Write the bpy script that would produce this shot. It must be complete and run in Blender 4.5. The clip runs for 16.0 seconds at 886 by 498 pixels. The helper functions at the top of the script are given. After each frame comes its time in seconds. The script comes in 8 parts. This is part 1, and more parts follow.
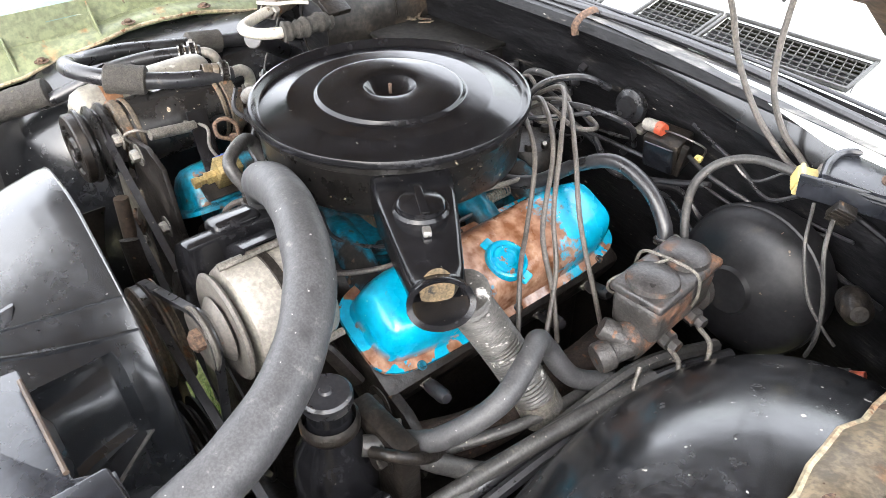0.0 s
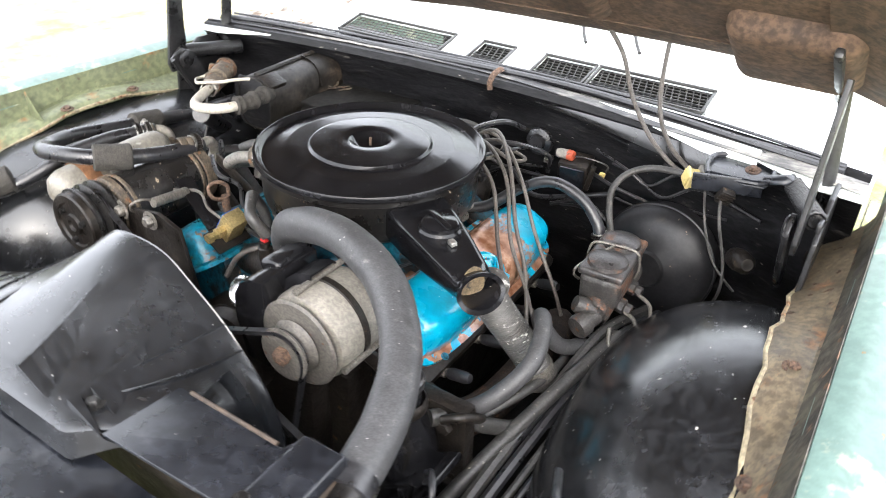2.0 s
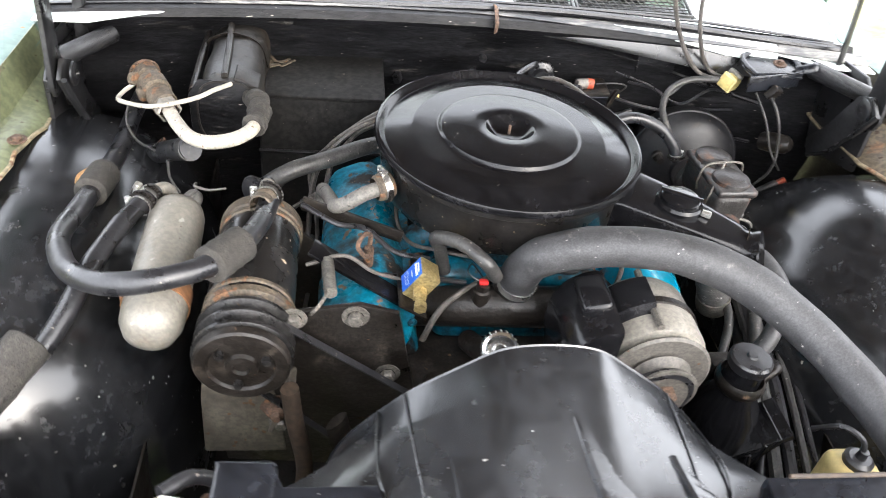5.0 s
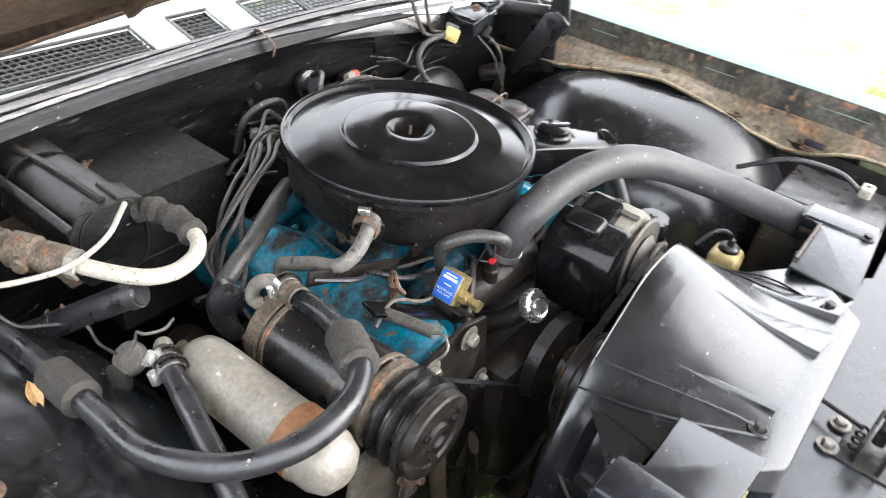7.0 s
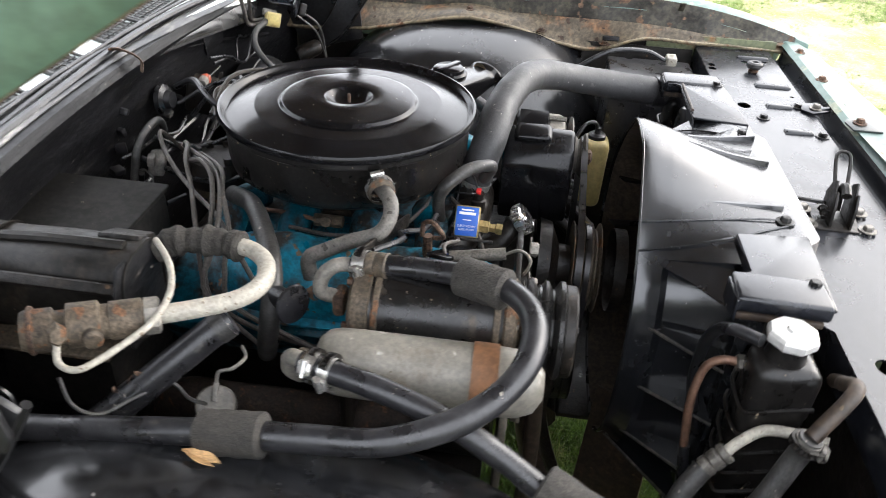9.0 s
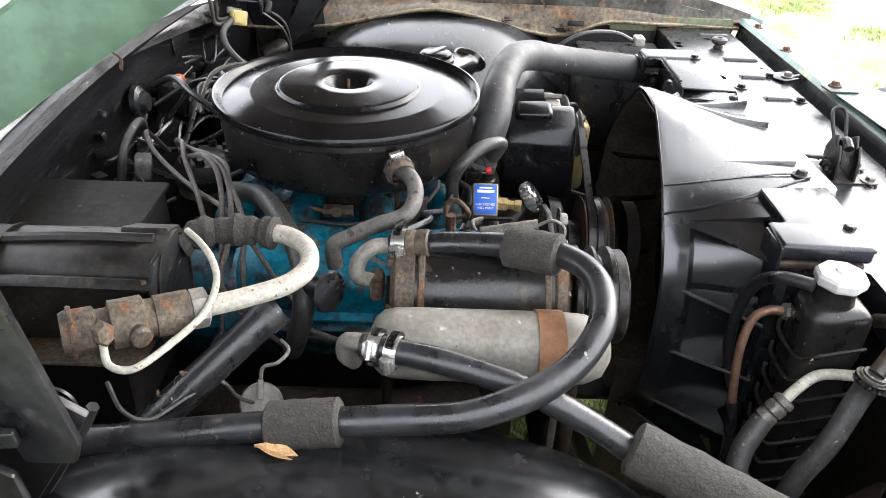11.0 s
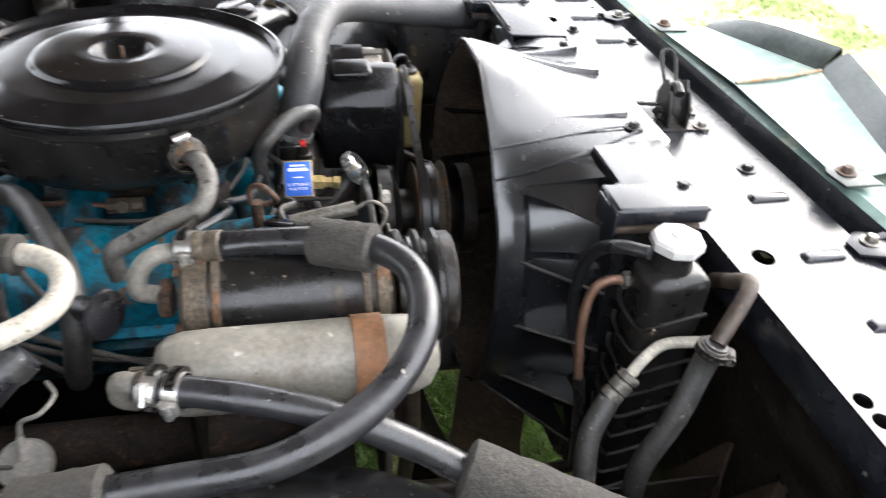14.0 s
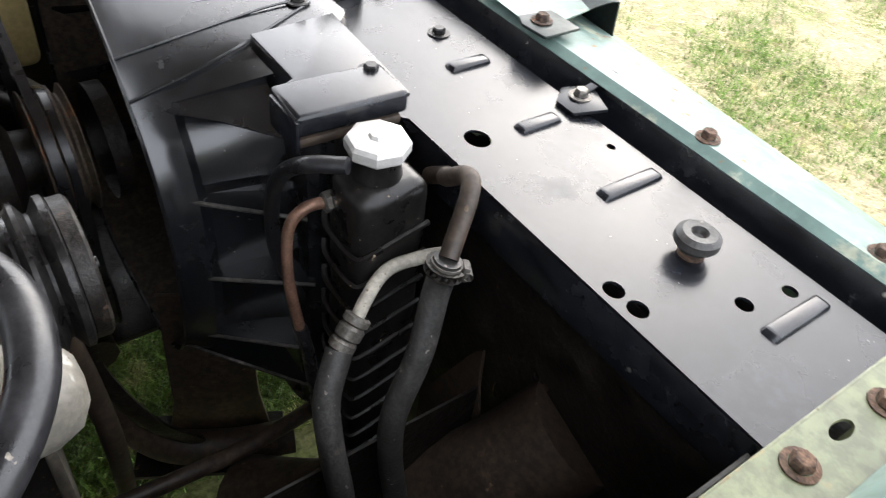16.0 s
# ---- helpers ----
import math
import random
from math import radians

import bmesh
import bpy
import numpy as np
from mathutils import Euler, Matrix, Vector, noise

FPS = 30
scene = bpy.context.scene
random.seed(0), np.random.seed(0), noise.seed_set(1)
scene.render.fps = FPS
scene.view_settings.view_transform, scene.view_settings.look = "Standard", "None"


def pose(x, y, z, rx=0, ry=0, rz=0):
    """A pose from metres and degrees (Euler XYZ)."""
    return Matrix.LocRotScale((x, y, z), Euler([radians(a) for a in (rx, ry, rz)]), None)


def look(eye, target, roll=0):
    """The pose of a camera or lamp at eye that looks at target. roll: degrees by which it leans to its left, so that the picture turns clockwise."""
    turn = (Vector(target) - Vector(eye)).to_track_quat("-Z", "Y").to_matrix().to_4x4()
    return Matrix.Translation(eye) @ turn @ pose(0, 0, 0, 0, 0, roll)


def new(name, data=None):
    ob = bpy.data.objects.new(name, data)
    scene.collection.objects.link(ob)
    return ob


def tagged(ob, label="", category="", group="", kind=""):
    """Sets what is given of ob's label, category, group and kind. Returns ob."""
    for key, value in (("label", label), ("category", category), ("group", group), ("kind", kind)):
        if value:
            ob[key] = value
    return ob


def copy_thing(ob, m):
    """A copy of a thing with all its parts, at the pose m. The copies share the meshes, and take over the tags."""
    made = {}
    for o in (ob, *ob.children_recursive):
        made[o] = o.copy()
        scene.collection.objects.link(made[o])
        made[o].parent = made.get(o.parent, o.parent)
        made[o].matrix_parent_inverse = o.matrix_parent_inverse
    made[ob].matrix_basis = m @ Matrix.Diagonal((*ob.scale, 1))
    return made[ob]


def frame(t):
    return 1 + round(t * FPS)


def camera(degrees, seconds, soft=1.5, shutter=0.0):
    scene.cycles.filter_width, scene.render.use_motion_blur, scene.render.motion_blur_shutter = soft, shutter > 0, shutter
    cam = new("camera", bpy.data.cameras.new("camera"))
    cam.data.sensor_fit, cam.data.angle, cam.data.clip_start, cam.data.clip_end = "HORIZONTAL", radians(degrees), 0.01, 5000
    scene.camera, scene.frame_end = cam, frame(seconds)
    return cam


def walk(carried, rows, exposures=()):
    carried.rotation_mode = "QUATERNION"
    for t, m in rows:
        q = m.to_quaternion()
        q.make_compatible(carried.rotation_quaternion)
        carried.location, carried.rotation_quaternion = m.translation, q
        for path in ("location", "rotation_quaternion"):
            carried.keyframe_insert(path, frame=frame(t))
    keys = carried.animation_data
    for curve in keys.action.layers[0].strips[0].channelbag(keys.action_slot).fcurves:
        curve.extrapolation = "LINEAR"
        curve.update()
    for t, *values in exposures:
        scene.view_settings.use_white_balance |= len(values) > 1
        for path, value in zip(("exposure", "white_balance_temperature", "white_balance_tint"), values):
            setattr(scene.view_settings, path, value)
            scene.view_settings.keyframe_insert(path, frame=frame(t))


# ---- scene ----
from mathutils.bvhtree import BVHTree

# camera and its walk
cam = camera(61.68, 16.0, soft=0.8, shutter=0.5)
PATH = [
(0, 0.7975, -0.5656, 1.4548, 52.80, 0.20, 50.18),
    (0.5, 0.8082, -0.5854, 1.4682, 52.93, -0.04, 50.08),
    (1, 0.8368, -0.6507, 1.4947, 54.74, -1.33, 49.23),
    (1.5, 0.8165, -0.7589, 1.5165, 56.35, -3.71, 44.04),
    (2, 0.7453, -0.9237, 1.5284, 57.85, -1.74, 33.64),
    (2.5, 0.6147, -0.9635, 1.5447, 58.12, -0.49, 27.45),
    (3, 0.4434, -0.9414, 1.5520, 56.22, 1.73, 19.29),
    (3.5, 0.2877, -0.9394, 1.5561, 52.25, -2.10, 13.77),
    (4, 0.1071, -0.9624, 1.5660, 51.32, -1.23, 4.93),
    (4.2, 0.0409, -0.9724, 1.5664, 50.71, -1.82, 4.04),
    (6.3, -0.6749, -0.7597, 1.5285, 53.04, -6.70, -37.13),
    (6.5, -0.7189, -0.7152, 1.5340, 52.46, -5.64, -42.26),
    (7, -0.8261, -0.6478, 1.5356, 54.00, -6.13, -51.58),
    (7.5, -0.9790, -0.5736, 1.5280, 55.56, -4.92, -62.47),
    (8, -1.0402, -0.4739, 1.5049, 56.14, -6.00, -69.64),
    (8.5, -1.0401, -0.3560, 1.4729, 55.56, -3.74, -77.80),
    (9, -1.0672, -0.2644, 1.4498, 56.47, -2.75, -82.60),
    (9.2, -1.0881, -0.2207, 1.4467, 57.55, -1.79, -84.93),
    (11.3, -1.0707, -0.1339, 1.3858, 57.63, -2.29, -89.86),
    (11.5, -1.0622, -0.1337, 1.3870, 57.16, -2.51, -89.46),
    (12, -1.0431, -0.1299, 1.3839, 56.58, -2.92, -89.15),
    (12.5, -1.0331, -0.1302, 1.3822, 56.03, -3.44, -88.84),
    (13, -1.0238, -0.1335, 1.3820, 55.70, -3.87, -89.39),
    (13.5, -0.9944, -0.1606, 1.3834, 54.96, -3.34, -94.36),
    (14, -0.9605, -0.2057, 1.3708, 54.11, -3.29, -100.92),
    (14.5, -0.9145, -0.2391, 1.3429, 51.70, -3.63, -107.53),
    (15, -0.8719, -0.2812, 1.3183, 48.95, -4.52, -113.81),
    (15.5, -0.8257, -0.3167, 1.2994, 47.12, -5.73, -119.91),
    (16, -0.8159, -0.3089, 1.2989, 46.87, -6.30, -125.17),
]
EXPOSURES = [(0.0, 3.3), (1.5, 3.2), (2.5, 2.55), (3.0, 2.42), (3.5, 2.6), (4.0, 2.95), (6.5, 3.05), (7.0, 3.0), (8.0, 2.66), (9.0, 2.38), (11.5, 2.85), (12.5, 3.0), (14.5, 2.7), (16.0, 2.2)]
walk(cam, [(t, pose(*row)) for t, *row in PATH], EXPOSURES)

# ---- world, sun ----
world = bpy.data.worlds.new("sky")
scene.world = world
world.use_nodes = True
wn, wl = world.node_tree.nodes, world.node_tree.links
sky = wn.new("ShaderNodeTexSky")
sky.sky_type = "NISHITA"
sky.sun_disc = False
sky.sun_elevation = radians(32)
sky.sun_rotation = radians(146)
sky.dust_density = 7.0
sky.air_density = 1.0
sky.ozone_density = 1.0
# thin overcast: the sky's blue is washed towards grey
grey = wn.new("ShaderNodeHueSaturation")
grey.inputs["Saturation"].default_value = 0.45
wl.new(sky.outputs[0], grey.inputs["Color"])
# the cloud layer evens it out all round
cloud = wn.new("ShaderNodeMix")
cloud.data_type = "RGBA"
cloud.inputs["Factor"].default_value = 0.80
wl.new(grey.outputs[0], cloud.inputs["A"])
cloud.inputs["B"].default_value = (5.2, 5.4, 5.9, 1)
wl.new(cloud.outputs["Result"], wn["Background"].inputs["Color"])
wn["Background"].inputs["Strength"].default_value = 0.15
sun_data = bpy.data.lights.new("sun", "SUN")
sun_data.energy, sun_data.angle, sun_data.color = 0.5, radians(150), (1.0, 0.97, 0.92)
sun = new("sun", sun_data)
sun.matrix_world = look((3.0, -3.0, 4.0), (0, 0, 0))


# ---- materials ----
def mat(name, base, rough=0.5, metal=0.0, vary=0.25, scale=30.0, bump=0.15, dirt=None, dirt_at=0.62, dirt_scale=9.0,
        specks=None, speck_scale=140.0, speck_at=0.70, clear=0.0, rough_vary=0.15, sharp=0.08, stretch=None, spots=None, spot_scale=95.0, spot_share=0.12, spec=0.5):
    """A painted, cast or moulded surface: fine grain, blotches of dirt or rust, small specks."""
    m = bpy.data.materials.new(name)
    m.use_nodes = True
    n, l = m.node_tree.nodes, m.node_tree.links
    p = n["Principled BSDF"]
    co = n.new("ShaderNodeTexCoord")
    info = n.new("ShaderNodeObjectInfo")
    shift = n.new("ShaderNodeVectorMath")
    shift.operation = "ADD"
    spread = n.new("ShaderNodeMath")
    spread.operation = "MULTIPLY"
    spread.inputs[1].default_value = 7.0
    l.new(info.outputs["Random"], spread.inputs[0])
    if stretch:
        pull = n.new("ShaderNodeVectorMath")
        pull.operation = "MULTIPLY"
        pull.inputs[1].default_value = stretch
        l.new(co.outputs["Object"], pull.inputs[0])
        l.new(pull.outputs[0], shift.inputs[0])
    else:
        l.new(co.outputs["Object"], shift.inputs[0])
    l.new(spread.outputs[0], shift.inputs[1])

    def noise_tex(size, detail=5.0, rough_=0.6):
        t = n.new("ShaderNodeTexNoise")
        t.inputs["Scale"].default_value, t.inputs["Detail"].default_value, t.inputs["Roughness"].default_value = size, detail, rough_
        l.new(shift.outputs[0], t.inputs["Vector"])
        return t.outputs["Fac"]

    def ramp(fac, a, b, ca=(0, 0, 0, 1), cb=(1, 1, 1, 1)):
        r = n.new("ShaderNodeValToRGB")
        r.color_ramp.elements[0].position, r.color_ramp.elements[1].position = a, b
        r.color_ramp.elements[0].color, r.color_ramp.elements[1].color = ca, cb
        l.new(fac, r.inputs["Fac"])
        return r.outputs["Color"]

    def mix(fac, a, b):
        x = n.new("ShaderNodeMix")
        x.data_type = "RGBA"
        l.new(fac, x.inputs["Factor"])
        for sock, v in ((x.inputs["A"], a), (x.inputs["B"], b)):
            if isinstance(v, tuple):
                sock.default_value = v
            else:
                l.new(v, sock)
        return x.outputs["Result"]

    fine, coarse = noise_tex(scale * 6), noise_tex(scale)
    lo = tuple(c * (1 - vary) for c in base) + (1,)
    hi = tuple(min(1, c * (1 + vary)) for c in base) + (1,)
    colour = ramp(coarse, 0.3, 0.7, lo, hi)
    rough_socket = ramp(coarse, 0.3, 0.7, (max(0.02, rough - rough_vary),) * 3 + (1,), (min(1, rough + rough_vary),) * 3 + (1,))
    metal_socket = None
    if dirt:
        mask = ramp(noise_tex(dirt_scale, 8.0, 0.65), dirt_at, dirt_at + sharp)
        colour = mix(mask, colour, dirt + (1,))
        rough_socket = mix(mask, rough_socket, (0.85, 0.85, 0.85, 1))
        if metal:
            metal_socket = mix(mask, (metal,) * 3 + (1,), (0, 0, 0, 1))
    if specks:
        dots = ramp(noise_tex(speck_scale, 2.0, 0.5), speck_at, speck_at + 0.03)
        colour = mix(dots, colour, specks + (1,))
        rough_socket = mix(dots, rough_socket, (0.8, 0.8, 0.8, 1))
    # mottling between grain and blotch
    mott = ramp(noise_tex(scale * 2.6, 6.0, 0.7), 0.36, 0.64, (1 - 0.55 * vary,) * 3 + (1,), (1 + 0.75 * vary,) * 3 + (1,))
    # fine grime in the grain of the surface
    grit = ramp(noise_tex(scale * 9.0, 3.0, 0.6), 0.40, 0.60, (1 - 0.75 * vary,) * 3 + (1,), (1 + 0.9 * vary, 1 + 0.85 * vary, 1 + 0.75 * vary, 1))
    gritty = n.new("ShaderNodeMix")
    gritty.data_type, gritty.blend_type = "RGBA", "MULTIPLY"
    gritty.inputs["Factor"].default_value = 1.0
    l.new(mott, gritty.inputs["A"])
    l.new(grit, gritty.inputs["B"])
    mott = gritty.outputs["Result"]
    mul = n.new("ShaderNodeMix")
    mul.data_type, mul.blend_type = "RGBA", "MULTIPLY"
    mul.inputs["Factor"].default_value = 1.0
    l.new(colour, mul.inputs["A"])
    l.new(mott, mul.inputs["B"])
    colour = mul.outputs["Result"]
    if spots or specks:
        # scattered crumbs of dirt
        cell = n.new("ShaderNodeTexVoronoi")
        cell.inputs["Scale"].default_value = spot_scale
        l.new(shift.outputs[0], cell.inputs["Vector"])
        near = ramp(cell.outputs["Distance"], 0.05, 0.13, (1, 1, 1, 1), (0, 0, 0, 1))
        pick = ramp(cell.outputs["Color"], 1 - spot_share, 1 - spot_share + 0.02)
        both = n.new("ShaderNodeMath")
        both.operation = "MULTIPLY"
        l.new(near, both.inputs[0])
        l.new(pick, both.inputs[1])
        colour = mix(both.outputs[0], colour, (spots or specks) + (1,))
        rough_socket = mix(both.outputs[0], rough_socket, (0.85, 0.85, 0.85, 1))
    l.new(colour, p.inputs["Base Color"])
    l.new(rough_socket, p.inputs["Roughness"])
    p.inputs["Metallic"].default_value = metal
    if metal_socket:
        l.new(metal_socket, p.inputs["Metallic"])
    p.inputs["Coat Weight"].default_value = clear
    p.inputs["Specular IOR Level"].default_value = spec
    if bump:
        bmp = n.new("ShaderNodeBump")
        bmp.inputs["Strength"].default_value, bmp.inputs["Distance"].default_value = bump, 0.002
        l.new(fine, bmp.inputs["Height"])
        dent = n.new("ShaderNodeBump")
        dent.inputs["Strength"].default_value, dent.inputs["Distance"].default_value = min(1.0, 0.9 * bump), 0.005
        l.new(noise_tex(scale * 1.3, 4.0, 0.55), dent.inputs["Height"])
        l.new(dent.outputs[0], bmp.inputs["Normal"])
        l.new(bmp.outputs[0], p.inputs["Normal"])
    return m


DUST = (0.20, 0.18, 0.155)
RUST = (0.20, 0.075, 0.03)
M_LID = mat("black enamel", (0.006, 0.006, 0.007), 0.19, 0, 0.4, 14, 0.03, DUST, 0.70, 25, (0.16, 0.14, 0.115), 160, 0.76, rough_vary=0.08, spots=(0.12, 0.105, 0.085), spot_scale=120, spot_share=0.08, spec=0.32)
M_CAN = mat("black enamel grimy", (0.0085, 0.0078, 0.0075), 0.32, 0, 0.4, 18, 0.08, (0.070, 0.058, 0.047), 0.66, 30, (0.24, 0.19, 0.13), 120, 0.70, spots=(0.24, 0.19, 0.13), spot_scale=105, spot_share=0.24, spec=0.35)
M_SHROUD = mat("black moulded plastic", (0.011, 0.012, 0.014), 0.25, 0, 0.35, 12, 0.05, (0.055, 0.055, 0.055), 0.64, 30, (0.20, 0.19, 0.18), 110, 0.76, sharp=0.22, spot_share=0.05, rough_vary=0.06, spec=0.95)
M_SCUFF = mat("scuffed black plastic edge", (0.05, 0.048, 0.045), 0.5, 0, 0.4, 20, 0.2, (0.16, 0.145, 0.125), 0.50, 30, sharp=0.2)
M_PANEL = mat("black painted steel", (0.009, 0.010, 0.013), 0.25, 0, 0.4, 10, 0.04, (0.060, 0.060, 0.062), 0.61, 13, (0.4, 0.38, 0.33), 150, 0.77, sharp=0.3, spot_scale=45, spot_share=0.10, rough_vary=0.08, spec=0.55)
M_DOME = mat("black undercoat", (0.0105, 0.011, 0.0125), 0.22, 0, 0.5, 11, 0.06, (0.050, 0.050, 0.050), 0.62, 26, (0.30, 0.29, 0.26), 80, 0.73, sharp=0.22, spot_scale=70, spot_share=0.10, rough_vary=0.08, spec=0.65)
M_FIRE = mat("black firewall paint", (0.006, 0.006, 0.007), 0.44, 0, 0.6, 14, 0.7, (0.055, 0.051, 0.047), 0.61, 30, (0.26, 0.24, 0.21), 110, 0.74, sharp=0.10, stretch=(0.45, 1.0, 1.6), spots=(0.30, 0.28, 0.25), spot_scale=85, spot_share=0.22, spec=0.24)
# base colour and sheen lowered to carry the shade in the recesses
M_DARK = mat("oily black iron, darkened for shade", (0.0100, 0.0082, 0.0070), 0.42, 0, 0.5, 25, 0.5, (0.036, 0.028, 0.021), 0.57, 22, (0.075, 0.048, 0.03), 80, 0.71, sharp=0.2, spec=0.35)
M_HOSE = mat("dusty grey rubber", (0.038, 0.038, 0.040), 0.55, 0, 0.25, 45, 0.10, (0.17, 0.165, 0.155), 0.60, 60, (0.35, 0.34, 0.32), 150, 0.74, sharp=0.25, spots=(0.32, 0.31, 0.29), spot_scale=80, spot_share=0.18)
M_RUB = mat("black rubber", (0.015, 0.015, 0.017), 0.33, 0, 0.35, 25, 0.10, (0.075, 0.068, 0.06), 0.62, 34, (0.16, 0.145, 0.125), 130, 0.73, sharp=0.15, spot_scale=150, spot_share=0.06, spec=0.6)
M_RUBG = mat("greyed rubber", (0.034, 0.033, 0.032), 0.48, 0, 0.35, 35, 0.2, (0.12, 0.108, 0.095), 0.59, 40, (0.22, 0.20, 0.18), 120, 0.70, sharp=0.2)
M_FOAM = mat("weathered foam", (0.035, 0.032, 0.028), 0.95, 0, 0.35, 60, 0.8, (0.22, 0.19, 0.10), 0.66, 22, sharp=0.06)
M_BLUE = mat("blue engine enamel", (0.0, 0.27, 0.42), 0.28, 0, 0.12, 8, 0.05, (0.16, 0.085, 0.05), 0.60, 26, (0.45, 0.5, 0.5), 170, 0.74, 0.3, sharp=0.012)
# deeper blue than M_BLUE, broken by near-black blotches
M_BLUED = mat("dark-blotched deep blue engine enamel", (0.0, 0.080, 0.125), 0.40, 0, 0.4, 14, 0.5, (0.013, 0.011, 0.010), 0.47, 15, (0.07, 0.045, 0.028), 70, 0.66, sharp=0.10, spec=0.35)
M_ALU = mat("dull cast aluminium", (0.215, 0.20, 0.175), 0.50, 0.25, 0.18, 22, 0.25, (0.12, 0.10, 0.08), 0.63, 18, sharp=0.15)
M_SILVER = mat("weathered silver paint", (0.185, 0.172, 0.147), 0.46, 0.1, 0.15, 20, 0.2, (0.115, 0.088, 0.062), 0.55, 18, (0.36, 0.345, 0.31), 40, 0.66, sharp=0.2, spots=(0.09, 0.068, 0.045), spot_share=0.2)
M_TAN = mat("grimy tan metal", (0.082, 0.064, 0.045), 0.65, 0.1, 0.4, 25, 0.5, (0.04, 0.032, 0.026), 0.54, 26, (0.135, 0.068, 0.035), 45, 0.61, sharp=0.15, spots=(0.22, 0.19, 0.14))
M_BLKCOMP = mat("black painted casing", (0.012, 0.0115, 0.0115), 0.28, 0, 0.4, 14, 0.08, (0.13, 0.10, 0.07), 0.60, 11, (0.22, 0.18, 0.13), 90, 0.70, sharp=0.2, spec=0.5)
M_PULLEY = mat("worn dark steel", (0.026, 0.025, 0.025), 0.33, 0.6, 0.4, 25, 0.2, (0.014, 0.013, 0.012), 0.55, 26, (0.07, 0.055, 0.042), 60, 0.72, sharp=0.2)
M_WHITE = mat("chalky white corroded aluminium", (0.36, 0.335, 0.285), 0.6, 0.0, 0.18, 25, 0.3, (0.20, 0.16, 0.11), 0.64, 55, (0.16, 0.125, 0.09), 130, 0.66, sharp=0.1, spots=(0.14, 0.11, 0.08), spot_scale=230, spot_share=0.22)
M_RUSTY = mat("rusted steel", (0.082, 0.050, 0.034), 0.85, 0.1, 0.5, 30, 0.7, (0.045, 0.030, 0.022), 0.53, 26, (0.15, 0.07, 0.03), 70, 0.64, sharp=0.15)
M_STRAP = mat("rust-brown strap", (0.19, 0.09, 0.042), 0.6, 0.1, 0.2, 14, 0.15, (0.13, 0.06, 0.03), 0.60, 14, sharp=0.3)
M_CAP = mat("pale galvanised metal", (0.50, 0.49, 0.47), 0.42, 0.35, 0.08, 14, 0.10, (0.35, 0.34, 0.32), 0.72, 40, sharp=0.1)
M_CHROME = mat("chromed steel", (0.70, 0.70, 0.69), 0.16, 0.95, 0.1, 20, 0.03, (0.20, 0.16, 0.12), 0.70, 40, sharp=0.1)
M_CLAMP = mat("stainless band", (0.55, 0.54, 0.52), 0.32, 0.9, 0.15, 40, 0.05, (0.22, 0.17, 0.12), 0.64, 40, sharp=0.15)
M_ZINC = mat("dull zinc steel", (0.15, 0.14, 0.125), 0.5, 0.6, 0.3, 40, 0.2, (0.15, 0.09, 0.05), 0.60, 40, sharp=0.2)
M_BRASS = mat("tarnished brass", (0.36, 0.28, 0.13), 0.42, 0.7, 0.25, 30, 0.2, (0.28, 0.22, 0.13), 0.6, 30, sharp=0.2)
M_COPPER = mat("brown copper tube", (0.17, 0.095, 0.065), 0.45, 0.5, 0.25, 40, 0.1, (0.10, 0.06, 0.04), 0.62, 30, sharp=0.2)
M_IRON = mat("grey cast iron with rust", (0.034, 0.032, 0.031), 0.46, 0.2, 0.35, 35, 0.5, (0.13, 0.062, 0.034), 0.55, 24, (0.12, 0.06, 0.035), 60, 0.66, sharp=0.12, spot_share=0.1)
M_LIP = mat("scraped cowl edge", (0.020, 0.020, 0.021), 0.45, 0, 0.4, 14, 0.3, (0.42, 0.40, 0.365), 0.47, 9, None, sharp=0.22, stretch=(0.35, 1.0, 1.5))
M_LIPFACE = mat("scuffed lip paint", (0.012, 0.012, 0.0125), 0.24, 0, 0.35, 12, 0.08, (0.10, 0.098, 0.09), 0.60, 9, (0.3, 0.28, 0.25), 110, 0.74, sharp=0.2, spec=0.8)
M_HINGE = mat("greasy black hinge steel", (0.013, 0.013, 0.014), 0.34, 0, 0.4, 16, 0.12, (0.05, 0.045, 0.04), 0.60, 26, sharp=0.2, spec=0.5)
M_EVAP = mat("dusty brown housing", (0.012, 0.0105, 0.009), 0.50, 0, 0.5, 14, 0.3, (0.050, 0.036, 0.025), 0.54, 16, (0.02, 0.018, 0.016), 70, 0.66, sharp=0.2, spots=(0.20, 0.17, 0.13), spec=0.35)
M_BOOST = mat("dark booster enamel", (0.010, 0.010, 0.0115), 0.46, 0, 0.35, 9, 0.06, (0.040, 0.034, 0.028), 0.60, 16, (0.12, 0.09, 0.07), 80, 0.72, sharp=0.25, spec=0.35)
M_GREEN = mat("faded green paint", (0.12, 0.135, 0.075), 0.45, 0, 0.25, 9, 0.08, (0.24, 0.13, 0.06), 0.58, 11, (0.08, 0.06, 0.04), 60, 0.70, sharp=0.10)
M_PALE = mat("pale green body paint", (0.112, 0.170, 0.150), 0.45, 0, 0.14, 6, 0.05, (0.27, 0.29, 0.225), 0.55, 12, (0.22, 0.14, 0.08), 60, 0.70, 0.1, sharp=0.05, spots=(0.32, 0.32, 0.28), spec=0.3)
M_RUSTEDGE = mat("rust-streaked flange", (0.24, 0.20, 0.13), 0.6, 0, 0.35, 18, 0.3, (0.24, 0.125, 0.065), 0.53, 16, (0.12, 0.06, 0.03), 50, 0.66, sharp=0.12)
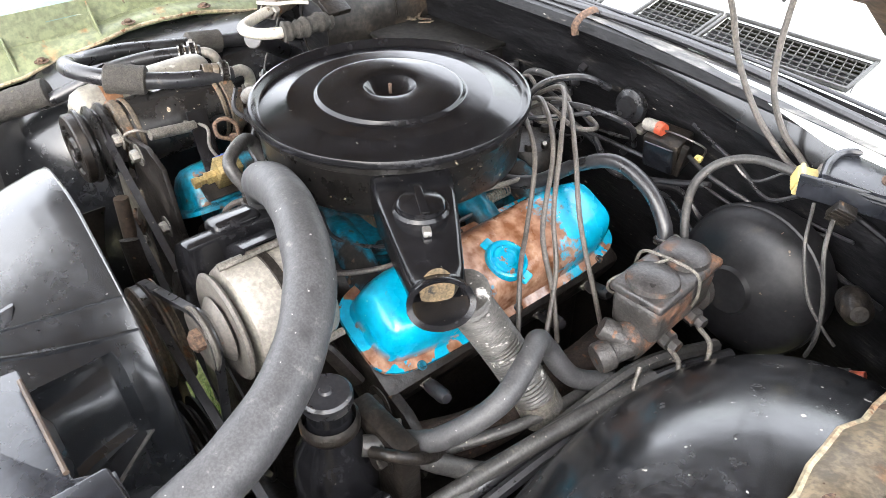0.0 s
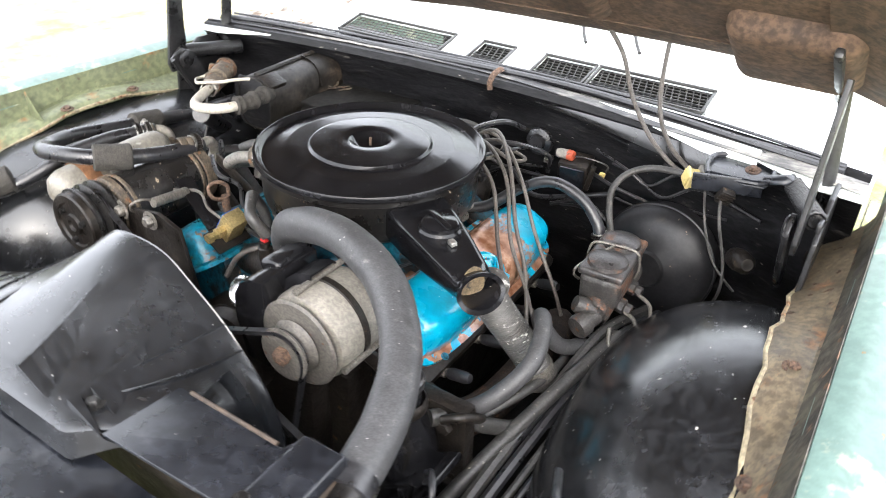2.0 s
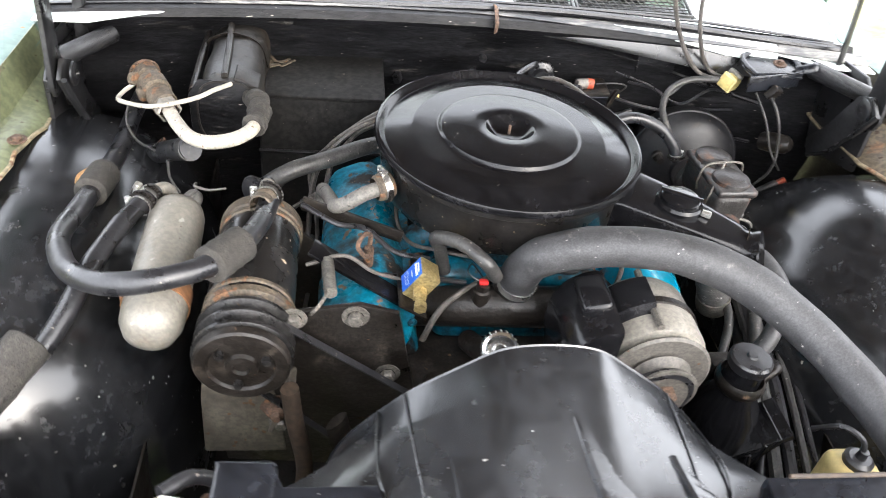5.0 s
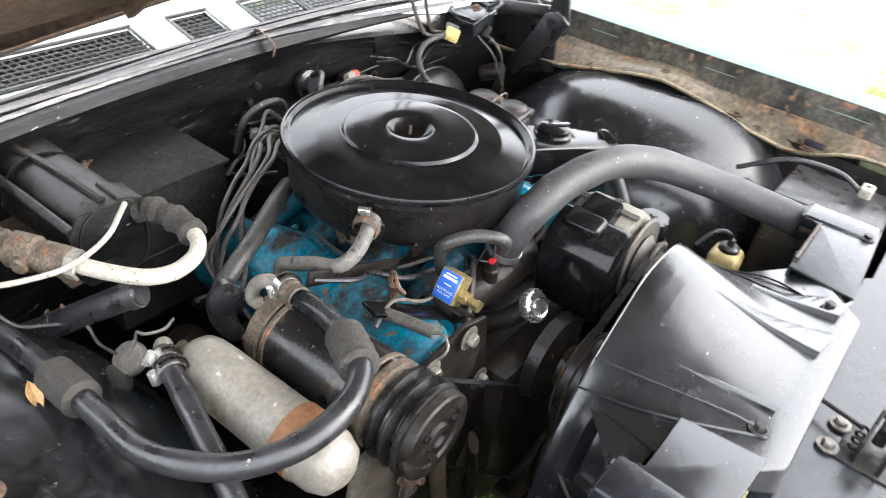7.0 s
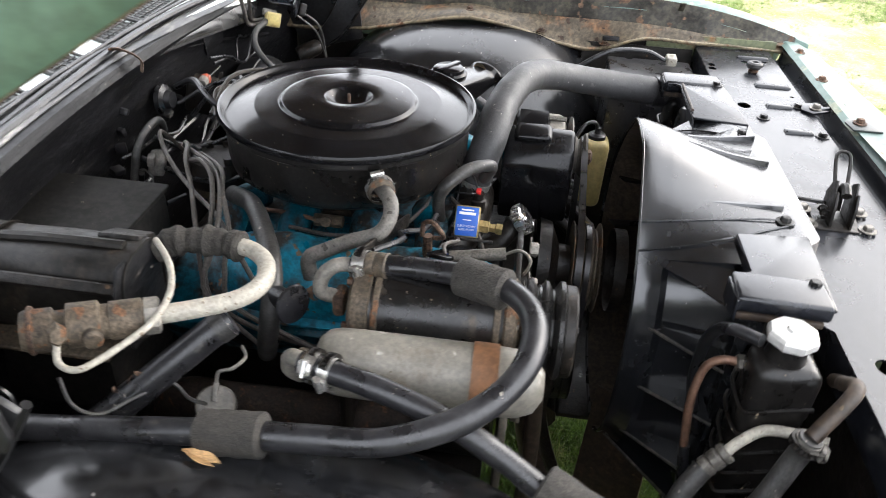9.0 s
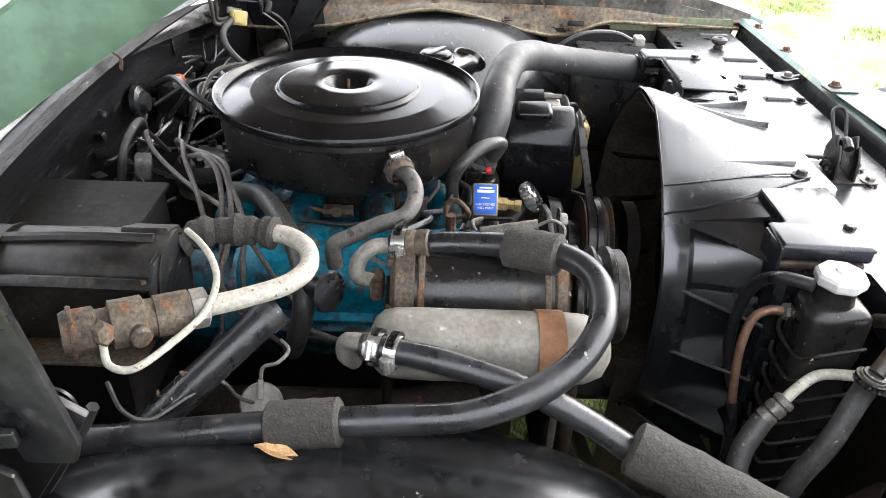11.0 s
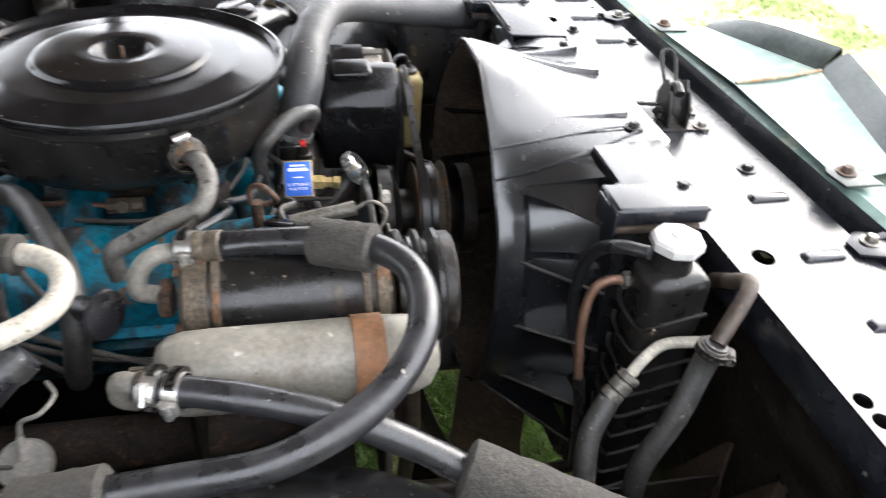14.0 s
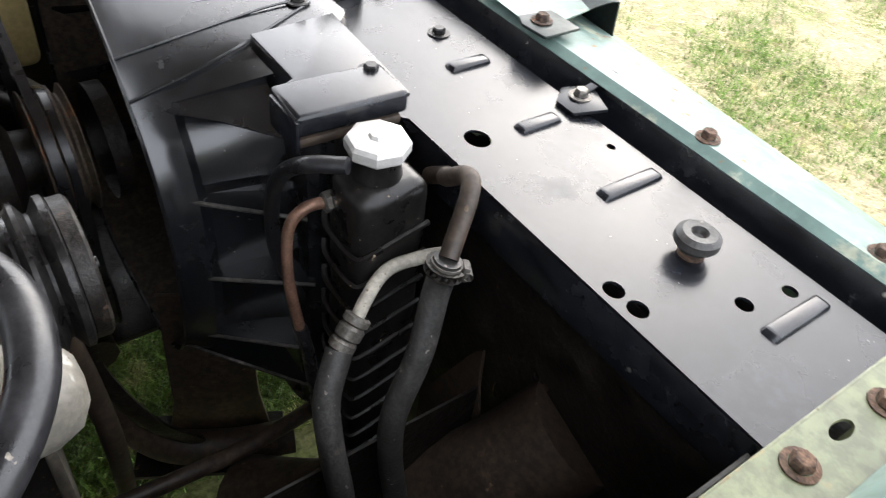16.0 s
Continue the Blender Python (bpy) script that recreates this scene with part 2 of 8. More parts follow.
M_FLANGE = mat("rust-brown wing flange", (0.10, 0.078, 0.050), 0.5, 0, 0.4, 12, 0.25, (0.21, 0.105, 0.05), 0.56, 14, (0.05, 0.03, 0.02), 50, 0.66, sharp=0.15)
M_RIM = mat("dark green-grey primer", (0.022, 0.030, 0.027), 0.4, 0, 0.3, 12, 0.06, (0.07, 0.075, 0.07), 0.60, 18, sharp=0.2)
M_HOODIN = mat("brown hood lining", (0.075, 0.046, 0.030), 0.85, 0, 0.4, 10, 0.4, (0.025, 0.018, 0.014), 0.5, 8, sharp=0.3)
M_COWL = mat("pale cowl paint", (0.62, 0.66, 0.64), 0.35, 0, 0.08, 8, 0.05, (0.40, 0.36, 0.30), 0.66, 14, sharp=0.15)
M_YELLOW = mat("yellowed plastic", (0.50, 0.40, 0.15), 0.45, 0, 0.15, 20, 0.05, (0.30, 0.22, 0.10), 0.62, 20, sharp=0.2)
M_CREAM = mat("yellowed translucent plastic", (0.52, 0.42, 0.19), 0.4, 0, 0.1, 12, 0.05, (0.35, 0.25, 0.09), 0.62, 12, sharp=0.3)
M_LABEL = mat("blue printed label", (0.01, 0.10, 0.50), 0.4, 0, 0.06, 30, 0.0)
M_PRINT = mat("white print", (0.80, 0.80, 0.80), 0.5, 0, 0.05, 30, 0.0)
M_RED = mat("red plastic", (0.50, 0.02, 0.02), 0.4, 0, 0.1, 30, 0.0)
M_ORANGE = mat("orange plastic cap", (0.36, 0.065, 0.03), 0.45, 0, 0.2, 30, 0.05, (0.10, 0.05, 0.03), 0.56, 60, sharp=0.1)
M_GREYPL = mat("grey plastic", (0.17, 0.16, 0.145), 0.55, 0, 0.2, 30, 0.1)
M_WIRE = mat("dusty wire sleeve", (0.072, 0.064, 0.058), 0.55, 0, 0.3, 40, 0.1, (0.17, 0.14, 0.11), 0.6, 40, sharp=0.2)
M_RLID = mat("rust-blotched dark lid", (0.036, 0.034, 0.034), 0.36, 0.2, 0.35, 30, 0.3, (0.12, 0.056, 0.028), 0.52, 24, (0.45, 0.44, 0.42), 50, 0.74, sharp=0.12)
M_BLUEP = mat("grimy blue enamel", (0.0, 0.16, 0.25), 0.36, 0, 0.3, 12, 0.4, (0.024, 0.021, 0.018), 0.445, 16, (0.13, 0.08, 0.05), 60, 0.64, sharp=0.16)
M_TEAL = mat("weathered teal-green paint", (0.046, 0.086, 0.066), 0.45, 0, 0.2, 7, 0.05, (0.085, 0.135, 0.110), 0.56, 6, (0.20, 0.10, 0.05), 50, 0.74, sharp=0.2)
M_DUCT = mat("scuffed foil-lined paper", (0.055, 0.053, 0.050), 0.5, 0.1, 0.3, 25, 0.2, (0.40, 0.39, 0.37), 0.60, 30, (0.5, 0.49, 0.47), 90, 0.70, sharp=0.06, stretch=(1.0, 1.0, 2.5))
M_PIPEG = mat("sun-bleached rubber", (0.115, 0.108, 0.098), 0.6, 0, 0.25, 30, 0.12, (0.20, 0.185, 0.16), 0.58, 40, (0.05, 0.045, 0.04), 90, 0.66, sharp=0.2)
M_MESH = mat("dull vent mesh", (0.045, 0.045, 0.044), 0.5, 0.3, 0.3, 40, 0.0)
M_LEAF = mat("dry leaf", (0.42, 0.25, 0.11), 0.7, 0, 0.3, 60, 0.2)
M_BOXTOP = mat("dusty black box lid", (0.011, 0.0105, 0.010), 0.72, 0, 0.4, 10, 0.25, (0.030, 0.026, 0.022), 0.56, 14, (0.10, 0.085, 0.07), 120, 0.73, sharp=0.25, spec=0.2)
M_MANIFOLD = mat("dark rusted iron", (0.030, 0.020, 0.015), 0.8, 0.1, 0.5, 30, 0.7, (0.012, 0.009, 0.008), 0.50, 22, (0.085, 0.040, 0.022), 60, 0.64, sharp=0.15)
M_STAY = mat("dusty tan sheet", (0.085, 0.075, 0.060), 0.55, 0.1, 0.3, 16, 0.2, (0.045, 0.037, 0.030), 0.54, 18, (0.12, 0.07, 0.04), 50, 0.68, sharp=0.2)
M_PAPER = mat("dirty filter mouth", (0.11, 0.08, 0.045), 0.8, 0, 0.4, 40, 0.3, (0.01, 0.01, 0.01), 0.55, 60, sharp=0.1)
# wing paint with the wall's shade put into the base colour, plus rust stains
M_WING = mat("brown stained inner wing, darkened for shade", (0.045, 0.040, 0.028), 0.55, 0, 0.5, 9, 0.3, (0.016, 0.014, 0.011), 0.50, 11, (0.11, 0.065, 0.04), 40, 0.64, sharp=0.15)
M_GREYDUST = mat("grey dusty steel", (0.085, 0.078, 0.070), 0.6, 0.1, 0.25, 25, 0.15, (0.13, 0.12, 0.105), 0.56, 20, (0.10, 0.06, 0.04), 70, 0.70, sharp=0.2)
M_BRACE = mat("dusty brown steel", (0.038, 0.026, 0.018), 0.6, 0, 0.4, 12, 0.2, (0.070, 0.048, 0.032), 0.55, 12, (0.12, 0.085, 0.05), 90, 0.72, sharp=0.2)
M_DECK = mat("stained deck paint", (0.30, 0.28, 0.25), 0.5, 0, 0.3, 10, 0.2, (0.085, 0.060, 0.040), 0.50, 14, (0.16, 0.08, 0.04), 40, 0.66, sharp=0.12)
M_INNER = mat("dust-brown plastic", (0.046, 0.035, 0.026), 0.7, 0, 0.4, 14, 0.15, (0.016, 0.013, 0.011), 0.55, 12, sharp=0.2, spec=0.3)


# ---- building helpers ----
def part(name, bm, material, parent=None, label="", m=None, smooth=True):
    me = bpy.data.meshes.new(name)
    bmesh.ops.recalc_face_normals(bm, faces=bm.faces[:])
    for f in bm.faces:
        f.smooth = smooth
    bm.to_mesh(me)
    bm.free()
    mats = material if isinstance(material, (list, tuple)) else [material]
    for one in mats:
        me.materials.append(one)
    if smooth:
        me.set_sharp_from_angle(angle=radians(38))
    ob = new(name, me)
    if m is not None:
        ob.matrix_basis = m
    if parent is not None:
        ob.parent = parent
    if label:
        ob["label"] = label
    return ob


def thing(name, label, category, m=None, group="", kind=""):
    ob = new(name)
    ob.empty_display_size = 0.02
    if m is not None:
        ob.matrix_basis = m
    return tagged(ob, label, category, group, kind)


def spline(points, steps=8):
    """Catmull-Rom through the points."""
    p = [Vector(q) for q in points]
    if len(p) == 2:
        return [p[0].lerp(p[1], k / steps) for k in range(steps + 1)]
    q = [2 * p[0] - p[1], *p, 2 * p[-1] - p[-2]]
    out = []
    for i in range(1, len(q) - 2):
        a, b, c, d = q[i - 1:i + 3]
        for k in range(steps):
            u = k / steps
            out.append(0.5 * (2 * b + (c - a) * u + (2 * a - 5 * b + 4 * c - d) * u * u + (3 * b - a - 3 * c + d) * u ** 3))
    out.append(p[-1])
    return out


def sweep(bm, line, radius, segs=12, caps=True, squash=1.0, wall=0.0):
    """A round bar along a line of points; radius is one number or a function of 0..1."""
    n = len(line)
    tang = [(line[min(i + 1, n - 1)] - line[max(i - 1, 0)]).normalized() for i in range(n)]
    side = tang[0].orthogonal().normalized()
    rings = []
    for i in range(n):
        side = (side - tang[i] * side.dot(tang[i])).normalized()
        up = tang[i].cross(side)
        r = radius(i / (n - 1)) if callable(radius) else radius
        rings.append([bm.verts.new(line[i] + side * (r * math.cos(2 * math.pi * k / segs)) + up * (r * squash * math.sin(2 * math.pi * k / segs))) for k in range(segs)])
    for a, b in zip(rings, rings[1:]):
        for k in range(segs):
            bm.faces.new((a[k], a[(k + 1) % segs], b[(k + 1) % segs], b[k]))
    if caps:
        bm.faces.new(rings[0][::-1])
        bm.faces.new(rings[-1])
    return bm


def tube(points, radius, segs=12, steps=8, squash=1.0):
    return sweep(bmesh.new(), spline(points, steps), radius, segs, True, squash)


def lathe(profile, segs=32, bm=None, m=None, closed=False):
    """Profile of (radius, height), turned about z; radius 0 closes it."""
    bm = bm or bmesh.new()
    m = m or Matrix()
    rings = []
    for r, z in profile:
        if r <= 1e-6:
            rings.append([bm.verts.new(m @ Vector((0, 0, z)))])
        else:
            rings.append([bm.verts.new(m @ Vector((r * math.cos(2 * math.pi * k / segs), r * math.sin(2 * math.pi * k / segs), z))) for k in range(segs)])
    pairs = list(zip(rings, rings[1:]))
    if closed:
        pairs.append((rings[-1], rings[0]))
    for a, b in pairs:
        for k in range(segs):
            j = (k + 1) % segs
            if len(a) == 1 and len(b) == 1:
                continue
            if len(a) == 1:
                bm.faces.new((a[0], b[j], b[k]))
            elif len(b) == 1:
                bm.faces.new((a[k], a[j], b[0]))
            else:
                bm.faces.new((a[k], a[j], b[j], b[k]))
    return bm


def box(sx, sy, sz, bevel=0.004, m=None, bm=None, segs=2, taper=1.0):
    """A bevelled block, centred; taper narrows its top."""
    own = bmesh.new()
    bmesh.ops.create_cube(own, size=1.0)
    for v in own.verts:
        k = taper if v.co.z > 0 else 1.0
        v.co = Vector((v.co.x * sx * k, v.co.y * sy * k, v.co.z * sz))
    if bevel:
        bmesh.ops.bevel(own, geom=own.edges[:], offset=bevel, segments=segs, affect="EDGES", profile=0.5)
    if m is not None:
        own.transform(m)
    if bm is None:
        return own
    return join(bm, own)


def join(bm, other):
    me = bpy.data.meshes.new("tmp")
    other.to_mesh(me)
    other.free()
    bm.from_mesh(me)
    bpy.data.meshes.remove(me)
    return bm


def slab(outline, thick, bevel=0.003, m=None):
    """A flat plate from an outline of (x, y), its top at z 0."""
    bm = bmesh.new()
    face = bm.faces.new([bm.verts.new((x, y, 0)) for x, y in outline])
    out = bmesh.ops.extrude_face_region(bm, geom=[face])
    for v in [e for e in out["geom"] if isinstance(e, bmesh.types.BMVert)]:
        v.co.z -= thick
    if bevel:
        bmesh.ops.bevel(bm, geom=bm.edges[:], offset=bevel, segments=2, affect="EDGES", profile=0.5)
    if m is not None:
        bm.transform(m)
    return bm


def sheet(rows, thick=0.003):
    """A skin through a grid of points, with thickness."""
    bm = bmesh.new()
    grid = [[bm.verts.new(p) for p in row] for row in rows]
    for a, b in zip(grid, grid[1:]):
        for i in range(len(a) - 1):
            bm.faces.new((a[i], a[i + 1], b[i + 1], b[i]))
    bmesh.ops.recalc_face_normals(bm, faces=bm.faces[:])
    bmesh.ops.solidify(bm, geom=bm.faces[:] , thickness=thick)
    return bm


def along(a, b, spin=0.0):
    """A frame at a whose z points to b."""
    z = (Vector(b) - Vector(a))
    return Matrix.Translation(a) @ z.to_track_quat("Z", "Y").to_matrix().to_4x4() @ pose(0, 0, 0, 0, 0, spin)


def bolt_bm(r=0.008, h=0.006, washer=1.7, bm=None, m=None):
    """A hex bolt head on a washer, standing on z 0."""
    own = lathe([(r * washer, 0), (r * washer, 0.0016), (r * 1.05, 0.002)], 20)
    lathe([(r, 0.0018), (r, h * 0.8), (r * 0.8, h), (0, h)], 6, own)
    if m is not None:
        own.transform(m)
    return own if bm is None else join(bm, own)


def clamp(name, label, at, towards, radius, width=0.010, group="hose clamps", screw=0.0, metal=None):
    """A worm-drive clamp round a hose."""
    metal = metal or M_CLAMP
    top = thing(name, label, "hose clamp", along(at, towards, screw), group)
    w = width / 2
    band = part("band", lathe([(radius, -w), (radius + 0.0012, -w), (radius + 0.0012, w), (radius, w)], 28, closed=True), metal, top, "slotted steel band")
    slot = box(0.0008, 0.0016, width * 0.62)
    first = None
    for k in range(-7, 8):
        a = k * 0.0042 / radius + math.pi
        if first is None:
            first = part("slot", slot, M_DARK, band)
            ob = first
        else:
            ob = new("slot", first.data)
            ob.parent = band
        ob.matrix_basis = pose(math.cos(a) * (radius + 0.0012), math.sin(a) * (radius + 0.0012), 0, 0, 0, math.degrees(a))
    house = box(0.006, 0.014, width * 1.15, 0.0015, pose(radius + 0.004, 0, 0))
    lathe([(0.0042, -0.009), (0.0042, 0.009), (0, 0.009)], 8, house, pose(radius + 0.0065, 0, 0, 90, 0, 0))
    part("screw_housing", house, metal, top)
    return top


def hose(name, label, points, radius, material, category="hose", segs=14, steps=8, group=""):
    ob = part(name, tube(points, radius, segs, steps), material)
    return tagged(ob, label, category, group)


def worn_blue():
    """Blue enamel flaked to rust round the middle of a rocker cover."""
    m = mat("blue enamel flaked to rust", (0.0, 0.27, 0.42), 0.25, 0, 0.12, 8, 0.05, (0.28, 0.11, 0.055), 0.655, 26, (0.45, 0.5, 0.5), 170, 0.75, 0.3, sharp=0.012)
    n, l = m.node_tree.nodes, m.node_tree.links
    p = n["Principled BSDF"]
    old = p.inputs["Base Color"].links[0].from_socket
    co = n.new("ShaderNodeTexCoord")
    flat = n.new("ShaderNodeVectorMath")
    flat.operation = "SUBTRACT"
    flat.inputs[1].default_value = (0.0, 0.012, 0.03)
    stretch = n.new("ShaderNodeVectorMath")
    stretch.operation = "MULTIPLY"
    stretch.inputs[1].default_value = (5.0, 10.0, 3.0)
    far = n.new("ShaderNodeVectorMath")
    far.operation = "LENGTH"
    t = n.new("ShaderNodeTexNoise")
    t.inputs["Scale"].default_value, t.inputs["Detail"].default_value, t.inputs["Roughness"].default_value = 38.0, 7.0, 0.7
    add = n.new("ShaderNodeMath")
    add.operation = "MULTIPLY_ADD"
    add.inputs[1].default_value = 2.2
    r = n.new("ShaderNodeValToRGB")
    r.color_ramp.elements[0].position, r.color_ramp.elements[1].position = 0.60, 0.66
    r.color_ramp.elements[0].color, r.color_ramp.elements[1].color = (1, 1, 1, 1), (0, 0, 0, 1)
    scale = n.new("ShaderNodeMath")
    scale.operation = "MULTIPLY"
    scale.inputs[1].default_value = 0.31
    l.new(co.outputs["Object"], flat.inputs[0])
    l.new(flat.outputs[0], stretch.inputs[0])
    l.new(stretch.outputs[0], far.inputs[0])
    l.new(co.outputs["Object"], t.inputs["Vector"])
    l.new(t.outputs["Fac"], add.inputs[0])
    l.new(far.outputs["Value"], add.inputs[2])
    l.new(add.outputs[0], scale.inputs[0])
    l.new(scale.outputs[0], r.inputs["Fac"])
    tone = n.new("ShaderNodeValToRGB")
    tone.color_ramp.elements[0].position, tone.color_ramp.elements[1].position = 0.35, 0.65
    tone.color_ramp.elements[0].color, tone.color_ramp.elements[1].color = (0.16, 0.065, 0.03, 1), (0.36, 0.21, 0.14, 1)
    t2 = n.new("ShaderNodeTexNoise")
    t2.inputs["Scale"].default_value, t2.inputs["Detail"].default_value = 60.0, 5.0
    l.new(co.outputs["Object"], t2.inputs["Vector"])
    l.new(t2.outputs["Fac"], tone.inputs["Fac"])
    x = n.new("ShaderNodeMix")
    x.data_type = "RGBA"
    l.new(r.outputs["Color"], x.inputs["Factor"])
    l.new(old, x.inputs["A"])
    l.new(tone.outputs["Color"], x.inputs["B"])
    # bare rust in chips along the lower flange
    split = n.new("ShaderNodeSeparateXYZ")
    l.new(co.outputs["Object"], split.inputs[0])
    low = n.new("ShaderNodeValToRGB")
    low.color_ramp.elements[0].position, low.color_ramp.elements[1].position = 0.006, 0.020
    low.color_ramp.elements[0].color, low.color_ramp.elements[1].color = (1, 1, 1, 1), (0, 0, 0, 1)
    l.new(split.outputs["Z"], low.inputs["Fac"])
    t3 = n.new("ShaderNodeTexNoise")
    t3.inputs["Scale"].default_value, t3.inputs["Detail"].default_value = 34.0, 6.0
    l.new(co.outputs["Object"], t3.inputs["Vector"])
    chip = n.new("ShaderNodeValToRGB")
    chip.color_ramp.elements[0].position, chip.color_ramp.elements[1].position = 0.50, 0.52
    l.new(t3.outputs["Fac"], chip.inputs["Fac"])
    both = n.new("ShaderNodeMath")
    both.operation = "MULTIPLY"
    l.new(low.outputs["Color"], both.inputs[0])
    l.new(chip.outputs["Color"], both.inputs[1])
    y = n.new("ShaderNodeMix")
    y.data_type = "RGBA"
    l.new(both.outputs[0], y.inputs["Factor"])
    l.new(x.outputs["Result"], y.inputs["A"])
    l.new(tone.outputs["Color"], y.inputs["B"])
    l.new(y.outputs["Result"], p.inputs["Base Color"])
    return m


M_WORN = worn_blue()


def grass_mat():
    m = bpy.data.materials.new("grass")
    m.use_nodes = True
    n, l = m.node_tree.nodes, m.node_tree.links
    p = n["Principled BSDF"]
    co = n.new("ShaderNodeTexCoord")
    a = n.new("ShaderNodeTexNoise")
    a.inputs["Scale"].default_value, a.inputs["Detail"].default_value, a.inputs["Roughness"].default_value = 2.2, 8.0, 0.7
    b = n.new("ShaderNodeTexNoise")
    b.inputs["Scale"].default_value, b.inputs["Detail"].default_value, b.inputs["Roughness"].default_value = 70.0, 6.0, 0.7
    l.new(co.outputs["Object"], a.inputs["Vector"])
    l.new(co.outputs["Object"], b.inputs["Vector"])
    r = n.new("ShaderNodeValToRGB")
    e = r.color_ramp.elements
    e[0].position, e[0].color = 0.38, (0.20, 0.24, 0.07, 1)
    e[1].position, e[1].color = 0.58, (0.44, 0.39, 0.25, 1)
    mid = r.color_ramp.elements.new(0.49)
    mid.color = (0.33, 0.32, 0.16, 1)
    l.new(a.outputs["Fac"], r.inputs["Fac"])
    mul = n.new("ShaderNodeMix")
    mul.data_type, mul.blend_type = "RGBA", "MULTIPLY"
    mul.inputs["Factor"].default_value = 0.8
    r2 = n.new("ShaderNodeValToRGB")
    r2.color_ramp.elements[0].position, r2.color_ramp.elements[1].position = 0.35, 0.65
    r2.color_ramp.elements[0].color, r2.color_ramp.elements[1].color = (0.35, 0.35, 0.3, 1), (1.3, 1.3, 1.2, 1)
    l.new(b.outputs["Fac"], r2.inputs["Fac"])
    l.new(r.outputs["Color"], mul.inputs["A"])
    l.new(r2.outputs["Color"], mul.inputs["B"])
    l.new(mul.outputs["Result"], p.inputs["Base Color"])
    p.inputs["Roughness"].default_value = 0.9
    return m


M_GRASS = grass_mat()
M_BLADE = mat("grass blades", (0.13, 0.22, 0.035), 0.6, 0, 0.5, 14, 0.0, (0.46, 0.40, 0.20), 0.55, 7.0, sharp=0.1)

M_STRAW = mat("dry straw", (0.40, 0.33, 0.20), 0.7, 0, 0.4, 20, 0.0, (0.16, 0.11, 0.06), 0.55, 9.0, sharp=0.15)

# ---- ground ----
bm = bmesh.new()
bmesh.ops.create_grid(bm, x_segments=40, y_segments=40, size=60)
ground = tagged(part("ground", bm, M_GRASS), "dry patchy lawn under and round the car", "ground", kind="structure")


def grass_tufts():
    """Tufts of short blades, thick in the green patches and sparse between."""
    rnd = random.Random(4)
    verts, faces = [], []
    while len(faces) < 70000:
        if rnd.random() < 0.74:
            x, y = (rnd.uniform(-1.2, 1.8), rnd.uniform(-4.2, -1.0)) if rnd.random() < 0.6 else (rnd.uniform(2.0, 5.6), rnd.uniform(-3.6, -0.2))
        else:
            x, y = (rnd.uniform(-0.05, 0.32), rnd.uniform(-0.80, -0.18)) if rnd.random() < 0.6 else (rnd.uniform(-0.9, 0.3), rnd.uniform(-1.0, 0.2))
        green = math.sin(2.3 * x + 1.7 * y) + math.sin(4.1 * y - 1.3 * x + 1.0) + 0.8 * math.sin(7.3 * x + 5.1 * y)
        if green < rnd.uniform(-0.2, 1.6):
            continue
        for _ in range(5):
            bx, by = x + rnd.gauss(0, 0.012), y + rnd.gauss(0, 0.012)
            h, a, w = rnd.uniform(0.012, 0.045), rnd.uniform(0, 6.28), rnd.uniform(0.0012, 0.0026)
            lean = rnd.uniform(0.2, 1.3) * h
            i = len(verts)
            c, s = math.cos(a), math.sin(a)
            verts += [(bx - s * w, by + c * w, 0), (bx + s * w, by - c * w, 0), (bx + c * lean, by + s * lean, h)]
            faces.append((i, i + 1, i + 2))
    for _ in range(2600):
        x, y = rnd.uniform(-0.05, 0.38), rnd.uniform(-0.80, -0.15)
        for _ in range(5):
            bx, by = x + rnd.gauss(0, 0.012), y + rnd.gauss(0, 0.012)
            h, a, w = rnd.uniform(0.02, 0.06), rnd.uniform(0, 6.28), rnd.uniform(0.0012, 0.0024)
            lean = rnd.uniform(0.2, 1.4) * h
            i = len(verts)
            c, s = math.cos(a), math.sin(a)
            verts += [(bx - s * w, by + c * w, 0), (bx + s * w, by - c * w, 0), (bx + c * lean, by + s * lean, h)]
            faces.append((i, i + 1, i + 2))
    me = bpy.data.meshes.new("grass")
    me.from_pydata(verts, [], faces)
    me.materials.append(M_BLADE)
    return tagged(new("grass", me), "short green and straw-coloured grass blades", "grass", kind="stuff")


grass_tufts()


def straw():
    """Dry blades lying flat between the green tufts."""
    rnd = random.Random(9)
    verts, faces = [], []
    for _ in range(60000):
        if rnd.random() < 0.75:
            x, y = rnd.uniform(-1.0, 1.6), rnd.uniform(-4.2, -1.2)
        else:
            x, y = rnd.uniform(2.4, 5.6), rnd.uniform(-3.6, -0.2)
        h, a, w = rnd.uniform(0.020, 0.060), rnd.uniform(0, 6.28), rnd.uniform(0.0012, 0.0026)
        c, q, z = math.cos(a), math.sin(a), rnd.uniform(0.002, 0.012)
        i = len(verts)
        verts += [(x - q * w, y + c * w, z), (x + q * w, y - c * w, z), (x + c * h, y + q * h, z + rnd.uniform(-0.002, 0.012))]
        faces.append((i, i + 1, i + 2))
    me = bpy.data.meshes.new("straw")
    me.from_pydata(verts, [], faces)
    me.materials.append(M_STRAW)
    return tagged(new("straw", me), "dry straw-coloured grass blades lying on the lawn", "grass", kind="stuff")


straw()


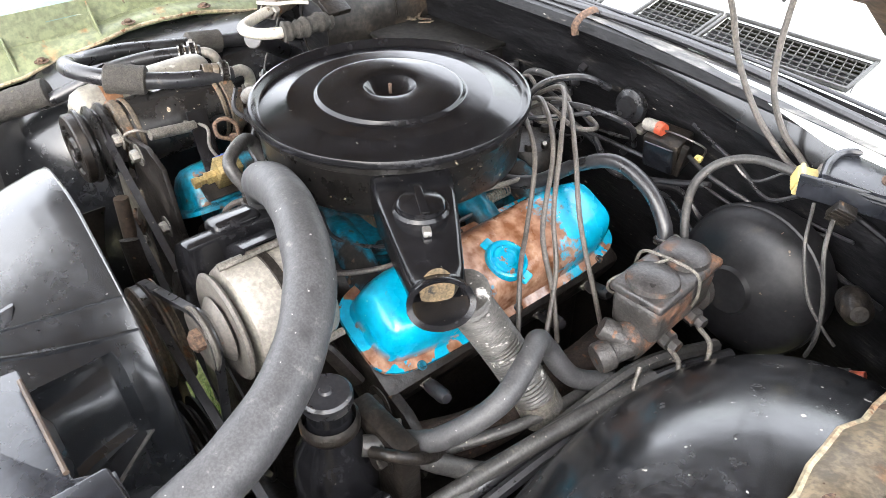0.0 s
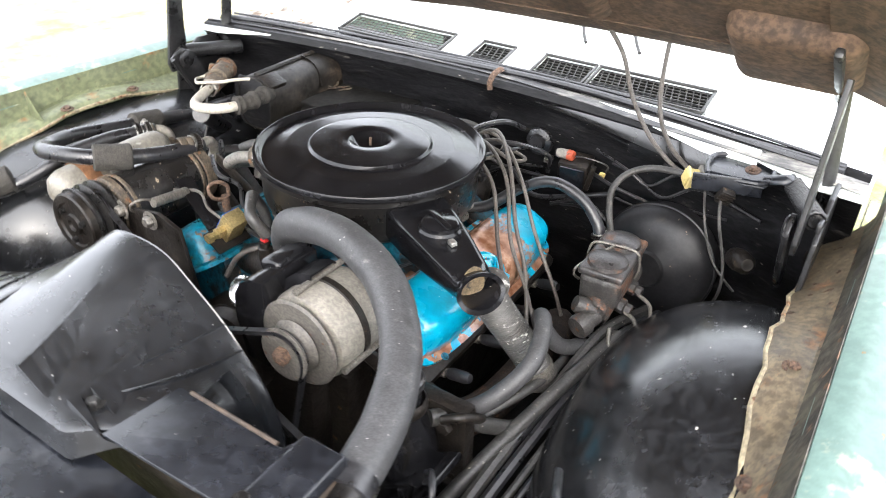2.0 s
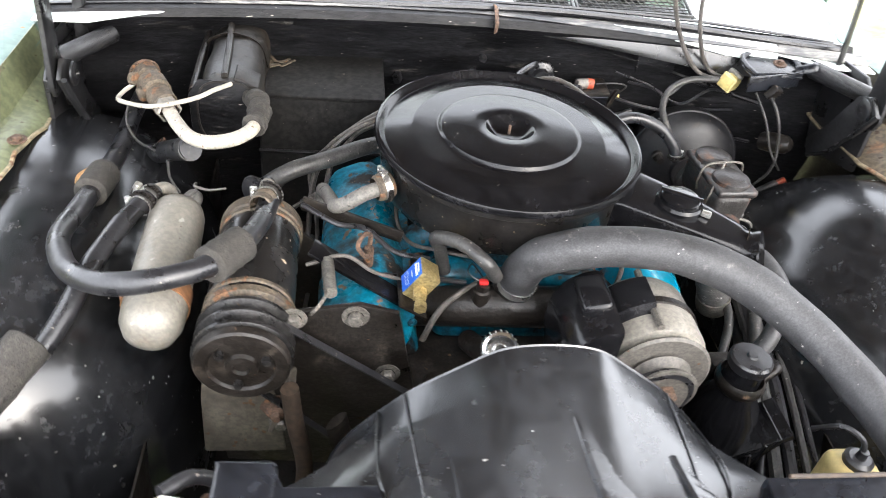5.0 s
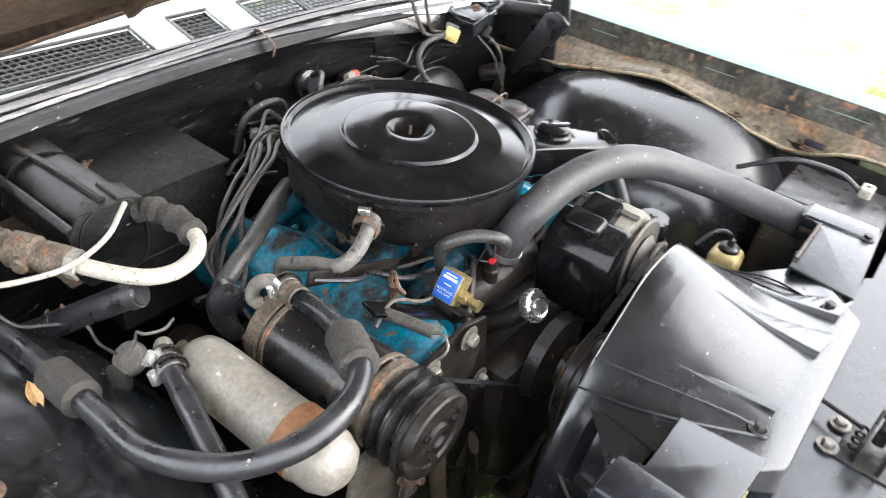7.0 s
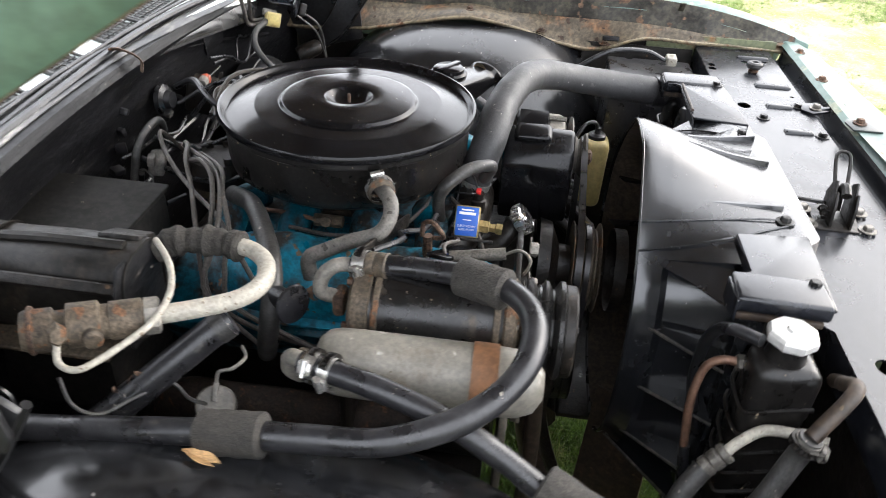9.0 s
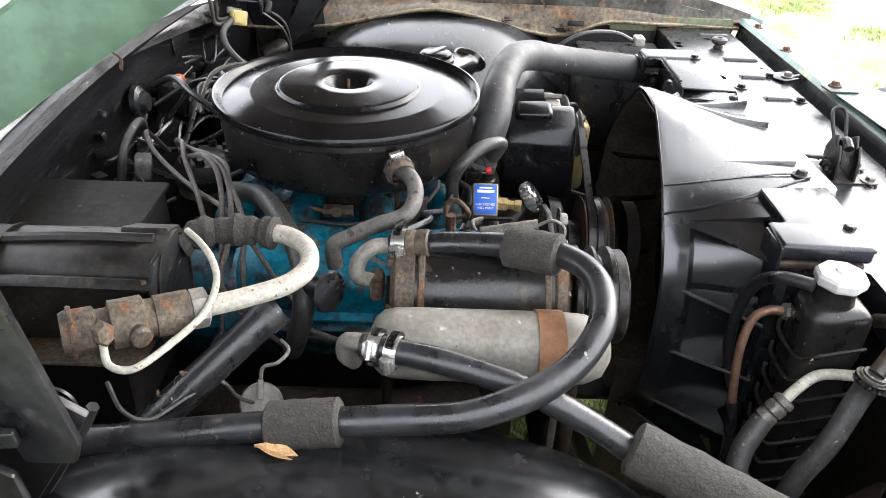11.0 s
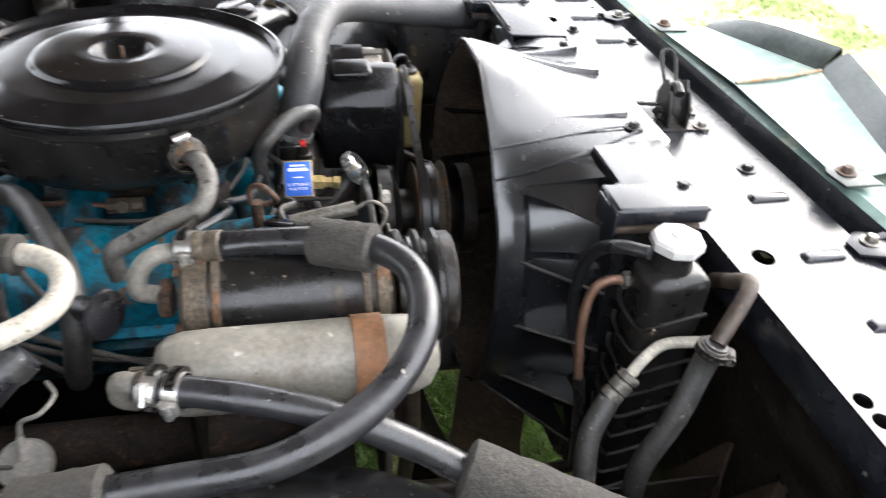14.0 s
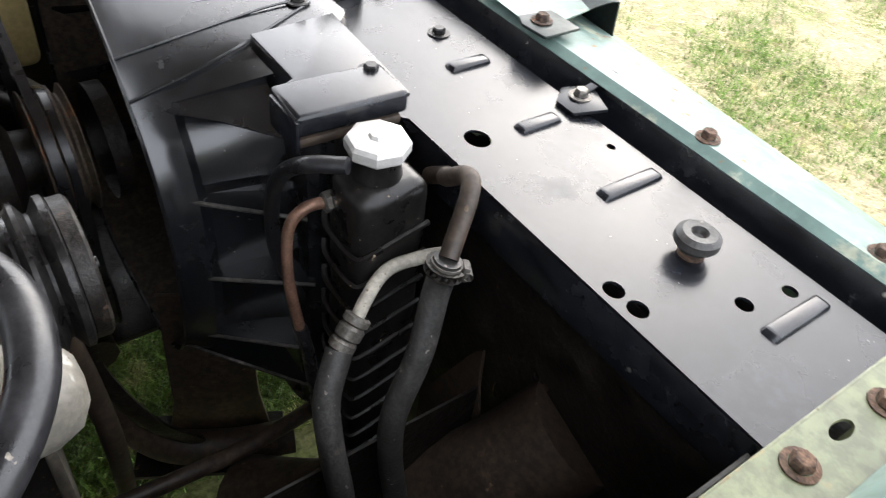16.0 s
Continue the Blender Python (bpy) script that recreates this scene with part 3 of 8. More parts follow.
# ---- car body round the bay ----
def prism(name, outline, y0, y1, material, parent=None, label="", bevel=0.004):
    """An outline of (x, z) drawn out along y."""
    bm = bmesh.new()
    face = bm.faces.new([bm.verts.new((x, y0, z)) for x, z in outline])
    out = bmesh.ops.extrude_face_region(bm, geom=[face])
    for v in [e for e in out["geom"] if isinstance(e, bmesh.types.BMVert)]:
        v.co.y = y1
    if bevel:
        bmesh.ops.bevel(bm, geom=bm.edges[:], offset=bevel, segments=2, affect="EDGES", profile=0.5)
    return part(name, bm, material, parent, label)


def holed(outline, holes, thick, segs=20):
    """A plate (top at z 0) with round or oval holes (x, y, rx, ry)."""
    bm = bmesh.new()
    loops = [outline] + [[(x + rx * math.cos(2 * math.pi * k / segs), y + ry * math.sin(2 * math.pi * k / segs)) for k in range(segs)] for x, y, rx, ry in holes]
    edges = []
    for loop in loops:
        vs = [bm.verts.new((x, y, 0)) for x, y in loop]
        edges += [bm.edges.new((vs[i], vs[(i + 1) % len(vs)])) for i in range(len(vs))]
    bmesh.ops.triangle_fill(bm, use_beauty=True, use_dissolve=False, edges=edges)
    out = bmesh.ops.extrude_face_region(bm, geom=bm.faces[:])
    for v in [e for e in out["geom"] if isinstance(e, bmesh.types.BMVert)]:
        v.co.z -= thick
    return bm


def flange_z(side, y):
    """Height of the wing's inner flange, arched over the wheelhouse."""
    if side < 0:
        return 0.857 + 0.064 * math.exp(-((y + 0.05) / 0.26) ** 2)
    rise = max(0.0, min(1.0, (-0.41 - y) / 0.14))
    return 0.888 - 0.014 * max(0.0, min(1.0, (-0.1 - y) / 0.28)) + 0.056 * math.exp(-((y + 0.13) / 0.20) ** 2) + 0.045 * rise * rise * (3 - 2 * rise) - 0.03 * max(0.0, -0.58 - y)


def fender(side, zt, label):
    """Front wing with its inner flange; side +1 or -1, zt the flange's height."""
    top = thing("fender", label, "car fender", group="front fenders")
    s = side
    ys = [-0.93 + 1.75 * k / 50 for k in range(51)]
    rows = []
    for y in ys:
        drop = 0.075 * max(0, (-0.50 - y) / 0.43) ** 2
        far = 0.034 * max(0.0, min(1.0, (-0.46 - y) / 0.08)) if s < 0 else 0.0
        rows.append([(s * x, y, zt + z - drop) for x, z in ((0.765 + far, -0.012), (0.775 + far, 0.012), (0.80 + 0.6 * far, 0.022), (0.86, 0.012), (0.93, -0.03), (0.975, -0.10), (0.99, -0.25), (0.985, -0.45), (0.965, -0.76))])
    part("outer_skin", sheet(rows, 0.0015), M_PALE, top, "pale green outer skin, sun-bleached")
    mine = [y for y in ys if -0.90 < y < 0.34] if s > 0 else [y for y in ys if -0.52 < y < 0.34]
    wall, edge = [], []
    for y in mine:
        drop = 0.075 * max(0, (-0.50 - y) / 0.43) ** 2
        low = flange_z(s, y)
        fold = max(low + 0.014, (0.944 if s > 0 else 0.915) - drop)
        wob = 0.003 * math.sin(41 * y) + 0.002 * math.sin(97 * y)
        wall.append([(s * 0.774, y, zt + 0.014 - drop), (s * 0.768, y, zt - 0.006 - drop), (s * (0.762 + 0.003 * math.sin(y * 23)), y, 0.5 * (zt - 0.01 - drop + fold)), (s * 0.757, y, fold)])
        xe = 0.712 if s < 0 else 0.697 + 0.036 * max(0.0, min(1.0, (-0.08 - y) / 0.30)) + 0.020 * max(0.0, min(1.0, (-0.5 - y) / 0.3))
        edge.append([(s * 0.757, y, fold + 0.001), (s * 0.752, y, fold - 0.004), (s * (0.5 * (xe + 0.757) + 0.5 * wob), y, 0.35 * fold + 0.65 * low + 0.004), (s * (xe + 0.006 + wob), y, low + 0.002), (s * (xe + wob), y, low - 0.004), (s * (xe + 0.001 + wob), y, low - 0.010)])
    # the +x wall takes the colour that has its shade mixed in
    part("inner_wall", sheet(wall, 0.0015), M_GREEN if s < 0 else M_WING, top, "faded inner wall stained with rust")
    part("flange", sheet(edge, 0.002), M_FLANGE if s > 0 else M_GREEN, top, "rust-edged flange bolted to the wheelhouse")
    part("edge_bead", sweep(bmesh.new(), [Vector(r[4]) for r in edge], 0.0035, 6), M_RUSTEDGE, top, "rust-chipped flange edge")
    for y in (-0.45, -0.296, -0.12, 0.041):
        b = part("bolt", bolt_bm(0.008, 0.007), M_RUSTY, top)
        b.matrix_basis = pose(s * (0.718 if s < 0 else 0.735), y, flange_z(s, y) + 0.006)
    if s > 0:
        part("slot", box(0.004, 0.040, 0.012, 0.003, pose(0.7265, -0.462, 0.9105, 0, 35, 0)), M_FIRE, top, "dark slot in the flange")
        part("strap", box(0.030, 0.014, 0.003, 0.001, pose(0.764, -0.617, 0.985, 0, 60, 0)), M_WING, top)
    else:
        for y in (-0.345, -0.18):
            part("gusset", slab([(0, 0), (0.045, 0.0), (0.0, 0.055)], 0.003, 0.001, Matrix.Translation((s * 0.757, y, flange_z(s, y) + 0.008)) @ pose(0, 0, 0, 90, 0, 0)), M_GREEN, top)
    return top


fender(1, 0.985, "pale green front wing, inner flange edged with rust")
fender(-1, 0.955, "green front wing with faded paint and a rusty gutter")


def wheelhouse(side, yc, zc, yo, ro, label):
    """Black rounded wheelhouse hump between wing and engine: broad under the wing's flange, rounder towards the engine."""
    s = side
    rows = []
    R, w, xo = 0.385, 0.30 if side < 0 else 0.305, 0.745 if side < 0 else 0.750
    for i in range(41):
        th = math.radians(-28 + 236 * i / 40)
        c, q = math.cos(th), math.sin(th)
        row = []
        for k in range(21):
            u = k / 20
            d = math.sin(u * math.pi / 2)
            f = max(0.0, 1 - d ** 2.6) ** (1 / 2.6)
            grow = 0.22 + 0.78 * f
            b = max(0.0, 1 - u / (0.95 if s < 0 else 0.62)) ** (0.8 if s < 0 else 1.2)
            p = 2.0 + (1.9 if s < 0 else 0.8) * b
            e = (abs(c) ** p + abs(q) ** p) ** (-1 / p)
            ry, rz = R * 1.02 + ((0.40 if s < 0 else 0.37) - R * 1.02) * b, R + (ro - R) * b
            row.append((s * (xo - w * d), yc + (yo - yc) * b + ry * e * grow * c, zc + rz * e * grow * q))
        rows.append(row)
    top = thing("wheelhouse", label, "wheelhouse", group="wheelhouses")
    part("panel", sheet(rows, 0.002), M_DOME, top)
    part("lower_seam", tube([(s * 0.462, yc - 0.20, zc + 0.045), (s * 0.452, yc - 0.08, zc + 0.078), (s * 0.452, yc + 0.08, zc + 0.078), (s * 0.462, yc + 0.20, zc + 0.045)], 0.006, 6, 6), M_RUSTEDGE, top, "ragged lower seam")
    return top


wheelhouse(1, -0.06, 0.525, -0.13, 0.402, "black rounded wheelhouse panel, scuffed and dusty, beside the engine")
wheelhouse(-1, -0.03, 0.505, -0.05, 0.394, "black rounded wheelhouse panel with dust specks, beside the engine")


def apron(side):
    """Added dark sheet below the wheelhouse, down to the frame; it stands for shade."""
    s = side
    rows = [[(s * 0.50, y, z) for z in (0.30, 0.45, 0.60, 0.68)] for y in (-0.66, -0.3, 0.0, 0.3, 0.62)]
    return tagged(part("wall_apron", sheet(rows, 0.003), M_DARK), "added dark sheet filling the shaded space below the wheelhouse", "panel", kind="structure")


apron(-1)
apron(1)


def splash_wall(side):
    """Added dark sheet in place of the shaded gap between wheelhouse and wing."""
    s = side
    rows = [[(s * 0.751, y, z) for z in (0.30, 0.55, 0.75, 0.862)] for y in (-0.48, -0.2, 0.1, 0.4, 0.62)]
    return tagged(part("wall_splash", sheet(rows, 0.003), M_DARK), "added dark sheet standing for the shaded gap under the wing flange", "panel", kind="structure")


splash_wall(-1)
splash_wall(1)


# bay walls behind the radiator support, each side
def side_wall(side):
    s = side
    rows = []
    for y in (-0.66, -0.60, -0.54, -0.47, -0.40):
        rows.append([(s * x, y, z) for x, z in ((0.745, 0.895), (0.735, 0.80), (0.68, 0.66), (0.60, 0.55), (0.52, 0.40))])
    return tagged(part("wall_side", sheet(rows, 0.003), M_DARK), "dark splash panel beside the radiator", "panel", kind="structure")


side_wall(-1)
side_wall(1)


def baffle(side):
    """Black closing plate between radiator and wing, with small holes, and the dark wall out to the wing."""
    s = side
    top = thing("baffle", "dark black baffle plate beside the radiator with small holes", "panel", kind="structure")
    plate = holed([(s * 0.20, 0.40), (s * 0.765, 0.40), (s * 0.765, 0.897), (s * 0.20, 0.897)], [(s * 0.545, 0.73, 0.005, 0.005), (s * 0.558, 0.728, 0.006, 0.006), (s * 0.62, 0.64, 0.006, 0.006), (s * 0.56, 0.62, 0.004, 0.004), (s * 0.50, 0.655, 0.006, 0.012)], 0.003)
    part("plate", plate, M_DARK, top, m=pose(0, -0.692, 0, 90, 0, 0), smooth=False)
    part("back_sheet", box(0.43, 0.003, 0.48, 0.001, pose(s * 0.55, -0.730, 0.64)), M_DARK, top)
    # added plug: a black sheet keeps this gap as dark as shade
    part("core_seal", box(0.004, 0.058, 0.44, 0.001, pose(s * 0.27, -0.6595, 0.67)), M_DARK, top, "added dark sheet plugging the gap between core and baffle")
    part("under_sheet", box(0.43, 0.11, 0.003, 0.001, pose(s * 0.55, -0.785, 0.860)), M_DARK, top)
    rows = [[(s * 0.768, y, z) for z in (0.30, 0.6, 0.90)] for y in (-0.70, -0.5, -0.35)]
    part("wing_wall", sheet(rows, 0.003), M_DARK, top)
    part("frame_horn", tube([(s * 0.33, -0.46, 0.37), (s * 0.409, -0.52, 0.420), (s * 0.485, -0.575, 0.505), (s * 0.533, -0.62, 0.560), (s * 0.573, -0.665, 0.635), (s * 0.598, -0.705, 0.70)], 0.060, 16, 6), M_BRACE, top, "dusty brown frame horn")
    horn_web = [[(s * 0.480, -0.680, 0.707), (s * 0.472, -0.679, 0.70)], [(s * 0.490, -0.674, 0.660), (s * 0.430, -0.670, 0.610)], [(s * 0.515, -0.667, 0.600), (s * 0.409, -0.665, 0.564)], [(s * 0.515, -0.660, 0.540), (s * 0.420, -0.655, 0.494)]]
    part("horn_web", sheet(horn_web, 0.004), M_BRACE, top, "brown sheet web above the frame horn")
    # added floor sheet, black in place of the shade down here
    part("floor_pan", box(0.20, 0.36, 0.004, 0.001, pose(s * 0.68, -0.52, 0.43, 6, 0, 0)), M_DARK, top)
    return top


baffle(-1)
baffle(1)
# added sheets hide the bright ground; their black stands for shade below the engine
pan = thing("under_pan", "added dark sheets standing for the shaded space under the engine", "chassis", kind="structure")
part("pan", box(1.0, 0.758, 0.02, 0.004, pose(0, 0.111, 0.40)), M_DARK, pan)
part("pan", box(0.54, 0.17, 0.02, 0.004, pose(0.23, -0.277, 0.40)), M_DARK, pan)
part("front_pan", box(0.56, 0.26, 0.01, 0.003, pose(0.265, -0.49, 0.395)), M_DARK, pan, "added dark front sheet")

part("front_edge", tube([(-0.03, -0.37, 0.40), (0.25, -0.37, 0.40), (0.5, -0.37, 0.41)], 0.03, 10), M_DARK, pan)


def radiator_support():
    top = thing("radiator_support", "black painted steel crossmember above the radiator with holes and ribs", "radiator support", kind="structure")
    z = 0.904
    outline = [(-0.755, -0.665), (-0.33, -0.665), (-0.32, -0.655), (0.32, -0.655), (0.33, -0.665), (0.755, -0.665), (0.755, -0.835), (-0.755, -0.835)]
    holes = []
    for sx in (-1, 1):
        holes += [(sx * 0.386, -0.705, 0.0145, 0.0125), (sx * 0.595, -0.679, 0.0095, 0.0085), (sx * 0.619, -0.681, 0.0095, 0.0085),
                  (sx * 0.658, -0.760, 0.008, 0.0075), (sx * 0.668, -0.806, 0.007, 0.0065), (sx * 0.455, -0.815, 0.005, 0.004)]
    plate = holed(outline, holes, 0.003)
    part("top_plate", plate, M_PANEL, top, m=pose(0, 0, z), smooth=False)
    part("rear_flange", box(1.50, 0.003, 0.05, 0.001, pose(0, -0.6665, z - 0.027)), M_PANEL, top)
    # trough along the front edge
    rows = [[(x, -0.835, z - 0.002), (x, -0.840, z - 0.018), (x, -0.862, z - 0.020), (x, -0.868, z + 0.008), (x, -0.874, z + 0.020), (x, -0.893, z + 0.021)] for x in [-0.755 + 0.0503 * k for k in range(31)]]
    part("trough", sheet(rows, 0.002), M_PANEL, top)
    # pressed ribs across the plate
    for sx in (-1, 1):
        for x, y0, y1 in ((0.393, -0.745, -0.804), (0.507, -0.745, -0.830), (0.689, -0.742, -0.826), (0.27, -0.75, -0.81)):
            rib = part("rib", box(0.019, abs(y1 - y0), 0.012, 0.003, pose(sx * x, (y0 + y1) / 2, z - 0.001, 0, 0, 0), segs=2, taper=0.8), M_PANEL, top)
    for sx in (-1, 1):
        tab = part("tab", slab([(-0.026, -0.02), (0.020, -0.022), (0.026, 0.010), (0.004, 0.024), (-0.022, 0.016)], 0.004, 0.001), M_PANEL, top)
        tab.matrix_basis = pose(sx * 0.385, -0.836, z + 0.008, -8, 0, 20 * sx)
        stem = part("tab_stem", box(0.010, 0.05, 0.004, 0.001), M_PANEL, top)
        stem.matrix_basis = pose(sx * 0.378, -0.866, z + 0.014, -18, 0, 0)
        b = part("bolt", bolt_bm(0.0075, 0.009), M_ZINC, top)
        b.matrix_basis = pose(sx * 0.382, -0.840, z + 0.008)
    for x, y in ((0.262, -0.820), (0.327, -0.729), (0.401, -0.812), (-0.20, -0.79)):
        b = part("bolt", bolt_bm(0.0075, 0.008), M_PULLEY, top)
        b.matrix_basis = pose(x, y, z)
    return top


radiator_support()

# rubber hood stops on the plate
stop = thing("hood_bumper", "black rubber hood stop on a rusty stem", "rubber stop", pose(-0.597, -0.767, 0.904) @ Matrix.Scale(0.9, 4), "hood bumpers")
part("stem", lathe([(0.013, 0), (0.013, 0.004), (0.007, 0.005), (0.007, 0.018)], 20), M_RUSTY, stop)
part("rubber", lathe([(0.008, 0.008), (0.017, 0.010), (0.0215, 0.016), (0.021, 0.023), (0.016, 0.027), (0.0085, 0.0265), (0.006, 0.020), (0, 0.019)], 28), M_RUBG, stop)
copy_thing(stop, pose(0.597, -0.767, 0.904) @ Matrix.Scale(0.9, 4))


def header_panel():
    """Pale green front panel ahead of the support, with its bolts."""
    top = thing("header_panel", "pale green painted front panel with rusty bolts and peeling paint", "car panel")
    rows = []
    for k in range(41):
        x = -0.80 + 1.6 * k / 40
        bow = 0.08 * (1 - (x / 0.8) ** 2)
        rows.append([(x, -0.862 + 0 * bow, 0.921), (x, -0.872, 0.928), (x, -0.90 - 0.2 * bow, 0.925), (x, -0.945 - bow * 0.5, 0.905), (x, -0.99 - bow, 0.86), (x, -1.01 - bow, 0.70), (x, -1.00 - bow, 0.45), (x, -0.96 - bow, 0.17)])
    part("skin", sheet(rows, 0.002), M_PALE, top)
    for x, y, z in ((-0.509, -0.882, 0.927), (-0.69, -0.885, 0.926), (0.509, -0.882, 0.927), (0.69, -0.885, 0.926)):
        b = part("bolt", bolt_bm(0.0075, 0.009, 1.65), M_RUSTY, top, "rusty hex bolt with washer")
        b.matrix_basis = pose(x, y, z)
    return top


header_panel()


def nose():
    """Peaked centre piece of the header: two dished facets with an upturned dark rim."""
    top = thing("nose_panel", "pale green peaked nose panel with an upturned dark rim", "car panel")
    cx = -0.008
    for s in (-1, 1):
        def f(u, v):
            rear = Vector((cx, -0.866, 0.940)).lerp(Vector((cx + s * 0.275, -0.862, 0.932)), u)
            front = Vector((cx + 0.02, -1.025, 0.948)).lerp(Vector((cx + s * 0.262, -0.952, 0.935)), u)
            p = rear.lerp(front, v)
            p.z -= 0.010 * math.sin(math.pi * v) * math.sin(math.pi * min(1.0, u + 0.12))
            return p
        rows = [[f(k / 10, j / 8) for j in range(9)] for k in range(11)]
        part("facet", sheet(rows, 0.0015), M_PALE, top)
        rows = []
        for k in range(13):
            u = k / 12
            e = f(u, 1.0)
            out = Vector((s * 0.30, -0.95, 0)).normalized()
            h = 0.034 * (1 - 0.75 * u ** 4)
            rows.append([e, e + out * 0.006 + Vector((0, 0, 0.3 * h)), e + out * 0.020 + Vector((0, 0, 0.8 * h)), e + out * 0.030 + Vector((0, 0, h)), e + out * 0.038 + Vector((0, 0, 0.85 * h)), e + out * 0.042 + Vector((0, 0, -0.05)), e + out * 0.036 + Vector((0, 0, -0.12))])
        part("rim", sheet(rows, 0.0015), M_RIM, top, "dark upturned rim")
        b = part("bolt", bolt_bm(0.0075, 0.009, 1.65), M_RUSTY, top, "rusty hex bolt with washer")
        b.matrix_basis = pose(cx + s * 0.266, -0.873, 0.938)
        part("corner_tab", slab([(-0.03, -0.032), (0.018, -0.03), (0.022, 0.015), (0.005, 0.024), (-0.03, 0.02)], 0.004, 0.0015, pose(cx + s * 0.266, -0.873, 0.9375)), M_RIM, top, "dark steel corner tab")
    part("seam", tube([(cx, -0.868, 0.941), (cx + 0.01, -0.95, 0.944), (cx + 0.02, -1.025, 0.949)], 0.003, 6, 4), M_RUSTEDGE, top)
    return top


nose()


def corner_bracket(side):
    """Green corner where wing meets the support, with slot and rusty bolts."""
    s = side
    top = thing("fender_corner", "green painted corner plate with rust streaks and bolts", "body bracket", group="fender corners")
    body = holed([(s * 0.754, -0.842), (s * 0.753, -0.560), (s * 0.800, -0.50), (s * 0.84, -0.56), (s * 0.83, -0.842)], [(s * 0.770, -0.700, 0.006, 0.012)], 0.003)
    part("plate", body, M_GREEN, top, m=pose(0, 0, 0.927), smooth=False)
    lip = box(0.003, 0.30, 0.05, 0.001, pose(s * 0.7525, -0.70, 0.902))
    part("lip", lip, M_GREEN, top)
    for x, y in ((0.771, -0.653), (0.775, -0.745)):
        b = part("bolt", bolt_bm(0.0080, 0.009, 1.6), M_RUSTY, top)
        b.matrix_basis = pose(s * x, y, 0.927)
    return top


corner_bracket(-1)
corner_bracket(1)


# ---- firewall, cowl, windscreen ----
def lip_y(x):
    return 0.372 - 0.16 * x * x


def cowl():
    xs = [-0.74 + 1.48 * k / 36 for k in range(37)]
    rows = [[(x, lip_y(x) + dy, z) for dy, z in ((0.12, 0.30), (0.05, 0.55), (0.045, 0.70), (0.030, 0.78), (0.030, 0.90), (0.020, 0.965), (0.004, 0.985), (-0.006, 1.003), (0.0, 1.017), (0.014, 1.021))] for x in xs]
    fw = tagged(part("wall_firewall", sheet(rows, 0.003), M_FIRE), "black dusty firewall with scratched paint", "firewall", kind="structure")
    top = thing("cowl_panel", "pale weathered cowl panel with mesh air intakes", "cowl", kind="structure")
    def grow(x):
        return 0.020 * min(1.0, max(0.0, (x - 0.02) / 0.35))

    rows = [[(x, lip_y(x) + dy - k * grow(x), z - 0.35 * k * grow(x)) for dy, z, k in ((0.010, 1.0225, 1.0), (0.014, 1.0235, 0.5), (0.024, 1.022, 0.0))] for x in xs]
    part("lip", sheet(rows, 0.0015), M_LIP, top, "scraped front lip showing pale metal")
    rows = [[(x, lip_y(x) + dy, z) for dy, z in ((0.024, 1.020), (0.028, 1.010), (0.046, 1.008), (0.052, 1.020), (0.056, 1.0245))] for x in xs]
    part("gutter", sheet(rows, 0.002), M_FIRE, top)
    face = [[(x, lip_y(x) + 0.012 - dy * g, 1.0215 - dz * g - e) for dy, dz, e in ((0.0, 0.0, 0.0), (0.006, 0.004, 0.001), (0.022, 0.030, 0.004), (0.024, 0.044, 0.008))] for x, g in [(q, min(1.15, max(0.0, (q + 0.12) / 0.50))) for q in [-0.12 + 0.0233 * k for k in range(31)]]]
    part("lip_face", sheet(face, 0.0015), M_LIPFACE, top, "broad glossy face of the cowl lip")
    band = [[(x, lip_y(x) + 0.010 - dy * g, 1.0235 - dz * g) for dy, dz in ((0.0, 0.0), (0.010, 0.003), (0.021, 0.014), (0.0245, 0.026))] for x, g in [(q, min(1.0, max(0.0, (q - 0.26) / 0.22))) for q in [0.26 + 0.024 * k for k in range(14)]]]
    part("lip_band", sheet(band, 0.0015), M_COWL, top, "pale painted band of the cowl lip")
    for s in (-1, 1):
        part("corner_plate", slab([(s * 0.50, 0.340), (s * 0.575, 0.312), (s * 0.66, 0.262), (s * 0.745, 0.255), (s * 0.745, 0.385), (s * 0.62, 0.43), (s * 0.52, 0.40)][::s], 0.004, 0.001, pose(0, 0, 1.012)), M_COWL, top, "pale stained corner plate by the hinge")
        part("corner_bolt", bolt_bm(0.009, 0.008), M_RUSTY, top, m=pose(s * 0.625, 0.375, 1.012))
    part("seam_ridge", tube([(x, lip_y(x) + 0.027 - 0.16 * max(0.0, z - 0.95), z) for x, z in ((-0.06, 1.0), (0.08, 0.992), (0.206, 0.975), (0.30, 0.955), (0.377, 0.94), (0.48, 0.915), (0.60, 0.89))], 0.005, 8, 5), M_FIRE, top)
    return fw, top


cowl_wall, cowl_top = cowl()
VENTS = [(-0.43, -0.155), (-0.075, 0.0), (0.08, 0.19), (0.205, 0.435)]


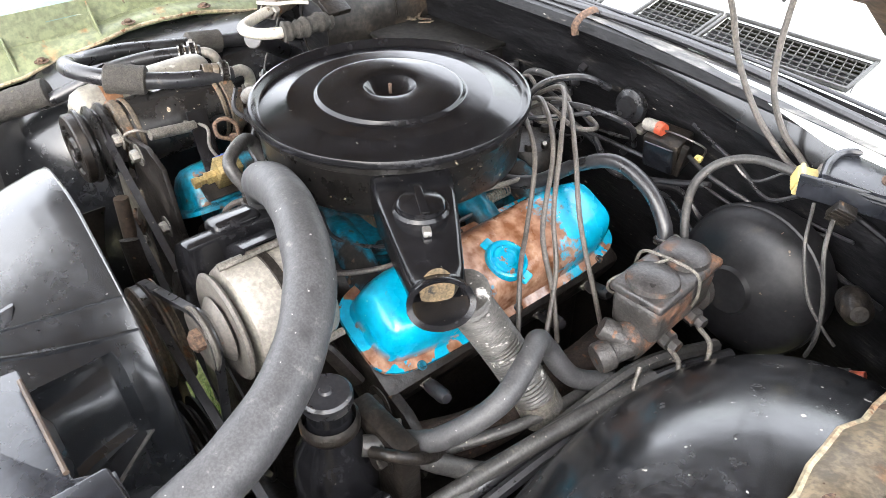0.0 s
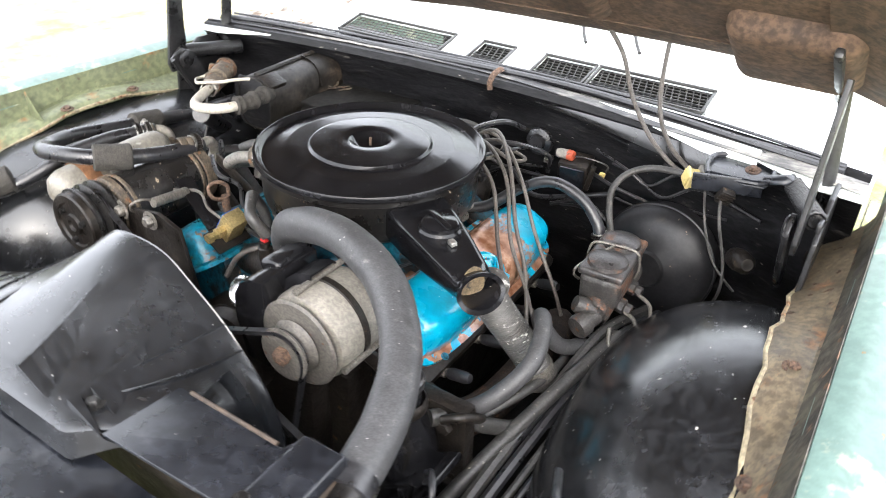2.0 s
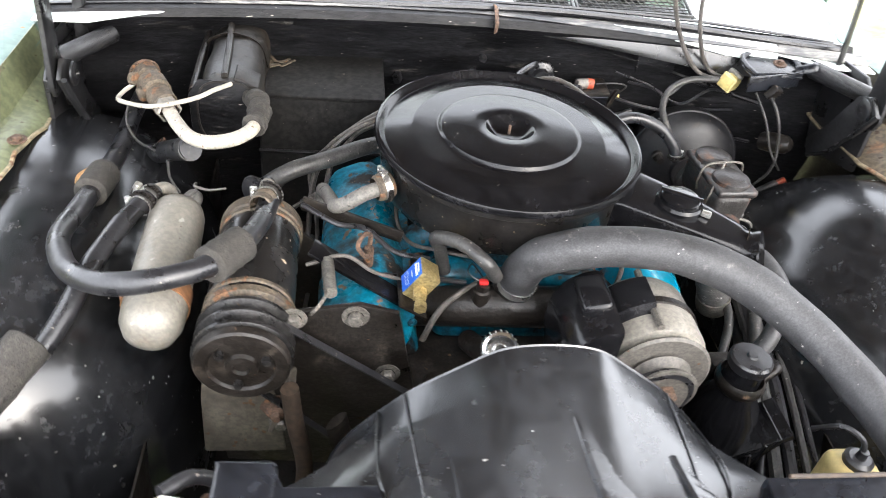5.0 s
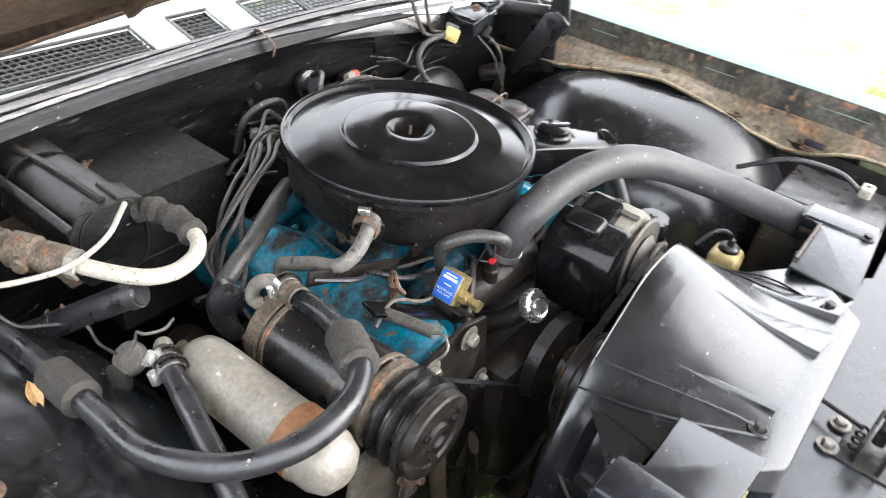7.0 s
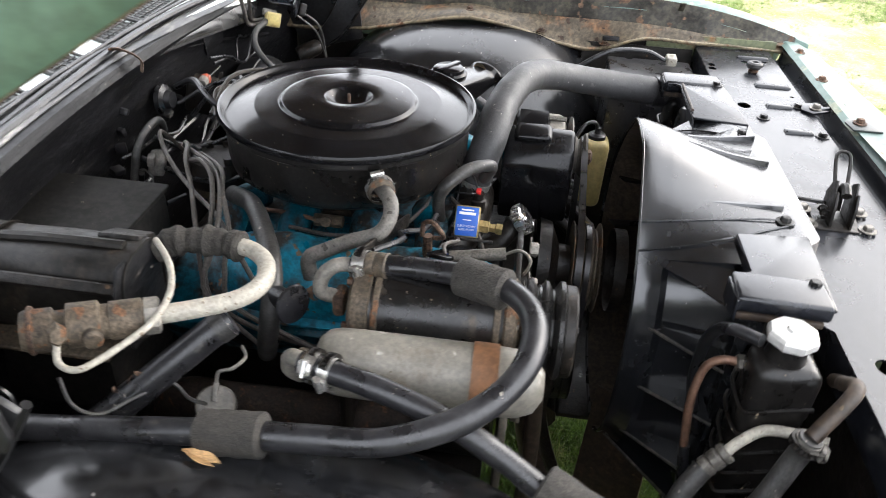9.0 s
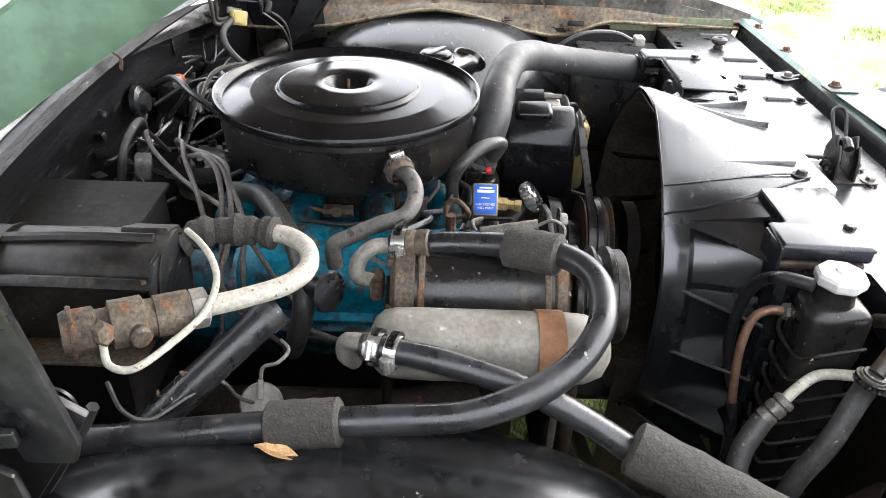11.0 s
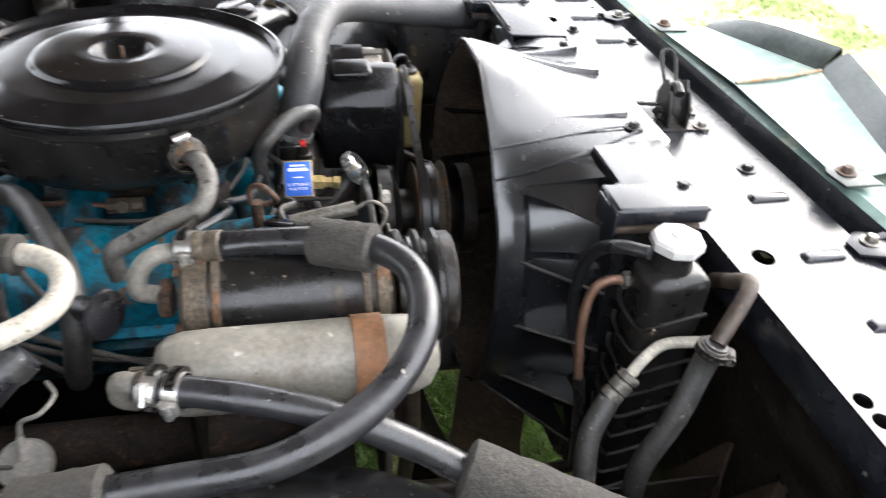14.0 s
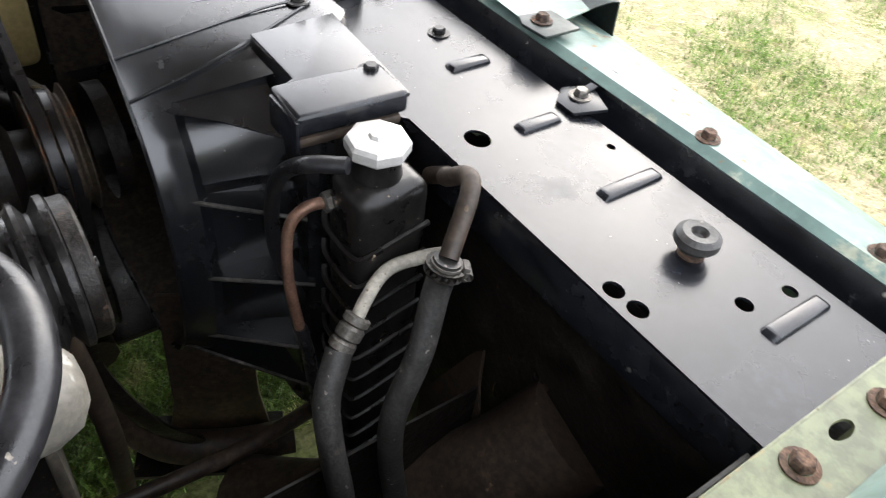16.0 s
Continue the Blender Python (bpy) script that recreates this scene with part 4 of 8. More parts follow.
def cowl_field():
    """The pale deck behind the gutter, with openings for the intake mesh."""
    y0, y1 = 0.455, 0.72
    edges = sorted({-0.50, 0.74, *[e for v in VENTS for e in v]})
    bm = bmesh.new()
    for a, b in zip(edges, edges[1:]):
        open_ = (a, b) in VENTS
        strips = ((lip_y((a + b) / 2) + 0.054, 0.428), (0.506, y1)) if open_ else ((lip_y((a + b) / 2) + 0.054, y1),)
        for c, d in strips:
            n = 4
            for k in range(n):
                u, v = a + (b - a) * k / n, a + (b - a) * (k + 1) / n
                zc, zd = 1.027 + 0.25 * (c - 0.45), 1.027 + 0.25 * (d - 0.45)
                bm.faces.new([bm.verts.new(q) for q in ((u, c, zc), (v, c, zc), (v, d, zd), (u, d, zd))])
    bmesh.ops.remove_doubles(bm, verts=bm.verts[:], dist=0.0005)
    bmesh.ops.solidify(bm, geom=bm.faces[:], thickness=0.003)
    part("deck", bm, M_COWL, cowl_top, smooth=False)
    rows = [[(x, y, 1.027 + 0.25 * (y - 0.45)) for y in (lip_y(x) + 0.054, 0.50, 0.60, 0.72)] for x in (-0.74, -0.66, -0.58, -0.50)]
    part("deck_end", sheet(rows, 0.003), M_DECK, cowl_top, "pale dirt-stained deck corner by the hinge")
    part("duct", box(1.44, 0.20, 0.004, 0.001, pose(0, 0.52, 0.97)), M_FIRE, cowl_top, "dark duct under the intakes")
    for a, b in VENTS:
        mesh = bmesh.new()
        n = max(3, int((b - a) / 0.0135))
        for k in range(n + 1):
            x = a + (b - a) * k / n
            box(0.0014, 0.082, 0.002, 0, pose(x, 0.467, 1.030, 8, 0, 14), mesh)
        for k in range(7):
            y = 0.430 + 0.0125 * k
            box(b - a, 0.0014, 0.002, 0, pose((a + b) / 2, y, 1.0255 + 0.14 * (y - 0.43)), mesh)
        rim = bmesh.new()
        for y in (0.427, 0.507):
            box(b - a + 0.012, 0.005, 0.006, 0.001, pose((a + b) / 2, y, 1.030 + 0.22 * (y - 0.44)), rim)
        for x in (a - 0.003, b + 0.003):
            box(0.005, 0.085, 0.006, 0.001, pose(x, 0.467, 1.034, 12, 0, 0), rim)
        part("vent_rim", rim, M_MESH, cowl_top, "grey vent frame")
        part("vent_mesh", mesh, M_MESH, cowl_top, "black wire intake mesh", smooth=False)


cowl_field()

# wiring and washer pipe along the cowl gutter
for k, (dz, r, dy, mt) in enumerate(((1.026, 0.0065, 0.030, M_RUB), (1.022, 0.0045, 0.044, M_RUB), (1.018, 0.0035, 0.037, M_RUBG), (1.030, 0.0030, 0.052, M_RUB))):
    pts = [(x, lip_y(x) + dy + 0.004 * math.sin(9 * x + k), dz + 0.003 * math.sin(7 * x + 2 * k)) for x in [-0.70 + 0.1 * j for j in range(15)]]
    hose("cowl_cable", "grey rubber cable lying in the cowl gutter", pts, r, mt, "cable", 8, 4, "cowl cables")
clip = thing("cable_clip", "rusty bent sheet clip over the cowl lip", "clip")
part("strip", tube([(0.031, 0.352, 1.000), (0.031, 0.350, 1.018), (0.031, 0.368, 1.030), (0.033, 0.395, 1.033), (0.034, 0.405, 1.022)], 0.006, 8, 4, 0.3), M_RUSTY, clip)

# windscreen with dark seal
ws = thing("windscreen", "windscreen glass coloured pale for its sky reflection, in a dark seal", "windscreen")


def glass_mat():
    m = bpy.data.materials.new("windscreen glass")
    m.use_nodes = True
    p = m.node_tree.nodes["Principled BSDF"]
    # near-white base paints in the sky's reflection on the pane
    p.inputs["Base Color"].default_value = (0.75, 0.80, 0.80, 1)
    p.inputs["Roughness"].default_value = 0.05
    p.inputs["Transmission Weight"].default_value = 0.25
    return m


M_GLASS = glass_mat()
part("pane", sheet([[(x, 0.70 + 0.02 * k + 0.055 * k - 0.10 * (x / 0.7) ** 2 + 0.10, 1.085 + 0.062 * k) for x in [-0.72 + 0.09 * j for j in range(17)]] for k in range(9)], 0.005), M_GLASS, ws)
part("seal", tube([(x, 0.79 - 0.10 * (x / 0.7) ** 2, 1.083) for x in [-0.72 + 0.12 * j for j in range(13)]], 0.010, 8, 4), M_RUB, ws)
for s in (-1, 1):
    wiper = thing("wiper", "thin black wiper arm and blade lying on the cowl", "wiper", group="wipers")
    part("arm", tube([(s * 0.06 + 0.20, 0.56, 1.070), (s * 0.06 + 0.12, 0.66, 1.10), (s * 0.06 - 0.10, 0.72, 1.112)], 0.004, 6, 4), M_DARK, wiper)
    part("blade", box(0.42, 0.008, 0.010, 0.002, pose(s * 0.06 - 0.05, 0.735, 1.112, 0, 0, -6)), M_DARK, wiper)

# car cabin roof line and doors behind: plain closing body
rows = [[(x, 1.35 + 0.02 * k, 1.48 + 0.012 * k) for x in (-0.68, -0.3, 0.3, 0.68)] for k in range(10)]
body = thing("car_body", "pale green car body behind the windscreen", "car body")
part("roof", sheet(rows, 0.003), M_PALE, body)
for s in (-1, 1):
    part("door", sheet([[(s * 0.98, y, z) for z in (0.25, 0.6, 0.95)] for y in (0.82, 1.4, 2.0)], 0.004), M_PALE, body)
part("bulkhead", box(1.4, 0.02, 0.8, 0.004, pose(0, 1.30, 1.0)), M_FIRE, body)


# ---- bonnet, propped open ----
def hood():
    top = thing("hood", "open car hood, brown rusty underside with green painted edges", "car hood")
    a = radians(33)
    y0, z0, length, half = 0.315, 1.165, 1.22, 0.80

    def at(x, u, d=0.0):
        crown = 0.03 * max(0.0, 1 - (x / half) ** 2) - 0.022 + 0.035 * x + 0.031 * min(0.0, x)
        return (x, y0 - u * math.cos(a) - d * math.sin(a), z0 + u * math.sin(a) - d * math.cos(a) + crown)

    def span(f, u):
        """Across the panel, f from -1 to 1."""
        return f * ((0.745 if f > 0 else 0.80) - 0.02 * u / length)

    nx, nu = 16, 14
    rows = [[at(span(2 * i / nx - 1, u), u, -0.030) for i in range(nx + 1)] for u in [length * k / nu for k in range(nu + 1)]]
    part("outer_skin", sheet(rows, 0.002), M_TEAL, top)
    rows = [[at(span(0.87 * (2 * i / nx - 1), u), u, 0.012 if i > nx // 2 else -0.014 + 0.026 * i / (nx // 2)) for i in range(nx + 1)] for u in [0.07 + (length - 0.14) * k / nu for k in range(nu + 1)]]
    part("inner_panel", sheet(rows, 0.002), M_HOODIN, top, "brown rusty inner panel")
    for s in (-1, 1):
        rows = [[at(span(s * f, u), u, d) for f, d in (((1.0, -0.028), (1.0, -0.004), (0.992, 0.005), (0.965, 0.006), (0.93, -0.012)) if s < 0 else ((1.0, -0.028), (1.03, 0.0), (1.03, 0.034), (1.01, 0.040), (0.90, 0.020), (0.865, 0.022)))] for u in [length * k / nu for k in range(nu + 1)]]
        part("side_edge", sheet(rows, 0.002), M_TEAL if s < 0 else M_HOODIN, top, "painted side edge, rust along the fold")
        part("edge_fold", sweep(bmesh.new(), [Vector(at(span(s * (0.997 if s > 0 else 0.967), u), u, 0.002 if s > 0 else 0.0055)) for u in [length * k / nu for k in range(nu + 1)]], 0.0045 if s > 0 else 0.0022, 8), M_RUSTEDGE if s > 0 else M_RUSTY, top)
    for u0, u1 in ((0.0, 0.08), (length - 0.08, length)):
        rows = [[at(span(0.99 * (2 * i / nx - 1), u), u, d) for i in range(nx + 1)] for u, d in ((u0, -0.02), (u0, 0.004), ((u0 + u1) / 2, 0.012), (u1, 0.014))]
        part("cross_edge", sheet(rows, 0.002), M_HOODIN, top)
    for i in (-1, 1):
        part("rib", sweep(bmesh.new(), [Vector(at(0.30 * i + 0.10 * i * u, u, 0.010)) for u in [0.12 + (length - 0.3) * k / 10 for k in range(11)]], 0.030, 10, True, 0.35), M_HOODIN, top)
    for s in (1,):
        part("corner_box", box(0.18, 0.20, 0.062, 0.030, Matrix.Translation(at(s * 0.60, 0.13, 0.018)) @ pose(0, 0, 0, -33, 0, 0), segs=5), M_HOODIN, top, "bulging rear corner over the hinge")
    return top


hood()


def hinge(side):
    s = side
    drop = -0.012 if s < 0 else 0.012
    top = thing("hinge_assembly", "black greasy hood hinge with two arms and a coil spring", "hinge", pose(0, 0.018 if s < 0 else 0.0, drop), "hood hinges")
    m = M_HINGE
    part("base_plate", slab([(-0.10, -0.08), (0.05, -0.12), (0.09, -0.02), (0.07, 0.07), (-0.02, 0.075), (-0.09, 0.03)], 0.008, 0.002, pose(s * 0.705, 0.235, 0.935, 90, 0, 90)), m, top)
    part("front_arm", slab([(0.105, 0.975), (0.112, 0.955), (0.150, 0.955), (0.160, 1.0), (0.163, 1.06), (0.168, 1.12), (0.175, 1.20), (0.140, 1.21), (0.130, 1.12), (0.116, 1.04)], 0.008, 0.002, pose(s * 0.682, 0, 0, 90, 0, 90)), m, top)
    part("lower_link", slab([(0.102, 0.990), (0.122, 0.955), (0.175, 0.875), (0.225, 0.835), (0.245, 0.86), (0.205, 0.915), (0.165, 0.995), (0.130, 1.012)], 0.008, 0.002, pose(s * 0.668, 0, 0, 90, 0, 90)), m, top)
    part("link_edge", tube([(s * 0.664, 0.102, 0.990), (s * 0.664, 0.122, 0.955), (s * 0.664, 0.175, 0.875), (s * 0.664, 0.225, 0.835)], 0.005, 6, 4), m, top)
    pin = part("pivot", lathe([(0.019, 0), (0.019, 0.003), (0.012, 0.006), (0.006, 0.006), (0.005, 0.003), (0, 0.003)], 22), m, top)
    pin.matrix_basis = pose(s * 0.6605, 0.136, 0.985, 0, -90 * s, 0)
    part("rear_arm", tube([(s * 0.690, 0.285, 0.965), (s * 0.680, 0.287, 1.06), (s * 0.668, 0.290, 1.155)], 0.012, 8, 5, 0.45), m, top)
    part("hood_rail", box(0.012, 0.26, 0.014, 0.004, pose(s * 0.662, 0.185, 1.195, -29, 0, 0)), m, top)
    part("tie_bar", box(0.008, 0.15, 0.016, 0.003, pose(s * 0.700, 0.215, 0.985, -6, 0, 0)), m, top)
    line = []
    a, b = Vector((s * 0.692, 0.165, 0.992)), Vector((s * 0.640, 0.285, 0.985))
    q = (b - a).to_track_quat("Z", "Y")
    for k in range(36 * 10 + 1):
        t = k / 360
        ang = 2 * math.pi * 36 * t
        line.append(a.lerp(b, t) + q @ Vector((0.0145 * math.cos(ang), 0.0145 * math.sin(ang), 0)))
    part("spring", sweep(bmesh.new(), line, 0.0021, 6), m, top)
    part("spring_core", tube([a, b], 0.011, 10, 2), m, top)
    for p in ((0.705, 0.275, 0.965), (0.705, 0.20, 0.91)):
        r = part("rivet", lathe([(0.016, 0), (0.016, 0.004), (0.011, 0.008), (0, 0.009)], 18), M_DARK, top)
        r.matrix_basis = pose(s * (p[0] - 0.006), p[1], p[2], 0, -90 * s, 0)
    return top


hinge(1)
hinge(-1)

# ---- radiator and shroud ----
def shroud():
    top = thing("fan_shroud", "black moulded plastic fan shroud, shiny and scuffed", "fan shroud")
    cx, cz = -0.03, 0.76
    x0, x1, z0, z1 = -0.335, 0.290, 0.47, 0.951
    half = [(0.0, 1.013), (0.050, 1.006), (0.092, 0.978), (0.138, 0.942), (0.168, 0.910), (0.203, 0.865), (0.222, 0.822), (0.231, 0.77), (0.231, 0.715), (0.222, 0.65), (0.200, 0.596), (0.165, 0.550), (0.10, 0.513)]
    mouth = [(cx - x, z) for x, z in half] + [(cx, 0.500)] + [(cx + x, z) for x, z in half[:0:-1]]
    ring_line = spline([(x, 0, z) for x, z in mouth + mouth[:3]], 8)[8:8 * (len(mouth) + 1) + 1]

    def frame_point(th):
        """Where a ray from the mouth's middle meets the rounded rectangle."""
        c, s = math.cos(th), math.sin(th)
        kx = ((x1 - cx) if c > 0 else (cx - x0)) / max(abs(c), 1e-6)
        kz = ((z1 - cz) if s > 0 else (cz - z0)) / max(abs(s), 1e-6)
        k = (kx ** -10 + kz ** -10) ** (-1 / 10)
        return cx + k * c, cz + k * s

    rows = []
    for q in ring_line:
        th = math.atan2(q.z - cz, q.x - cx)
        c, s = math.cos(th), math.sin(th)
        ring = (q.x, q.z)
        fr = frame_point(th)
        up = max(0.0, min(1.0, (q.z - 0.885) / 0.05))
        inset = 0.026 if 0.826 < q.z < 0.897 else 0.012 if 0.53 < q.z <= 0.826 else 0.0
        row = [(ring[0] + 0.0015 * c, -0.4445, ring[1] + 0.0015 * s), (ring[0], -0.446, ring[1]), (ring[0], -0.456, ring[1])]
        for t, y, k in ((0.05, -0.466, 0), (0.10, -0.476, 0), (0.11, -0.478, 1), (0.30, -0.502, 1), (0.60, -0.530, 1), (0.90, -0.555, 1), (0.92, -0.557, 0), (1.0, -0.566, 0)):
            e = (1 - up) * t + up * (1 - (1 - t) ** 1.35)
            if k and inset > 0 and abs(c) > 0.4:
                e = {0.11: 0.10, 0.30: 0.17, 0.60: 0.28}.get(t, 0.45)
            drop = inset * 0.65 * k * (1.0 if abs(c) > 0.4 else 0.5)
            row.append((ring[0] + (fr[0] - ring[0]) * e - drop * c, y - 0.095 * up * t - 0.010 * k * (inset > 0), ring[1] + (fr[1] - ring[1]) * e - drop * s))
        row.append((fr[0], -0.580 - 0.095 * up, fr[1] - 0.004))
        row.append((fr[0], -0.583 - 0.095 * up, fr[1] - 0.006 - 0.036 * up))
        rows.append(row)
    funnel = part("funnel", sheet(rows, 0.003), M_SHROUD, top)
    inner = [[(cx + (row[1][0] - cx) * k, y, min(cz + (row[1][2] - cz) * k, 1.000 + 0.62 * (y + 0.447))) for y, k in ((-0.447, 0.985), (-0.47, 0.962), (-0.50, 0.945), (-0.53, 0.935), (-0.575, 0.93))] for row in rows]
    part("inner_face", sheet(inner, 0.001), M_INNER, top, "dust-brown inside of the shroud")
    # side pockets: shelf ribs between the mouth's band and the core, sloped lid, short stiffeners
    for s in (-1, 1):
        def px(d):
            return cx + s * d

        for z, d0, d1, dz in ((0.822, 0.205, 0.286, -0.006), (0.722, 0.212, 0.296, 0.012), (0.612, 0.192, 0.292, 0.012), (0.545, 0.150, 0.285, 0.0)):
            bm = bmesh.new()
            t = 0.0022
            a = [(px(d0 + 0.012), -0.459, z), (px(d1 + 0.010), -0.560, z + dz), (px(d0 - 0.006), -0.556, z + dz), (px(d0 - 0.008), -0.470, z)]
            lo, hi = [bm.verts.new((x, y, q - t)) for x, y, q in a], [bm.verts.new((x, y, q + t)) for x, y, q in a]
            bm.faces.new(hi)
            bm.faces.new(lo[::-1])
            for k in range(4):
                bm.faces.new((lo[k], lo[(k + 1) % 4], hi[(k + 1) % 4], hi[k]))
            rib = part("rib", bm, M_SHROUD, top, smooth=False)
            part("rib_edge", tube([a[0], a[1]], 0.0026, 6, 2), M_SCUFF, rib, "scuffed pale edge")
        if s < 0:
            lid = [[(px(0.178), -0.464, 0.899), (px(0.180), -0.468, 0.896)], [(px(0.182), -0.512, 0.919), (px(0.226), -0.508, 0.902)], [(px(0.187), -0.562, 0.940), (px(0.284), -0.548, 0.906)]]
            part("pocket_lid", sheet(lid, 0.003), M_SHROUD, top)
        # facet between the upper face and the pocket
        part("seam", tube([(px(0.146), -0.446, 0.938), (px(0.140), -0.52, 0.946), (px(0.132), -0.60, 0.953), (px(0.130), -0.64, 0.953)], 0.0013, 6, 5), M_SHROUD, top)
        part("seam", tube([(px(0.172), -0.446, 0.908), (px(0.176), -0.50, 0.925), (px(0.172), -0.56, 0.943), (px(0.138), -0.645, 0.953)], 0.0016, 6, 5), M_SHROUD, top)
    # pressed steps on the upper face: a low dark wall that grows towards the front, a ramp behind it
    tree = BVHTree.FromPolygons([v.co.copy() for v in funnel.data.vertices], [tuple(p.vertices) for p in funnel.data.polygons])

    def skin(x, y):
        return tree.ray_cast(Vector((x, y, 1.3)), Vector((0, 0, -1)))[0] or Vector((x, y, 0.951))

    for xa, ya, xb, yb, wide in ((-0.022, -0.520, 0.004, -0.650, 1.0), (-0.142, -0.515, -0.130, -0.640, 0.28), (0.080, -0.540, 0.100, -0.650, 1.0)):
        bm = bmesh.new()
        cols = []
        for k in range(9):
            t = k / 8
            x, y = xa + (xb - xa) * t, ya + (yb - ya) * t
            h = 0.0008 + (0.004 + 0.004 * wide) * t ** 1.2
            foot, far = skin(x, y), skin(x + (0.020 + 0.055 * t) * wide, y - 0.008 * wide)
            cols.append([bm.verts.new(q) for q in (foot - Vector((0, 0, 0.002)), foot + Vector((0.002, 0, h)), foot + Vector((0.007, 0, h)), far - Vector((0, 0, 0.001)))])
        for a, b in zip(cols, cols[1:]):
            for k in range(3):
                bm.faces.new((a[k], a[k + 1], b[k + 1], b[k]))
        bm.faces.new(cols[-1])
        part("wedge", bm, M_SHROUD, top, smooth=False)
    for x, y, z in ((-0.161, -0.635, 0.952), (0.123, -0.634, 0.952)):
        b = part("bolt", bolt_bm(0.0072, 0.008, 1.7), M_PULLEY, top)
        b.matrix_basis = pose(x, y, z)
    return top


shroud()


def mount_bracket(s, mid):
    """Upper radiator mount: pressed black plate with a wide dropped lip over the tank."""
    top = thing("radiator_mount", "black pressed-steel radiator mounting plate with a dropped lip", "radiator mount", group="radiator mounts")

    def at(d):
        return mid + s * d

    inner = 0.205 if s < 0 else 0.138
    outline = [(at(inner), -0.563), (at(0.292), -0.563), (at(0.304), -0.537), (at(0.352), -0.534), (at(0.356), -0.645), (at(inner - 0.009), -0.656)]
    part("plate", slab(outline, 0.005, 0.002, pose(0, 0, 0.953)), M_PANEL, top)
    part("lip", box(0.056, 0.108, 0.022, 0.005, pose(at(0.328), -0.590, 0.945, 0, 0, 2 * s), segs=3), M_PANEL, top)
    part("front_face", box(0.050, 0.004, 0.030, 0.001, pose(at(0.330), -0.536, 0.936)), M_PANEL, top)
    part("pad", box(0.050, 0.100, 0.010, 0.003, pose(at(0.330), -0.588, 0.928, 0, 0, 2 * s)), M_BRACE, top, "brown perished rubber pad")
    part("side_wall", box(0.294 - inner, 0.004, 0.034, 0.001, pose(at((0.294 + inner) / 2), -0.5645, 0.933)), M_PANEL, top)
    if s > 0:
        part("edge", tube([(at(inner + 0.022), -0.565, 0.957), (at(0.288), -0.565, 0.957)], 0.0026, 8, 2), M_BRACE, top, "brown rusted plate edge")
    k = part("bolt", bolt_bm(0.0072, 0.007), M_PULLEY, top)
    k.matrix_basis = pose(at(0.310), -0.632, 0.953)
    return top


mount_bracket(-1, 0.0)
mount_bracket(1, 0.038)


def radiator():
    top = thing("radiator", "black cross-flow radiator with ribbed end tanks", "radiator")
    part("core", box(0.72, 0.045, 0.44, 0.002, pose(0.0, -0.605, 0.69)), M_DARK, top)
    for s, x in ((-1, -0.395), (1, 0.400)):
        tank = part("tank", box(0.062, 0.075, 0.46, 0.016, pose(x, -0.592, 0.680), segs=4), M_CAN, top, "black end tank")
        for k in range(11):
            z = 0.848 - 0.034 * k
            bar = bmesh.new()
            pts = [(x + s * -0.030, -0.555, z + 0.012), (x + s * -0.022, -0.5515, z + 0.002), (x, -0.551, z - 0.001), (x + s * 0.026, -0.552, z), (x + s * 0.033, -0.560, z + 0.002), (x + s * 0.033, -0.60, z + 0.012), (x + s * 0.033, -0.625, z + 0.018)]
            part("tank_rib", tube(pts, 0.0030, 6, 3), M_CAN, tank)
    neck = part("filler_neck", lathe([(0.026, 0.870), (0.024, 0.905), (0.021, 0.918), (0.021, 0.934)], 28, None, pose(-0.392, -0.590, 0)), M_CAN, top)
    cap = part("cap", lathe([(0.0, 0.9495), (0.007, 0.9495), (0.009, 0.9465), (0.021, 0.9470), (0.026, 0.9455), (0.0285, 0.942), (0.0285, 0.934), (0.026, 0.931), (0.0, 0.931)], 8, None, pose(-0.392, -0.590, 0, 0, 0, 12)), M_CAP, top, "octagonal pale metal filler cap", smooth=False)
    inlet = part("hose_inlet", lathe([(0.024, 0), (0.024, 0.05), (0.020, 0.05)], 24, None, along((0.402, -0.585, 0.902), (0.397, -0.53, 0.912))), M_CAN, top)
    return top


radiator()
hose("overflow_hose", "thin black overflow hose from the filler neck", [(-0.402, -0.556, 0.934), (-0.375, -0.533, 0.925), (-0.340, -0.527, 0.893), (-0.318, -0.526, 0.846), (-0.305, -0.533, 0.769), (-0.314, -0.554, 0.693)], 0.0075, M_RUB)
cop = thing("copper_line", "bent brown copper line with a dark rubber sleeve", "pipe")
part("tube", tube([(-0.373, -0.556, 0.876), (-0.372, -0.532, 0.876), (-0.372, -0.516, 0.858), (-0.382, -0.509, 0.812), (-0.390, -0.515, 0.745)], 0.0055, 10), M_COPPER, cop)
part("nut", lathe([(0.010, 0), (0.010, 0.012), (0.006, 0.014)], 6, None, along((-0.373, -0.562, 0.876), (-0.373, -0.53, 0.876))), M_ZINC, cop)
part("sleeve", tube([(-0.390, -0.515, 0.748), (-0.394, -0.522, 0.70), (-0.40, -0.53, 0.60)], 0.007, 10), M_RUB, cop)
acl = thing("ac_line", "pale bent aluminium line crimped to a dusty rubber hose", "pipe")
part("pipe", tube([(-0.455, -0.640, 0.845), (-0.440, -0.612, 0.838), (-0.434, -0.580, 0.832), (-0.445, -0.553, 0.820), (-0.456, -0.533, 0.803)], 0.0065, 10), M_WHITE, acl)
